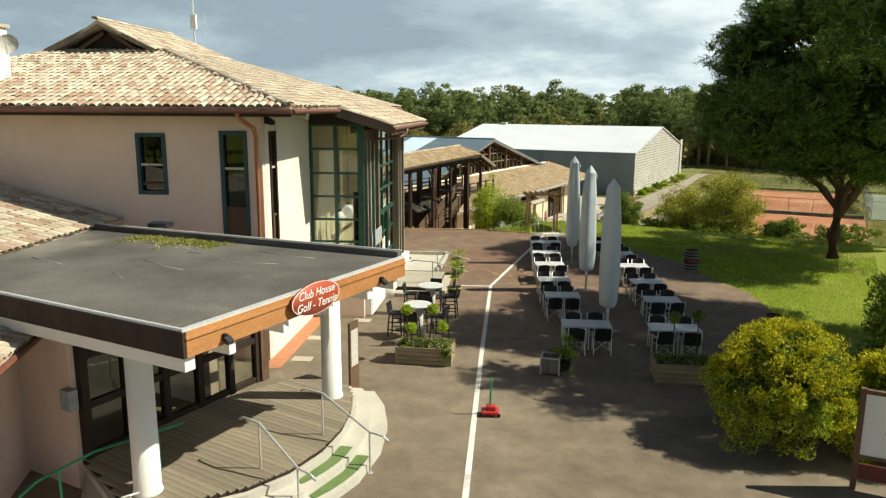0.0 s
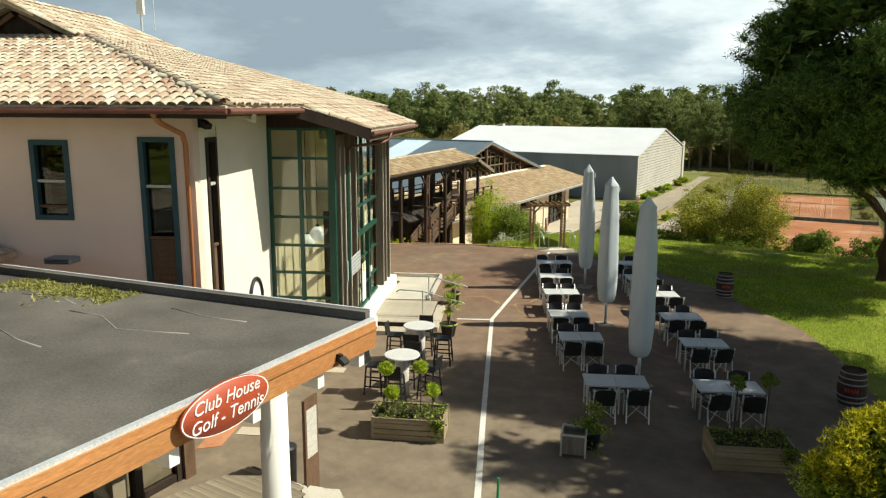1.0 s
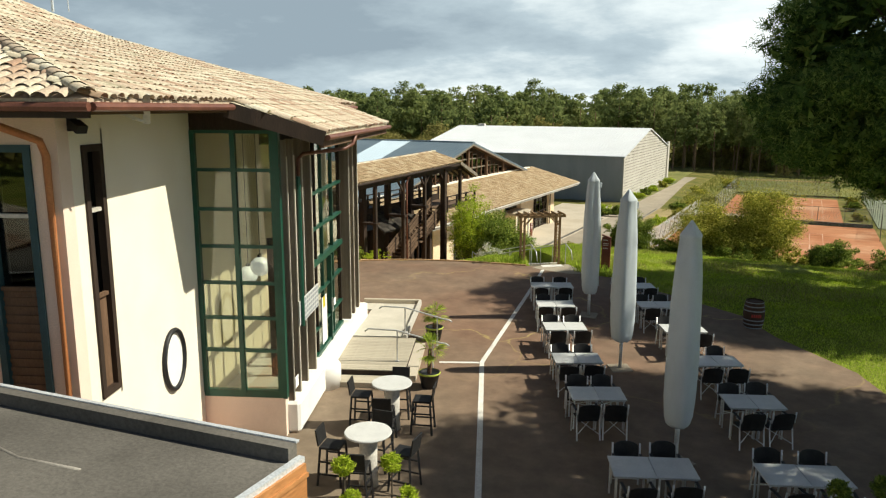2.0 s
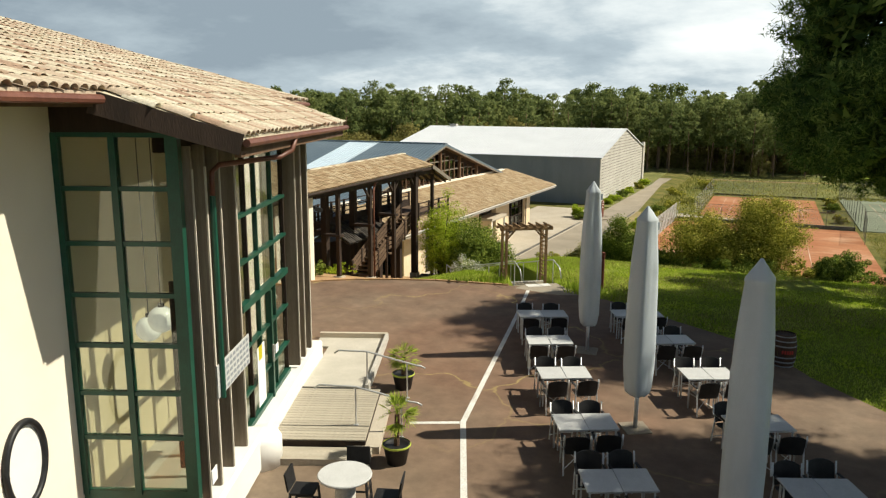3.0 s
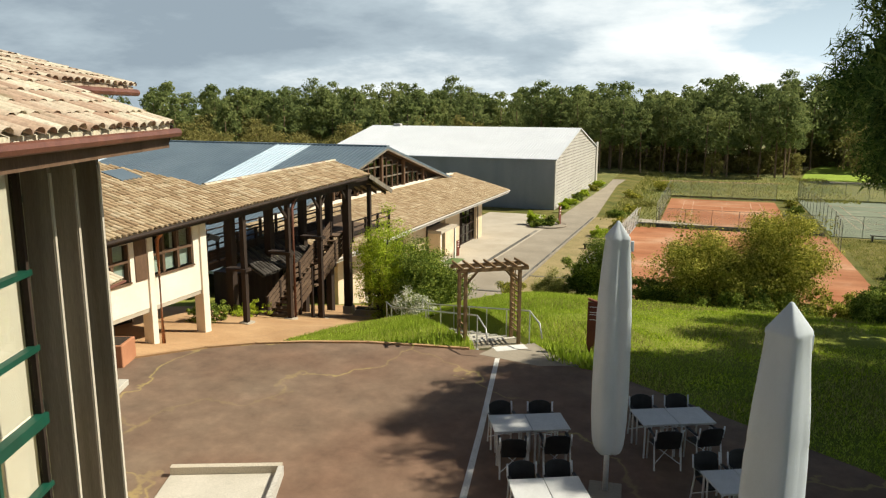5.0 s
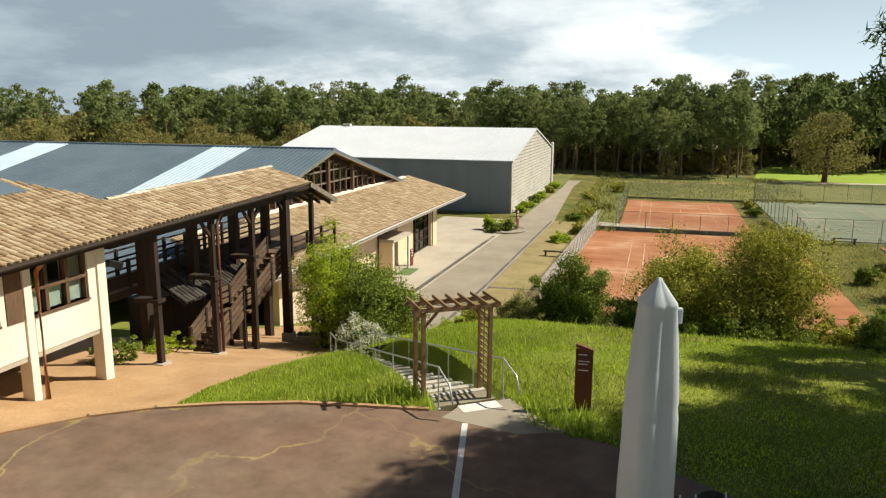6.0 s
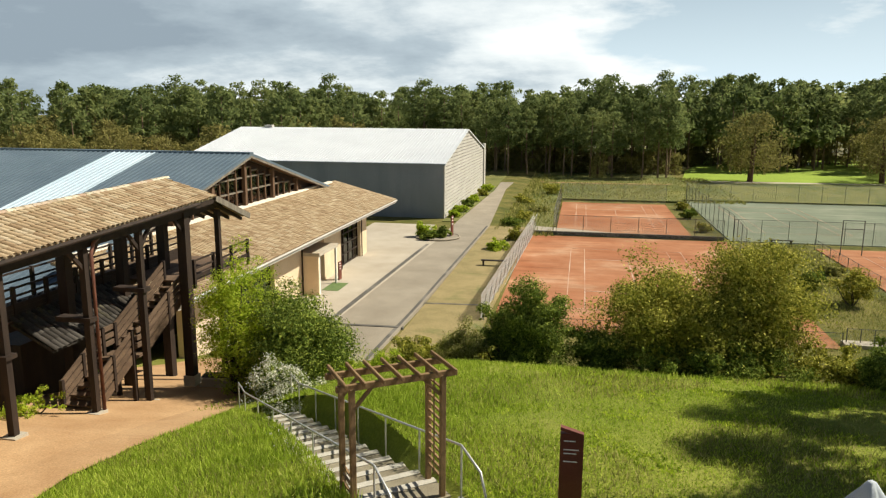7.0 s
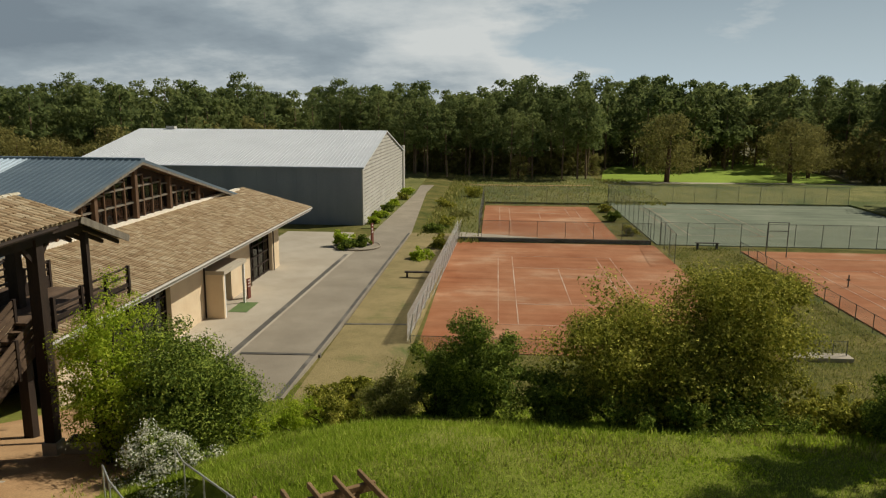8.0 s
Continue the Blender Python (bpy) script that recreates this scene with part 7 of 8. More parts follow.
def leaves(centres, size, rs, aspect=0.45, up=0.3, jitter=0.35, facing=None, loose=0.7, pointed=False):
    """Small bent leaves, two triangles each, at the given points; facing turns them outwards."""
    n = len(centres)
    if facing is None:
        d = rand_dirs(n, rs)
        d[:, 2] = np.abs(d[:, 2]) * (0.5 + up)
        d /= np.linalg.norm(d, axis=1, keepdims=True)
        s = np.cross(d, rand_dirs(n, rs))
    else:
        nn = facing + loose * rand_dirs(n, rs) + np.array([0, 0, 0.25])
        nn /= np.linalg.norm(nn, axis=1, keepdims=True)
        d = np.cross(nn, rand_dirs(n, rs))
        d /= np.linalg.norm(d, axis=1, keepdims=True) + 1e-9
        s = np.cross(nn, d)
    s /= np.linalg.norm(s, axis=1, keepdims=True) + 1e-9
    L = size * (1 + jitter * rs.uniform(-1, 1, (n, 1)))
    a, b = centres, centres + d * L
    mid = centres + d * L * 0.5
    w = s * L * aspect * 0.5
    if pointed:
        return np.stack([a - w, a + w, b], 1).reshape(-1, 3), np.arange(n * 3).reshape(-1, 3)
    V = np.stack([a, mid + w, b, mid - w], 1).reshape(-1, 3)
    k = np.arange(n)[:, None] * 4
    F = np.concatenate([k + np.array([[0, 1, 2, 3]])])
    return V, F


def clump_points(centres, radii, per, rs, shell=0.55, dirs=None):
    """Points in and on little clouds; their outward directions go into dirs."""
    out = []
    for c, r in zip(centres, radii):
        d = rand_dirs(per, rs)
        k = shell + (1 - shell) * rs.uniform(0, 1, (per, 1))
        out.append(c + d * k * r * np.array([1, 1, 0.75]))
        if dirs is not None:
            dirs.append(d)
    return np.concatenate(out)


def leaf_part(name, pts, size, mat, parent, rs, aspect=0.45, up=0.3, dirs=None):
    V, F = leaves(pts, size, rs, aspect, up, 0.35, np.concatenate(dirs) if dirs else None, 0.8, name != "inner_foliage")
    ob = new(name, raw_mesh(name, V, F, M[mat]))
    ob.parent = parent
    return ob


def branchy(parent, base, tips, r0, mat, rs, bend=0.4, name="limb"):
    for tip in tips:
        tip = Vector(tip)
        b = Vector(base)
        mids = [b.lerp(tip, k) + Vector(rs.uniform(-bend, bend, 3)) * (1 if 0 < k < 1 else 0) * 0.5 for k in (0, 0.35, 0.7, 1)]
        part(name, tube(B(), mids, r0, 6, r0 * 0.25), M[mat], parent)


def shrub(x, y, z, h, w, mat, label, seed, clumps=60, per=70, leaf=0.10, stems=7, name="shrub", lobes=6, aspect=0.5, inner="bush"):
    """A shrub of several lobes: each lobe a cloud of small leafy clumps over a darker core."""
    rs = np.random.RandomState(seed)
    t = thing(name, pose(x, y, z), label, "shrub", "shrubs on the slope")
    la = rs.uniform(0, 2 * math.pi, lobes) + np.arange(lobes) * 2.4
    lr = rs.uniform(0.15, 0.62, lobes)
    lc = np.stack([np.cos(la) * lr * w / 2, np.sin(la) * lr * w / 2, h * (0.40 + 0.22 * rs.uniform(-1, 1, lobes) + 0.16 * (0.4 - lr))], 1)
    size = rs.uniform(0.24, 0.36, lobes) * w
    which = rs.randint(0, lobes, clumps)
    d = rand_dirs(clumps, rs)
    k = rs.uniform(0.35, 1.0, (clumps, 1)) ** 0.5
    c = lc[which] + d * k * np.stack([size, size, np.full(lobes, h * 0.36)], 1)[which]
    c[:, 2] = np.clip(c[:, 2], h * 0.06, h * 0.98)
    r = rs.uniform(0.09, 0.18, clumps) * min(w, h * 1.2)
    dirs = []
    pts = clump_points(c, r, int(per * 1.9), rs, 0.45, dirs)
    leaf_part("foliage", pts, leaf * 0.80, mat, t, rs, aspect * 1.15, dirs=dirs)
    mid = np.array([0, 0, h * 0.42])
    ci = mid + (c - mid) * 0.72
    leaf_part("inner_foliage", clump_points(ci, r, max(8, per // 6), rs, 0.1), leaf * 1.6, mat if mat != "blossom" else inner, t, rs, 0.6)
    tips = c[rs.choice(clumps, stems, False)]
    branchy(t, (0, 0, -0.2), tips, 0.03 + 0.009 * h, "bark_grey", rs, 0.3, "stem")
    return t


def lz(x, y):
    l = LO.inverted() @ Vector((x, y, 0))
    return float(ground_z(l.x, l.y))


# shrubs on the bank
shrub(-27.0, 53.3, -4.3, 4.9, 5.4, "bush", "large leafy green shrub beside the garden steps", 11, 260, 140, 0.12, 9, lobes=9)
shrub(-28.5, 52.2, -4.0, 6.3, 3.4, "bush_lime", "lime-green airy shrub beside the walkway", 12, 150, 70, 0.10, 8)
shrub(-25.0, 49.8, -3.4, 1.75, 3.1, "bush", "low green shrub under blossom", 13, 170, 80, 0.075, lobes=8)
shrub(-24.95, 49.6, -3.35, 1.9, 3.1, "blossom", "white blossom over a low shrub", 13, 170, 34, 0.075, lobes=8)
shrub(-17.0, 53.4, lz(-17.0, 53.4) - 0.1, 3.9, 3.0, "bush", "upright dark green shrub on the bank", 15, 170, 110, 0.10, 8)
shrub(-18.3, 53.6, lz(-18.3, 53.6) - 0.1, 3.1, 1.8, "bush", "slim shoots beside the upright shrub", 28, 70, 80, 0.09)
shrub(-19.9, 53.3, lz(-19.9, 53.3), 2.0, 2.6, "straw", "dry pale shrub on the bank", 16, 80, 80, 0.08)
shrub(-15.0, 53.2, lz(-15.0, 53.2), 2.0, 2.6, "bush", "dense dark shrub on the bank", 19, 80, 100, 0.10)
shrub(-12.7, 53.4, lz(-12.7, 53.4) - 0.1, 4.9, 5.4, "bush_olive", "broad olive-green shrub with reddish shoots", 17, 270, 130, 0.11, 12, lobes=9)
shrub(-9.5, 54.0, lz(-9.5, 54.0) - 0.1, 5.7, 5.0, "bush_olive", "broad olive-green shrub with bare stems", 18, 240, 120, 0.11, 16, lobes=8)
shrub(-11.2, 53.0, lz(-11.2, 53.0), 2.2, 6.0, "bush", "dark low growth under the olive bushes", 29, 130, 100, 0.10)
shrub(-7.2, 52.6, lz(-7.2, 52.6), 1.5, 3.0, "bush_olive", "low shrub beside the olive bush", 27, 70, 80, 0.10)
shrub(-5.4, 51.6, lz(-5.4, 51.6), 1.7, 3.6, "bush", "low dark shrub at the lawn's edge", 20, 90, 90, 0.1)
shrub(-2.6, 51.8, lz(-2.6, 51.8), 1.7, 3.8, "bush", "low dark shrub at the lawn's edge", 21, 90, 90, 0.1)
shrub(-21.6, 53.0, lz(-21.6, 53.0), 1.3, 2.6, "bush_olive", "low scrub on the bank", 22, 60, 70, 0.08)
shrub(-23.2, 55.4, lz(-23.2, 55.4), 1.3, 2.4, "bush_lime", "low scrub on the bank", 30, 50, 70, 0.08)
shrub(-20.6, 55.6, lz(-20.6, 55.6), 1.2, 2.6, "straw", "dry scrub on the bank", 25, 50, 70, 0.08)
shrub(-24.6, 53.4, lz(-24.6, 53.4), 1.0, 2.2, "bush_lime", "low green scrub above the drive", 26, 50, 60, 0.08)
shrub(-31.2, 42.8, lz(-31.2, 42.8) - 0.1, 0.9, 2.6, "bush", "low green shrub below the walkway", 23, 50, 50, 0.08)
shrub(-31.8, 45.4, lz(-31.8, 45.4) - 0.1, 0.9, 2.4, "bush_lime", "low green plants below the walkway", 24, 40, 50, 0.07)
for i, (p, q, h, w, mt) in enumerate(((-27.6, 105.4, 2.0, 2.3, "bush_lime"), (-25.6, 105.0, 1.6, 2.2, "bush"), (-19.5, 100, 1.6, 2.4, "bush_lime"), (-18.2, 106, 2.2, 2.4, "bush_olive"), (-19.2, 116, 1.6, 3.0, "bush"),
                                       (9.0, 87, 3.0, 3.6, "bush_olive"), (7.0, 92, 1.6, 3.0, "bush"), (-18.8, 66.5, 1.3, 2.6, "bush_olive"), (-23.0, 61.0, 1.6, 2.4, "bush"), (-16.0, 63.0, 1.6, 2.8, "bush_olive"), (-16, 154, 2.4, 4, "bush_olive"), (-27.4, 121, 1.3, 2.0, "bush_lime"), (-27.3, 126, 1.1, 2.0, "bush_lime"), (-27.2, 132, 1.3, 2.2, "bush"), (-27.1, 138, 1.1, 2.2, "bush_lime"), (-27.0, 145, 1.2, 2.2, "bush_olive"), (-26.9, 152, 1.4, 2.4, "bush_lime"),
                                       (-27.0, 103.9, 1.3, 2.2, "bush"), (-18.6, 122, 1.6, 3.2, "bush_olive"), (-17.0, 131, 1.4, 3.4, "straw"), (-20.0, 139, 1.6, 3.4, "bush_olive"), (3.4, 120, 1.2, 2.2, "bush_olive"), (3.2, 131, 1.4, 2.4, "bush"), (3.4, 140, 1.2, 2.4, "bush_olive"), (11.0, 98, 1.3, 3.0, "straw"))):
    v = lo(p, q, max(float(ground_z(p, q)), -7.4) - 0.05)
    shrub(v.x, v.y, v.z, h, w, mt, "shrub by the lower drive and courts", 40 + i, 44, 36, 0.20, 5)


# golden hedge by the road
def hedge(x, y, h, w, seed):
    rs = np.random.RandomState(seed)
    t = thing("golden_conifer", pose(x, y, 0), "dense golden-yellow clipped conifer bush", "shrub")
    n = 520
    d = rand_dirs(n, rs)
    d[:, 2] = np.abs(d[:, 2])
    c = d * np.array([w * 0.5, w * 0.5, h * 0.64]) * rs.uniform(0.80, 1.0, (n, 1)) + np.array([0, 0, h * 0.30])
    c[:, 2] = np.where(rs.uniform(size=n) < 0.35, rs.uniform(0.1, h * 0.5, n), c[:, 2])
    green = (c[:, 2] < h * 0.55) & (rs.uniform(size=n) < 0.7)
    leaf_part("foliage", clump_points(c[~green], rs.uniform(0.14, 0.26, (~green).sum()), 95, rs), 0.078, "yellow_hedge", t, rs, 0.35, 0.9)
    leaf_part("green_foliage", clump_points(c[green], rs.uniform(0.14, 0.24, green.sum()), 80, rs), 0.078, "bush_lime", t, rs, 0.35, 0.9)
    ci = d * np.array([w * 0.36, w * 0.36, h * 0.5]) + np.array([0, 0, h * 0.3])
    leaf_part("inner_foliage", clump_points(ci, np.full(n, 0.3), 22, rs), 0.16, "bush", t, rs)
    part("trunk", tube(B(), [(0, 0, 0), (0.05, 0, h * 0.6)], 0.09, 7, 0.03), M["bark_grey"], t)
    return t


hedge(-0.95, 17.0, 2.9, 3.4, 3)
hedge(1.3, 17.6, 2.5, 2.6, 4)
cy_rs = np.random.RandomState(31)
cyp = thing("cypress", pose(0.75, 19.5, 0), "slim green conifer behind the golden bush", "tree")
cpts = np.stack([cy_rs.normal(0, 0.16, 160), cy_rs.normal(0, 0.16, 160), cy_rs.uniform(0.3, 3.4, 160)], 1)
leaf_part("foliage", clump_points(cpts, np.full(160, 0.22), 40, cy_rs), 0.11, "bush", cyp, cy_rs, 0.35, 0.9)
part("trunk", tube(B(), [(0, 0, 0), (0, 0, 3.0)], 0.06, 6, 0.02), M["bark_grey"], cyp)
brd = thing("course_board", pose(1.5, 15.45, 0, 0, 0, 6), "white notice board with a green map in a dark wooden frame", "sign")
part("panel", bx(-0.9, 0.9, -0.03, 0.03, 0.75, 2.0), M["white_paint"], brd)
for x in (-0.93, 0.93):
    part("post", bx(x - 0.05, x + 0.05, -0.06, 0.06, 0, 2.1), M["brown_wood"], brd)
part("frame_rail", bx(-0.93, 0.93, -0.05, 0.05, 2.0, 2.08), M["brown_wood"], brd)
part("frame_rail", bx(-0.93, 0.93, -0.05, 0.05, 0.68, 0.75), M["brown_wood"], brd)
part("lower_panel", bx(-0.9, 0.9, -0.03, 0.03, 0.25, 0.55), M["rust_sign"], brd)
part("map_shape", prism(B(), [(-0.5, 0), (-0.1, -0.2), (0.4, -0.1), (0.55, 0.3), (0.1, 0.5), (-0.4, 0.35)], 0, 0.006), M["green_paint"], brd).matrix_basis = pose(0, -0.032, 1.25, 90, 0, 0)


# ---- the large pines ----
def big_pine(x, y, seed, cz, rx, rz, lobes, label, low0, low1, fork=True, fine=1.0, squeeze=1.0, ox=0.0, dip=1.0):
    """An umbrella pine: a lobed crown of needle tufts whose underside rises from low0 at the trunk to low1 at the rim."""
    rs = np.random.RandomState(seed)
    t = thing("stone_pine", pose(x, y, -0.05), label, "tree", "large pines on the lawn")
    part("trunk", tube(B(), [(0, 0, -0.2), (-0.08, 0.05, 1.2), (0.06, 0.0, 2.6), (-0.1, 0.1, 4.2), (0.2, 0.0, 7.0), (0.1, 0.2, cz + 2)], 0.40, 12, 0.12), M["bark"], t, "rough brown bark", True)
    if fork:
        part("limb", tube(B(), [(0.0, 0, 2.2), (0.7, -0.3, 3.4), (1.5, -0.5, 5.2), (2.4, -0.6, 7.5)], 0.26, 9, 0.10), M["bark"], t, "", True)
    d = rand_dirs(lobes, rs)
    k = np.where(rs.uniform(size=lobes) < 0.8, rs.uniform(0.74, 0.92, lobes), rs.uniform(0.3, 0.7, lobes))[:, None]
    lc = d * k * np.array([rx, rx * squeeze, rz]) + np.array([ox, 0, 0])
    lc[:, 2] = np.where(lc[:, 2] < 0, lc[:, 2] * dip, lc[:, 2])
    lr = rs.uniform(0.95, 1.7, lobes) * rx / 7.0
    per_lobe = 12
    sub = rand_dirs(lobes * per_lobe, rs) + 0.55 * np.repeat(d, per_lobe, axis=0)
    sub /= np.linalg.norm(sub, axis=1, keepdims=True)
    c = np.repeat(lc, per_lobe, axis=0) + sub * np.repeat(lr, per_lobe)[:, None] * rs.uniform(0.55, 1.0, (lobes * per_lobe, 1)) * np.array([1, 1, 0.8])
    c += np.array([0, 0, cz])
    rad = np.hypot(c[:, 0], c[:, 1]) / rx
    floor_ = low0 + (low1 - low0) * np.clip(rad, 0, 1) ** 1.3
    low = c[:, 2] < floor_
    c[low, 2] = floor_[low] + rs.uniform(0, 0.9, low.sum())
    r = rs.uniform(0.34, 0.62, len(c)) * rx / 7.0
    dirs = []
    pts = clump_points(c, r, int(80 * fine), rs, 0.3, dirs)
    leaf_part("crown", pts, 0.21 / math.sqrt(fine), "pine", t, rs, 0.19, 0.5, dirs)
    mid = np.array([0, 0, cz])
    ci = mid + (c - mid) * 0.86
    leaf_part("inner_crown", clump_points(ci, r * 1.4, int(14 * fine), rs, 0.1), 0.52, "pine", t, rs, 0.5, 0.2)
    tips = mid + (c[rs.choice(len(c), 20, False)] - mid) * np.array([0.75, 0.75, 0.85])
    for tip in tips:
        bz = max(2.4, tip[2] - 3.0 - rs.uniform(0, 1.5))
        branchy(t, (0.05, 0.0, bz), [tip], 0.12, "bark", rs, 0.9)
    return t


big_pine(-2.05, 40.7, 8, 7.4, 6.5, 7.4, 240, "large dark umbrella pine with a forked trunk on the lawn", 3.2, 4.8, True, 0.9, 0.82, -0.4, 0.45)
big_pine(4.2, 28.2, 9, 11.2, 6.7, 4.2, 125, "tall dark pine shading the terrace tables", 6.6, 8.0, False, 0.6)
big_pine(2.3, 50.2, 10, 10.0, 5.6, 4.6, 46, "dark pine beyond the lawn", 5.0, 6.5, False, 0.7)


# ---- woods ----
def tree_arrays(rs, h, w, per, clumps, leaf, crown0, layered=False):
    c = np.zeros((clumps, 3))
    lob = rs.uniform(0.1, 0.35), rs.uniform(0, 6), rs.uniform(0, 6)
    for i in range(clumps):
        z = rs.uniform(crown0, 1.0)
        prof = math.sin(math.pi * min(1, (z - crown0) / (1 - crown0) * 0.8 + 0.16)) ** 0.7
        z = crown0 + (1 - crown0) * (round((z - crown0) / (1 - crown0) * 6) + rs.uniform(-0.28, 0.28)) / 6 if layered else z
        a, k = rs.uniform(0, 2 * math.pi), rs.uniform(0.35, 1.0) ** 0.6
        prof *= 1 + lob[0] * math.sin(a * 2 + lob[1]) + 0.35 * math.sin(z * 19 + lob[2] + a)
        c[i] = (k * prof * w / 2 * math.cos(a), k * prof * w / 2 * math.sin(a), z * h)
    dirs = []
    pts = clump_points(c, rs.uniform(0.09, 0.19, clumps) * w, per, rs, 0.5, dirs)
    out = c - np.array([0, 0, h * (0.5 + crown0 / 2)])
    out /= np.linalg.norm(out, axis=1, keepdims=True)
    return leaves(pts, leaf, rs, 0.7, 0.2, 0.35, np.concatenate(dirs) + 0.3 * np.repeat(out, per, axis=0), 0.85, True)


def trunk_arrays(h, r, rs):
    n = 6
    lx, ly = rs.uniform(-0.5, 0.5, 2)
    V = []
    for z, rr, k in ((-0.5, r, 0), (h * 0.5, r * 0.75, 0.6), (h * 0.92, r * 0.25, 1)):
        for i in range(n):
            V.append((rr * math.cos(2 * math.pi * i / n) + lx * k, rr * math.sin(2 * math.pi * i / n) + ly * k, z))
    F = [(a * n + i, a * n + (i + 1) % n, (a + 1) * n + (i + 1) % n, (a + 1) * n + i) for a in range(2) for i in range(n)]
    return np.array(V), np.array(F)


wrs = np.random.RandomState(77)
KINDS = []


def kind(n, h0, h1, w0, w1, per, clumps, leaf, crown0, mat):
    for i in range(n):
        h = wrs.uniform(h0, h1)
        KINDS.append((tree_arrays(wrs, h, wrs.uniform(w0, w1), per, clumps, leaf, crown0, mat == "far_pine"), trunk_arrays(h, 0.24, wrs), mat))


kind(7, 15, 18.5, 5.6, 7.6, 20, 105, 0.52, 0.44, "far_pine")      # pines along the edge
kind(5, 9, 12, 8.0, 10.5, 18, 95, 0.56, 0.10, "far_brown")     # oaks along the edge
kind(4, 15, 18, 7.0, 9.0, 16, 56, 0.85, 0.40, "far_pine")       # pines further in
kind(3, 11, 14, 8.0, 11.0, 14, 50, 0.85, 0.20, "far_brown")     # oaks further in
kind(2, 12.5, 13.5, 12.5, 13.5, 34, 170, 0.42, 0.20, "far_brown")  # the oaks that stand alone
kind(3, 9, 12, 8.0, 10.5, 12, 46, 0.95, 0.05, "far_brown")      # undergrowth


def wood(name, spots, label):
    """A stand of trees as one mesh of leaves and one of trunks."""
    acc = {}
    for x, y, z, s, k in spots:
        (LV, LF), (TVv, TFf), mt = KINDS[k]
        a = wrs.uniform(0, 2 * math.pi)
        R = np.array([[math.cos(a), math.sin(a), 0], [-math.sin(a), math.cos(a), 0], [0, 0, 1]]) * s
        for key, (V, F) in ((mt, (LV, LF)), ("bark_sunlit", (TVv, TFf))):
            vs, fs, n = acc.setdefault(key, ([], [], [0]))
            vs.append(V @ R + np.array((x, y, z)))
            fs.append(F + n[0])
            n[0] += len(V)
    t = thing(name, Matrix(), label, "woods", "", "stuff")
    for key, (vs, fs, n) in acc.items():
        ob = new("trunks" if key == "bark_sunlit" else "foliage", raw_mesh(name, np.concatenate(vs), np.concatenate(fs), M[key]))
        ob.parent = t
        ob["kind"] = "stuff"
    return t


def spots(n, p0, p1, q0, q1, smin, smax, kinds, z=-7.6):
    out = []
    for i in range(n):
        p, q = wrs.uniform(p0, p1), wrs.uniform(q0, q1)
        v = lo(p, q, z)
        out.append((v.x, v.y, v.z, wrs.uniform(smin, smax), int(wrs.choice(kinds))))
    return out


PN, OK, PF, OF, LONE, OS = list(range(7)), list(range(7, 12)), list(range(12, 16)), list(range(16, 19)), (19, 20), (21, 22, 23)
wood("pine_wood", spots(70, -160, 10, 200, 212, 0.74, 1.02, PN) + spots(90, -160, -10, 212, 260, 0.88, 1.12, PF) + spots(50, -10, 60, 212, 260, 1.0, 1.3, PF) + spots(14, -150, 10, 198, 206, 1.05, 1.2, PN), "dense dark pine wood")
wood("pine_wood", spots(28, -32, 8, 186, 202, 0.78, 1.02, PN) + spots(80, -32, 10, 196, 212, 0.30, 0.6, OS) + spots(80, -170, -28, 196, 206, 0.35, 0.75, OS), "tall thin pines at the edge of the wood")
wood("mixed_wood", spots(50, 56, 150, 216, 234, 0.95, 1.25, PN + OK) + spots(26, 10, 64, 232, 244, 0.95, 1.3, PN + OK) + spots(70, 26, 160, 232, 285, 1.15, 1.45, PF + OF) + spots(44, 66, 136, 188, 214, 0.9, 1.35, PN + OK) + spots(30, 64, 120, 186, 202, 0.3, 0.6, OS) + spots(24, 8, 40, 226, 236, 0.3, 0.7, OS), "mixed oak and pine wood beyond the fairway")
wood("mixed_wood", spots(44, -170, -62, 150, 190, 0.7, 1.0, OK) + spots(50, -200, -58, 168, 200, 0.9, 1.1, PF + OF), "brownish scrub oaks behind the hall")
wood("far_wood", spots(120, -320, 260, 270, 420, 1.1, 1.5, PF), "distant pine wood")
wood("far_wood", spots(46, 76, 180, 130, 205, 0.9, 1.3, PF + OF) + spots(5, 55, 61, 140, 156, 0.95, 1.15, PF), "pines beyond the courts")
for p, q, s, k in ((22.3, 186, 1.0, LONE[0]), (48, 189, 0.95, LONE[1]), (56, 200, 0.8, LONE[0]), (-8, 186, 0.5, 9)):
    (LV, LF), (TVv, TFf), mt = KINDS[k]
    v = lo(p, q, -7.5)
    t = thing("oak_tree", Matrix.Translation(v) @ Matrix.Diagonal((s, s, s, 1)), "rounded brownish-green oak beside the fairway", "tree", "oaks by the fairway")
    ob = new("crown", raw_mesh("crown", LV, LF, M[mt]))
    ob.parent = t
    ob = new("trunk", raw_mesh("trunk", TVv * np.array([2.4, 2.4, 0.8]), TFf, M["bark"]))
    ob.parent = t
flat("forest_floor", [(-330, 196), (-30, 199), (8, 204), (12, 212), (30, 292), (66, 292), (64, 205), (60, 186.5), (270, 186), (270, 440), (-330, 440)], -7.36, "litter", "shaded needle litter under the pines", "forest floor")
# unseen trees added behind the camera for the reflections
wood("roadside_wood", spots(30, -60, 80, -90, -50, 0.8, 1.1, PF + OF, -0.3), "unseen trees added for the reflections")


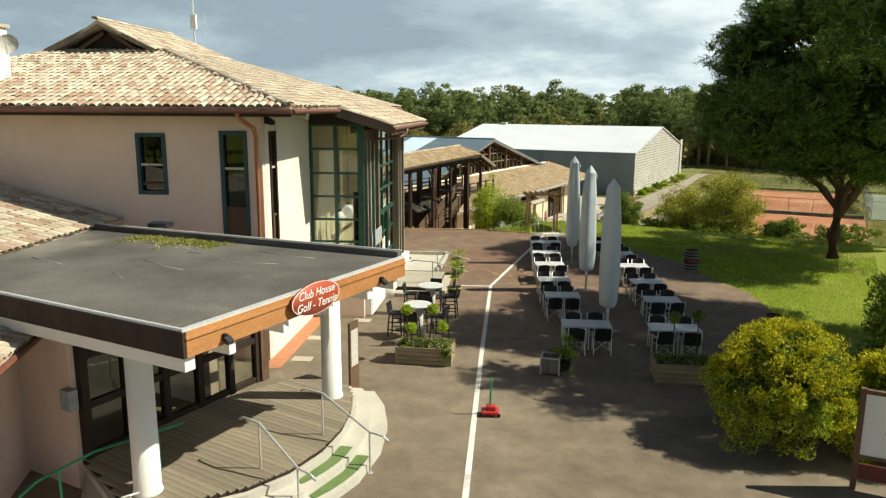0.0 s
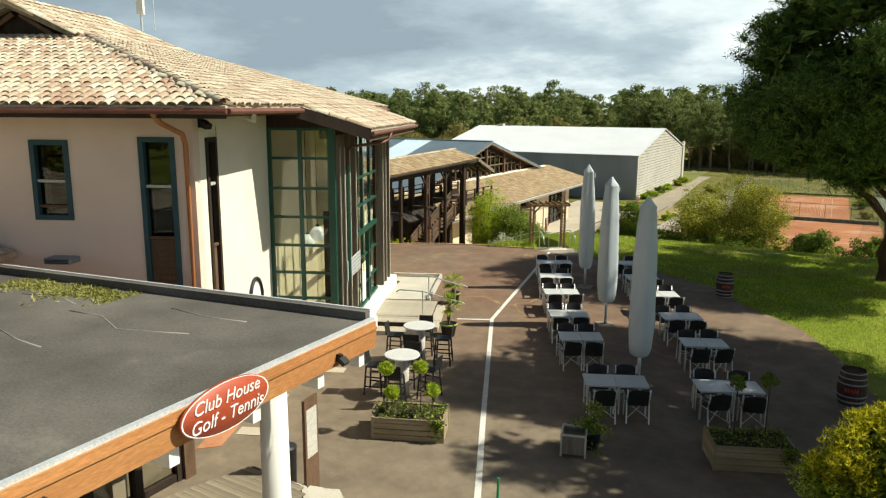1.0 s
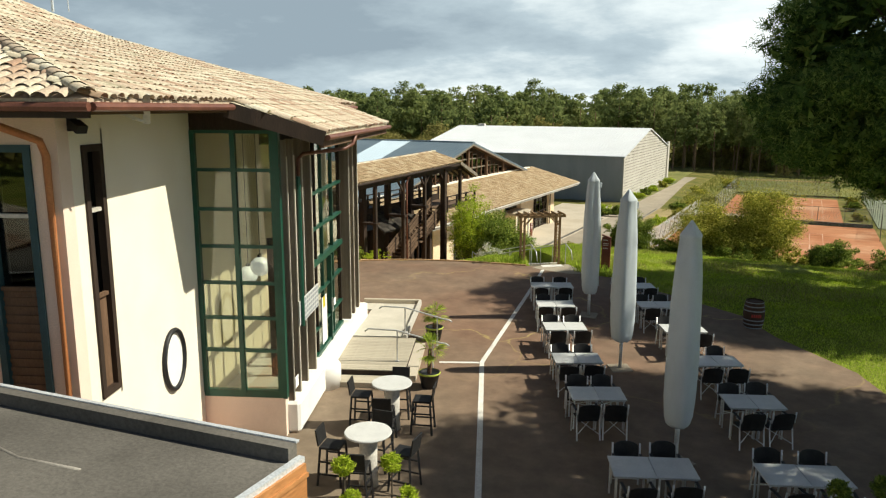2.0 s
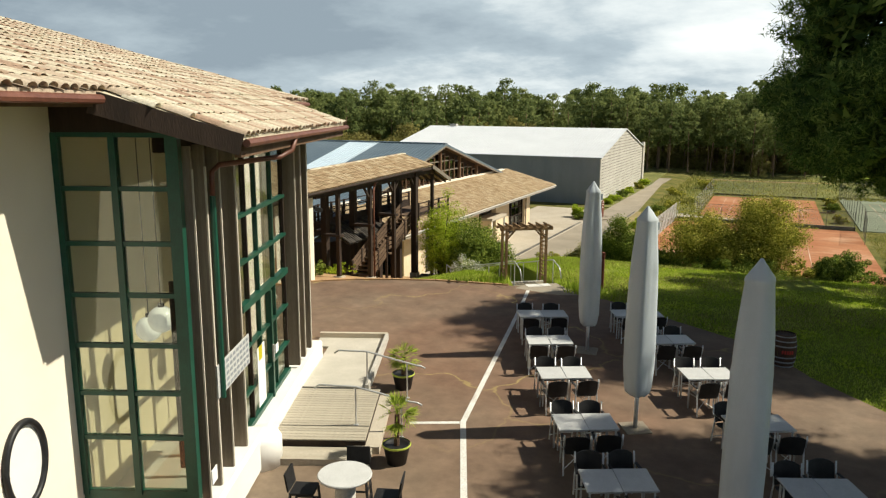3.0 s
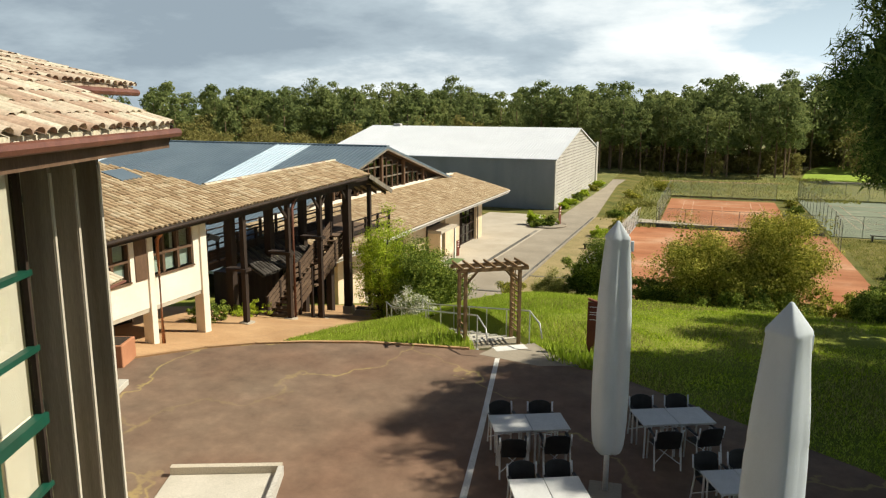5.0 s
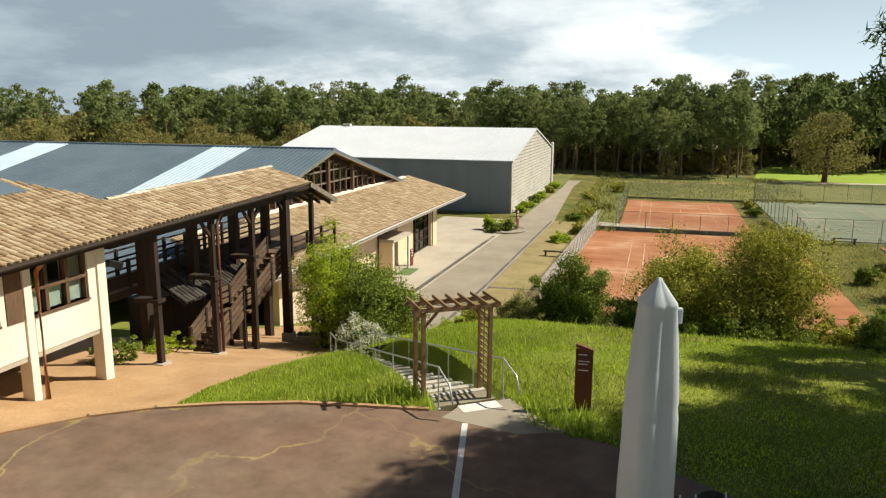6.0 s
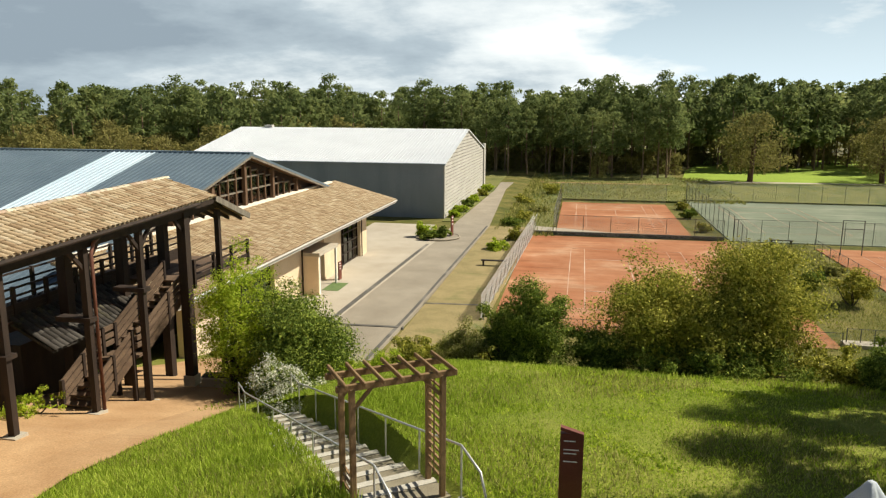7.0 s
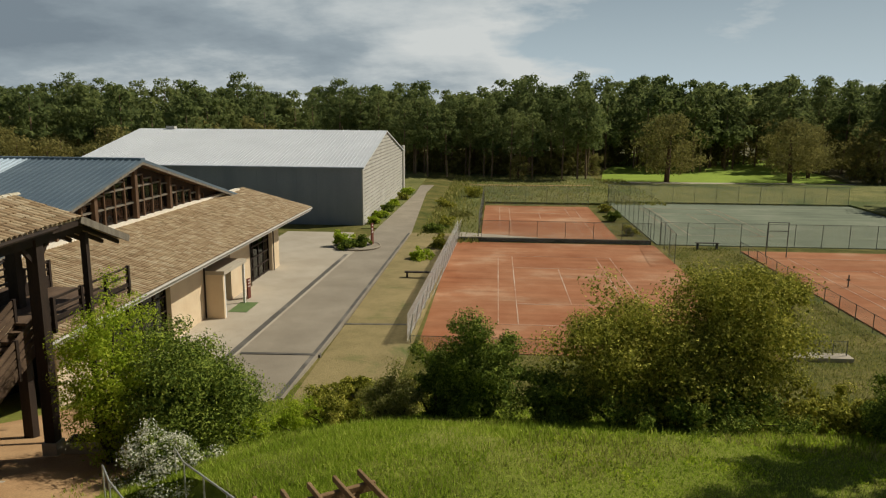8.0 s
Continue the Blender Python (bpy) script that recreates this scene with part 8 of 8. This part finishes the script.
# ---- grass ----
def blades(name, n, region, hmin, hmax, seed, mat="grass", label="grass", keep=None, wid=0.02):
    rs = np.random.RandomState(seed)
    p0, p1, q0, q1 = region
    P = np.stack([rs.uniform(p0, p1, n), rs.uniform(q0, q1, n)], 1)
    if keep is not None:
        P = P[keep(P[:, 0], P[:, 1])]
    n = len(P)
    z = ground_z(P[:, 0], P[:, 1]) - 0.04
    h = rs.uniform(hmin, hmax, n)
    a = rs.uniform(0, 2 * math.pi, n)
    w = wid * rs.uniform(0.7, 1.6, n)
    lean = rs.normal(0, 0.35, (n, 2)) * h[:, None]
    base = np.stack([P[:, 0], P[:, 1], z], 1)
    o = np.stack([np.cos(a) * w, np.sin(a) * w, 0 * w], 1)
    tip = base + np.stack([lean[:, 0], lean[:, 1], h], 1)
    V = np.stack([base - o, base + o, tip], 1).reshape(-1, 3)
    F = np.arange(n * 3).reshape(-1, 3)
    ob = new(name, raw_mesh(name, V, F, M[mat]))
    ob.matrix_world = LO
    return tagged(ob, label, "grass", "", "stuff")


def inside_poly(poly):
    px_, py_ = np.array([p[0] for p in poly]), np.array([p[1] for p in poly])

    def f(x, y):
        c = np.zeros(len(x), bool)
        j = len(px_) - 1
        for i in range(len(px_)):
            hit = ((py_[i] > y) != (py_[j] > y)) & (x < (px_[j] - px_[i]) * (y - py_[i]) / (py_[j] - py_[i] + 1e-12) + px_[i])
            c ^= hit
            j = i
        return c
    return f


li = LO.inverted()
edge_lo = [tuple((li @ Vector((x, y, 0)))[:2]) for x, y in EDGE]
earth_lo = [tuple((li @ Vector((x, y, 0)))[:2]) for x, y in prof]
in_road, in_earth = inside_poly(edge_lo), inside_poly(earth_lo)
s0l, s1l = li @ S0, li @ S1


def off_steps(p, q):
    dx, dy = s1l.x - s0l.x, s1l.y - s0l.y
    k = np.clip(((p - s0l.x) * dx + (q - s0l.y) * dy) / (dx * dx + dy * dy), -0.12, 1)
    return np.hypot(p - s0l.x - k * dx, q - s0l.y - k * dy) > 0.95


def free(p, q):
    return ~in_road(p, q) & ~in_earth(p, q) & off_steps(p, q)


fade = np.random.RandomState(5)
blades("bank_grass", 170000, (-25.5, -10, 37, 52), 0.06, 0.19, 61, wid=0.012, label="tall green grass on the bank", keep=lambda p, q: free(p, q) & (fade.uniform(size=len(p)) < np.clip((-10.5 - p) / 6, 0, 1)))
blades("lawn_grass", 220000, (-18, 3, 27, 53), 0.03, 0.08, 62, wid=0.012, label="short sunlit lawn grass", keep=free)
blades("dry_blades", 60000, (-25.5, 3, 37, 53), 0.05, 0.20, 69, "straw", "dry yellowish blades through the lawn", keep=lambda p, q: free(p, q) & (np.sin(p * 0.9 + np.cos(q * 0.7) * 1.7) + np.sin(q * 1.1 - p * 0.4) > 0.1), wid=0.012)
# broad-leaved tufts whose lime patches paint sunlit variety into the lawn
blades("lawn_tufts", 70000, (-24, 3, 34, 53), 0.03, 0.09, 70, "bush_lime", "broad-leaved tufts in the lawn, lime-coloured as if sunlit", keep=lambda p, q: free(p, q) & (np.sin(p * 2.3 + 1.7 * np.sin(q * 1.3)) + np.sin(q * 2.9 - 1.3 * np.cos(p * 1.7)) > 0.75), wid=0.028)
blades("edge_weeds", 9000, (-26, -11, 37, 43), 0.15, 0.5, 63, label="weeds along the asphalt edge", keep=lambda p, q: free(p, q) & (np.abs(np.interp(p, [-24, -22, -19, -15, -11], [37.6, 38.8, 39.6, 40.4, 40]) - q) < 0.55), wid=0.03)
blades("bank_scrub", 60000, (-24, 4, 50, 68), 0.06, 0.22, 64, "grass", "rough green scrub on the lower bank", wid=0.022)
blades("heath_grass", 24000, (-24, 14, 66, 78), 0.06, 0.22, 65, "straw", "rough grass before the courts", keep=lambda p, q: (p > -21.2), wid=0.025)
blades("verge_grass", 26000, (-21, 14, 112, 190), 0.2, 0.7, 66, "straw", "rough heath beside the drive", keep=lambda p, q: ((p < -14.2) | (q > 147.5)) & (p > -24 + 0 * q), wid=0.09)
blades("heath_tufts", 16000, (-14, 60, 150.6, 183), 0.1, 0.45, 68, "straw", "rough heath behind the courts", keep=lambda p, q: q < 178.5 + (p > 8) * 4, wid=0.10)
blades("court_verge", 9000, (5.4, 12.4, 78, 112), 0.08, 0.25, 67, "straw", "rough grass between the courts", wid=0.03)


# ---- planters and potted plants ----
def trough(m, w, d, h, label, seed, topiary):
    t = thing("planter_box", m, label, "planter", "wooden planter boxes")
    n = 4
    for i in range(n):
        z0, z1 = h * i / n + 0.008, h * (i + 1) / n - 0.008
        for y in (-d / 2, d / 2 - 0.04):
            part("board", bx(-w / 2, w / 2, y, y + 0.04, z0, z1), M["planter_wood"], t)
        for x in (-w / 2 + 0.002, w / 2 - 0.042):
            part("board", bx(x, x + 0.04, -d / 2 + 0.041, d / 2 - 0.041, z0, z1), M["planter_wood"], t)
    for x in (-w / 2 - 0.01, w / 2 - 0.05):
        for y in (-d / 2 - 0.012, d / 2 - 0.048):
            part("corner_post", bx(x, x + 0.06, y, y + 0.06, 0, h + 0.01), M["planter_wood"], t)
    part("soil", bx(-w / 2 + 0.05, w / 2 - 0.05, -d / 2 + 0.05, d / 2 - 0.05, h * 0.7, h - 0.06), M["soil"], t)
    rs = np.random.RandomState(seed)
    pts = np.stack([rs.uniform(-w / 2, w / 2, 620), rs.uniform(-d / 2, d / 2, 620), h + rs.uniform(-0.08, 0.07, 620)], 1)
    pt = thing("ivy_planting", m, "trailing variegated ivy in the planter", "plant")
    drape = np.stack([rs.normal(w * 0.42, 0.09, 220), np.full(220, -d / 2 - 0.03) + rs.normal(0, 0.02, 220), h - np.abs(rs.normal(0, 0.18, 220))], 1)
    leaf_part("leaves", np.concatenate([pts, drape]), 0.065, "bush", pt, rs, 0.7)
    for x, y, hh in topiary:
        tp = thing("topiary_tree", m @ pose(x, y, h - 0.1), "small clipped ball tree in the planter", "plant", "topiary trees")
        part("stem", tube(B(), [(0, 0, 0), (0.01, 0, hh)], 0.014, 6), M["bark_grey"], tp)
        c = rand_dirs(40, rs) * 0.13 + np.array([0, 0, hh + 0.1])
        leaf_part("ball", clump_points(c, np.full(40, 0.07), 40, rs, 0.2), 0.045, "bush_lime" if label.endswith("asphalt") else "bush", tp, rs, 0.5)
    return t


trough(pose(-10.62, 16.85, 0, 0, 0, 25), 1.62, 0.95, 0.52, "weathered timber planter box on the asphalt", 5, [(-0.55, -0.05, 1.0), (-0.4, -0.2, 0.5), (0.2, 0.15, 1.0), (0.5, -0.1, 0.55)])
trough(pose(-3.85, 19.55, 0, 0, 0, 26), 1.62, 0.95, 0.55, "weathered timber planter box in the shade", 6, [(-0.3, 0.1, 1.15), (0.35, 0.15, 1.2)])
cb = thing("cube_planter", pose(-7.1, 17.95, 0, 0, 0, 18), "small grey wooden cube planter with a bushy plant", "planter")
for k in range(4):
    turn = Matrix.Rotation(k * math.pi / 2, 4, "Z")
    part("side_panel", bx(-0.235, 0.235, -0.245, -0.215, 0.05, 0.47), M["grey_wood"], cb).matrix_basis = turn
    part("corner_post", bx(-0.275, -0.236, -0.275, -0.236, 0.0, 0.52, bev=0.006), M["white_clad"], cb, "pale corner post").matrix_basis = turn
    part("rim_rail", bx(-0.236, 0.236, -0.272, -0.24, 0.475, 0.515), M["white_clad"], cb).matrix_basis = turn
part("soil", bx(-0.21, 0.21, -0.21, 0.21, 0.30, 0.40), M["litter"], cb, "dark soil")
crs = np.random.RandomState(9)
cpl = thing("potted_shrub", pose(-6.85, 18.35, 0), "leafy green shrub beside the cube planter", "plant")
leaf_part("leaves", clump_points(crs.normal(0, 1, (26, 3)) * np.array([0.17, 0.17, 0.2]) + np.array([0, 0, 0.55]), np.full(26, 0.16), 60, crs), 0.07, "bush", cpl, crs)
part("pot", lathe(B(), [(0.14, 0), (0.18, 0.3), (0.19, 0.32)], 16), M["black_metal"], cpl)


def palm(x, y, h, seed, pot):
    rs = np.random.RandomState(seed)
    t = thing("potted_palm", pose(x, y, 0), "young fan palm in a round pot", "plant", "potted palms")
    part("pot", lathe(B(), [(0.20, 0), (0.27, 0.36), (0.29, 0.40), (0.26, 0.42), (0.24, 0.38)], 20), M[pot], t, "", True)
    part("soil", lathe(B(), [(0.0, 0.37), (0.25, 0.37)], 16, cap=False), M["bush_lime"], t)
    part("rim", lathe(B(), [(0.285, 0.375), (0.302, 0.40), (0.285, 0.425)], 20, cap=False), M["lime_rim"], t, "yellow-green rim", True)
    part("trunk", tube(B(), [(0, 0, 0.35), (0.02, 0, h)], 0.06, 8, 0.05), M["bark"], t)
    V, F, k = [], [], 0
    for i in range(26):
        a, el = rs.uniform(0, 2 * math.pi), rs.uniform(-0.5, 1.3)
        d = np.array((math.cos(a) * math.cos(el), math.sin(a) * math.cos(el), math.sin(el)))
        o = np.array((0.02, 0, h))
        hub = o + d * 0.22
        sx_ = np.cross(d, (0, 0, 1))
        sx_ /= np.linalg.norm(sx_) + 1e-6
        for j in range(11):
            f = (j - 5) / 5 * 1.25
            e = d * math.cos(f) + sx_ * math.sin(f)
            tip = hub + e * rs.uniform(0.24, 0.34) + np.array((0, 0, -0.05))
            w = np.cross(e, d * 0.3 + np.array((0.1, 0.2, 1)))
            w /= np.linalg.norm(w) + 1e-6
            V += [hub - w * 0.004, hub + (tip - hub) * 0.5 + w * 0.014, tip, hub + (tip - hub) * 0.5 - w * 0.014]
            F.append((k, k + 1, k + 2, k + 3))
            k += 4
        V += [o - sx_ * 0.006, o + sx_ * 0.006, hub + sx_ * 0.005, hub - sx_ * 0.005]
        F.append((k, k + 1, k + 2, k + 3))
        k += 4
    ob = new("fronds", raw_mesh("fronds", np.array(V), np.array(F), M["palm"]))
    ob.parent = t


palm(-15.75, 26.95, 0.85, 51, "black_metal")
palm(-13.75, 23.45, 1.05, 52, "black_metal")

# small red and green scooter-like toy on the asphalt
toy = thing("pump_stand", pose(-7.1, 14.45, 0, 0, 0, 30), "small red stand with a thin green post", "stand")
part("base", bx(-0.22, 0.22, -0.16, 0.16, 0.05, 0.15, bev=0.03), M["red_paint"], toy, "red base")
part("block", bx(-0.1, 0.14, -0.1, 0.1, 0.15, 0.26, bev=0.02), M["red_paint"], toy)
part("post", tube(B(), [(0, 0.05, 0.2), (0.02, 0.05, 0.95)], 0.025, 8), M["green_paint"], toy, "thin green post")
for x in (-0.2, 0.2):
    part("wheel", tube(B(), [(x, -0.15, 0.05), (x, -0.10, 0.05)], 0.05, 10), M["black_metal"], toy)

# things round the porch
mrs = np.random.RandomState(91)
mp = np.stack([mrs.uniform(-14.6, -11.8, 2600), np.zeros(2600), np.full(2600, PZ - 0.02)], 1)
mp[:, 1] = 12.05 + (mp[:, 0] + 14) * 0.1 + mrs.normal(0, 0.22, 2600) * (0.6 + 0.8 * np.sin(mp[:, 0] * 2.3) ** 2)
mp = mp[mp[:, 1] < PY1 - 0.75 + (mp[:, 0] - PX0) * 0.098]
moss = thing("moss_patch", LO, "straw-coloured moss growing on the felt roof", "moss", "", "stuff")
leaf_part("moss", mp, 0.07, "straw", moss, mrs, 0.5, 0.2)
av = thing("menu_board", LO @ pose(-9.45, 14.2, 0, 0, 0, 96), "narrow dark notice board beside the porch column", "sign")
part("board", bx(-0.22, 0.22, -0.03, 0.03, 0.1, 2.05), M["brown_wood"], av)
part("sheet", bx(-0.17, 0.17, -0.036, -0.031, 0.9, 1.85), M["white_clad"], av)
gr = thing("green_rail", Matrix(), "green painted tube rail by the entrance", "handrail")
part("rail", tube(B(), [(-10.25, 8.1, 1.42), (-10.6, 6.5, 1.4), (-10.44, 5.4, 1.38), (-10.3, 5.05, 1.32), (-10.22, 4.9, 1.1)], 0.025, 8), M["green_paint"], gr, "", True)
part("post", tube(B(), [(-10.5, 5.8, 0.0), (-10.5, 5.8, 1.39)], 0.022, 8), M["green_paint"], gr)
part("post", tube(B(), [(-10.35, 7.6, 0.5), (-10.35, 7.6, 1.41)], 0.022, 8), M["green_paint"], gr)
sr = thing("low_rail", Matrix(), "low galvanised rail beside the deck edge", "handrail")
part("rail", tube(B(), [(-9.75, 5.9, 0.62), (-9.55, 6.3, 0.95), (-9.45, 6.55, 0.95)], 0.02, 8), M["steel"], sr, "", True)
part("post", tube(B(), [(-9.5, 6.4, 0.0), (-9.5, 6.4, 0.95)], 0.02, 8), M["steel"], sr)
bn = thing("waste_bin", pose(-11.35, 13.6, 0), "dark round waste bin beside the porch", "bin")
part("body", lathe(B(), [(0.2, 0), (0.22, 0.75), (0.23, 0.78), (0.0, 0.8)], 18, cap=False), M["black_metal"], bn, "", True)
solo("pavement", prism(B(), [(0.01, -0.8), (0.5, -0.6), (0.5, 4.62), (0.01, 4.62)], -0.1, 0.012), M["terracotta"], CH, "reddish paving strip along the clubhouse", "pavement", "", "structure")
for a, b in ((1.83, 4.3), (0.8, 2.2), (0.9, 0.2), (-0.55, 18.0)):
    solo("paving_slab", bx(a - 0.3, a + 0.3, b - 0.2, b + 0.2, -0.02, 0.012), M["concrete"], CH, "pale paving slab set in the asphalt", "paving slab", "pale paving slabs", "structure")
rp = thing("brick_planter", pose(-26.45, 33.35, 0, 0, 0, 25), "square red brick planter with a small plant", "planter")
part("brick_body", bx(-0.5, 0.5, -0.45, 0.45, -0.1, 0.62, bev=0.02), M["terracotta"], rp)
part("soil", bx(-0.42, 0.42, -0.37, 0.37, 0.62, 0.63), M["soil"], rp)
st = thing("stone_steps", CH @ pose(-1.6, 19.6, 0), "three pale stone steps to the wing", "steps")
for i in range(3):
    part("step", bx(-3, 0.62 - i * 0.62, -1.3, 1.15, i * 0.15, (i + 1) * 0.15, bev=0.01), M["ramp_concrete"], st)

# round bed and signs on the lower forecourt
rb = thing("round_bed", LO @ pose(-26.4, 105.5, -6.75), "round stone-edged planting bed on the forecourt", "planting bed")
part("edge", lathe(B(), [(2.4, 0), (2.45, 0.12), (2.3, 0.18), (2.2, 0.12), (0.0, 0.14)], 28, cap=False), M["drive"], rb)
for p, q, h, w in ((-30.4, 84.4, 1.5, 0.5), (-25.0, 106.3, 2.3, 0.8)):
    s_ = thing("sign_totem", LO @ pose(p, q, -6.78, 0, 0, 85), "dark red direction totem on the forecourt", "sign")
    part("panel", bx(-w / 2, w / 2, -0.05, 0.05, 0, h), M["rust_sign"], s_)
    for i in range(3):
        part("text_bar", bx(-w * 0.35, w * 0.3, -0.056, -0.051, h * (0.9 - 0.15 * i), h * (0.94 - 0.15 * i)), M["white_flat"], s_)
flat("mat", [(-30.6, 80.6), (-29.3, 80.6), (-29.3, 83.2), (-30.6, 83.2)], G + 0.07, "green_mat", "dark green mat before the hall entrance", "mat")
be = thing("bench", LO @ pose(-18.6, 92.4, -6.77), "low dark wooden bench beside the court", "bench")
part("seat", bx(-1.3, 1.3, -0.22, 0.22, 0.42, 0.5), M["dark_wood"], be)
for x in (-1.1, 1.1):
    part("leg", bx(x - 0.06, x + 0.06, -0.2, 0.2, 0, 0.42), M["dark_wood"], be)


# ---- pieces last: roof tiles, deck boards ----
add_pieces("roof_tile", TILE_ME, club, pieces)
DB = finish(box(B(), -1.0, 1.0, -0.062, 0.062, -0.03, 0.0, None, 0.006), "deck_board", M["deck_pale"])
add_pieces("deck_board", DB, deck, [pose(3.05, 8.32 + i * 0.135, 0.285) for i in range(21)])
plank = finish(box(B(), 0.0, 1.0, -0.0705, 0.0705, -0.03, 0.0, None, 0.002), "plank", M["deck_wood"])
dk_in = inside_poly(DK)
for i in range(46):
    y = 6.3 + i * 0.145
    xs = np.linspace(-12.8, -8.2, 240)
    ok = dk_in(xs, np.full(240, y))
    if ok.sum() > 8:
        x0, x1 = xs[ok][0], xs[ok][-1]
        ob = new("plank", plank)
        ob.parent = dk
        ob.matrix_basis = Matrix.Translation((x0, y, 0.592)) @ Matrix.Diagonal((x1 - x0, 1, 1, 1))
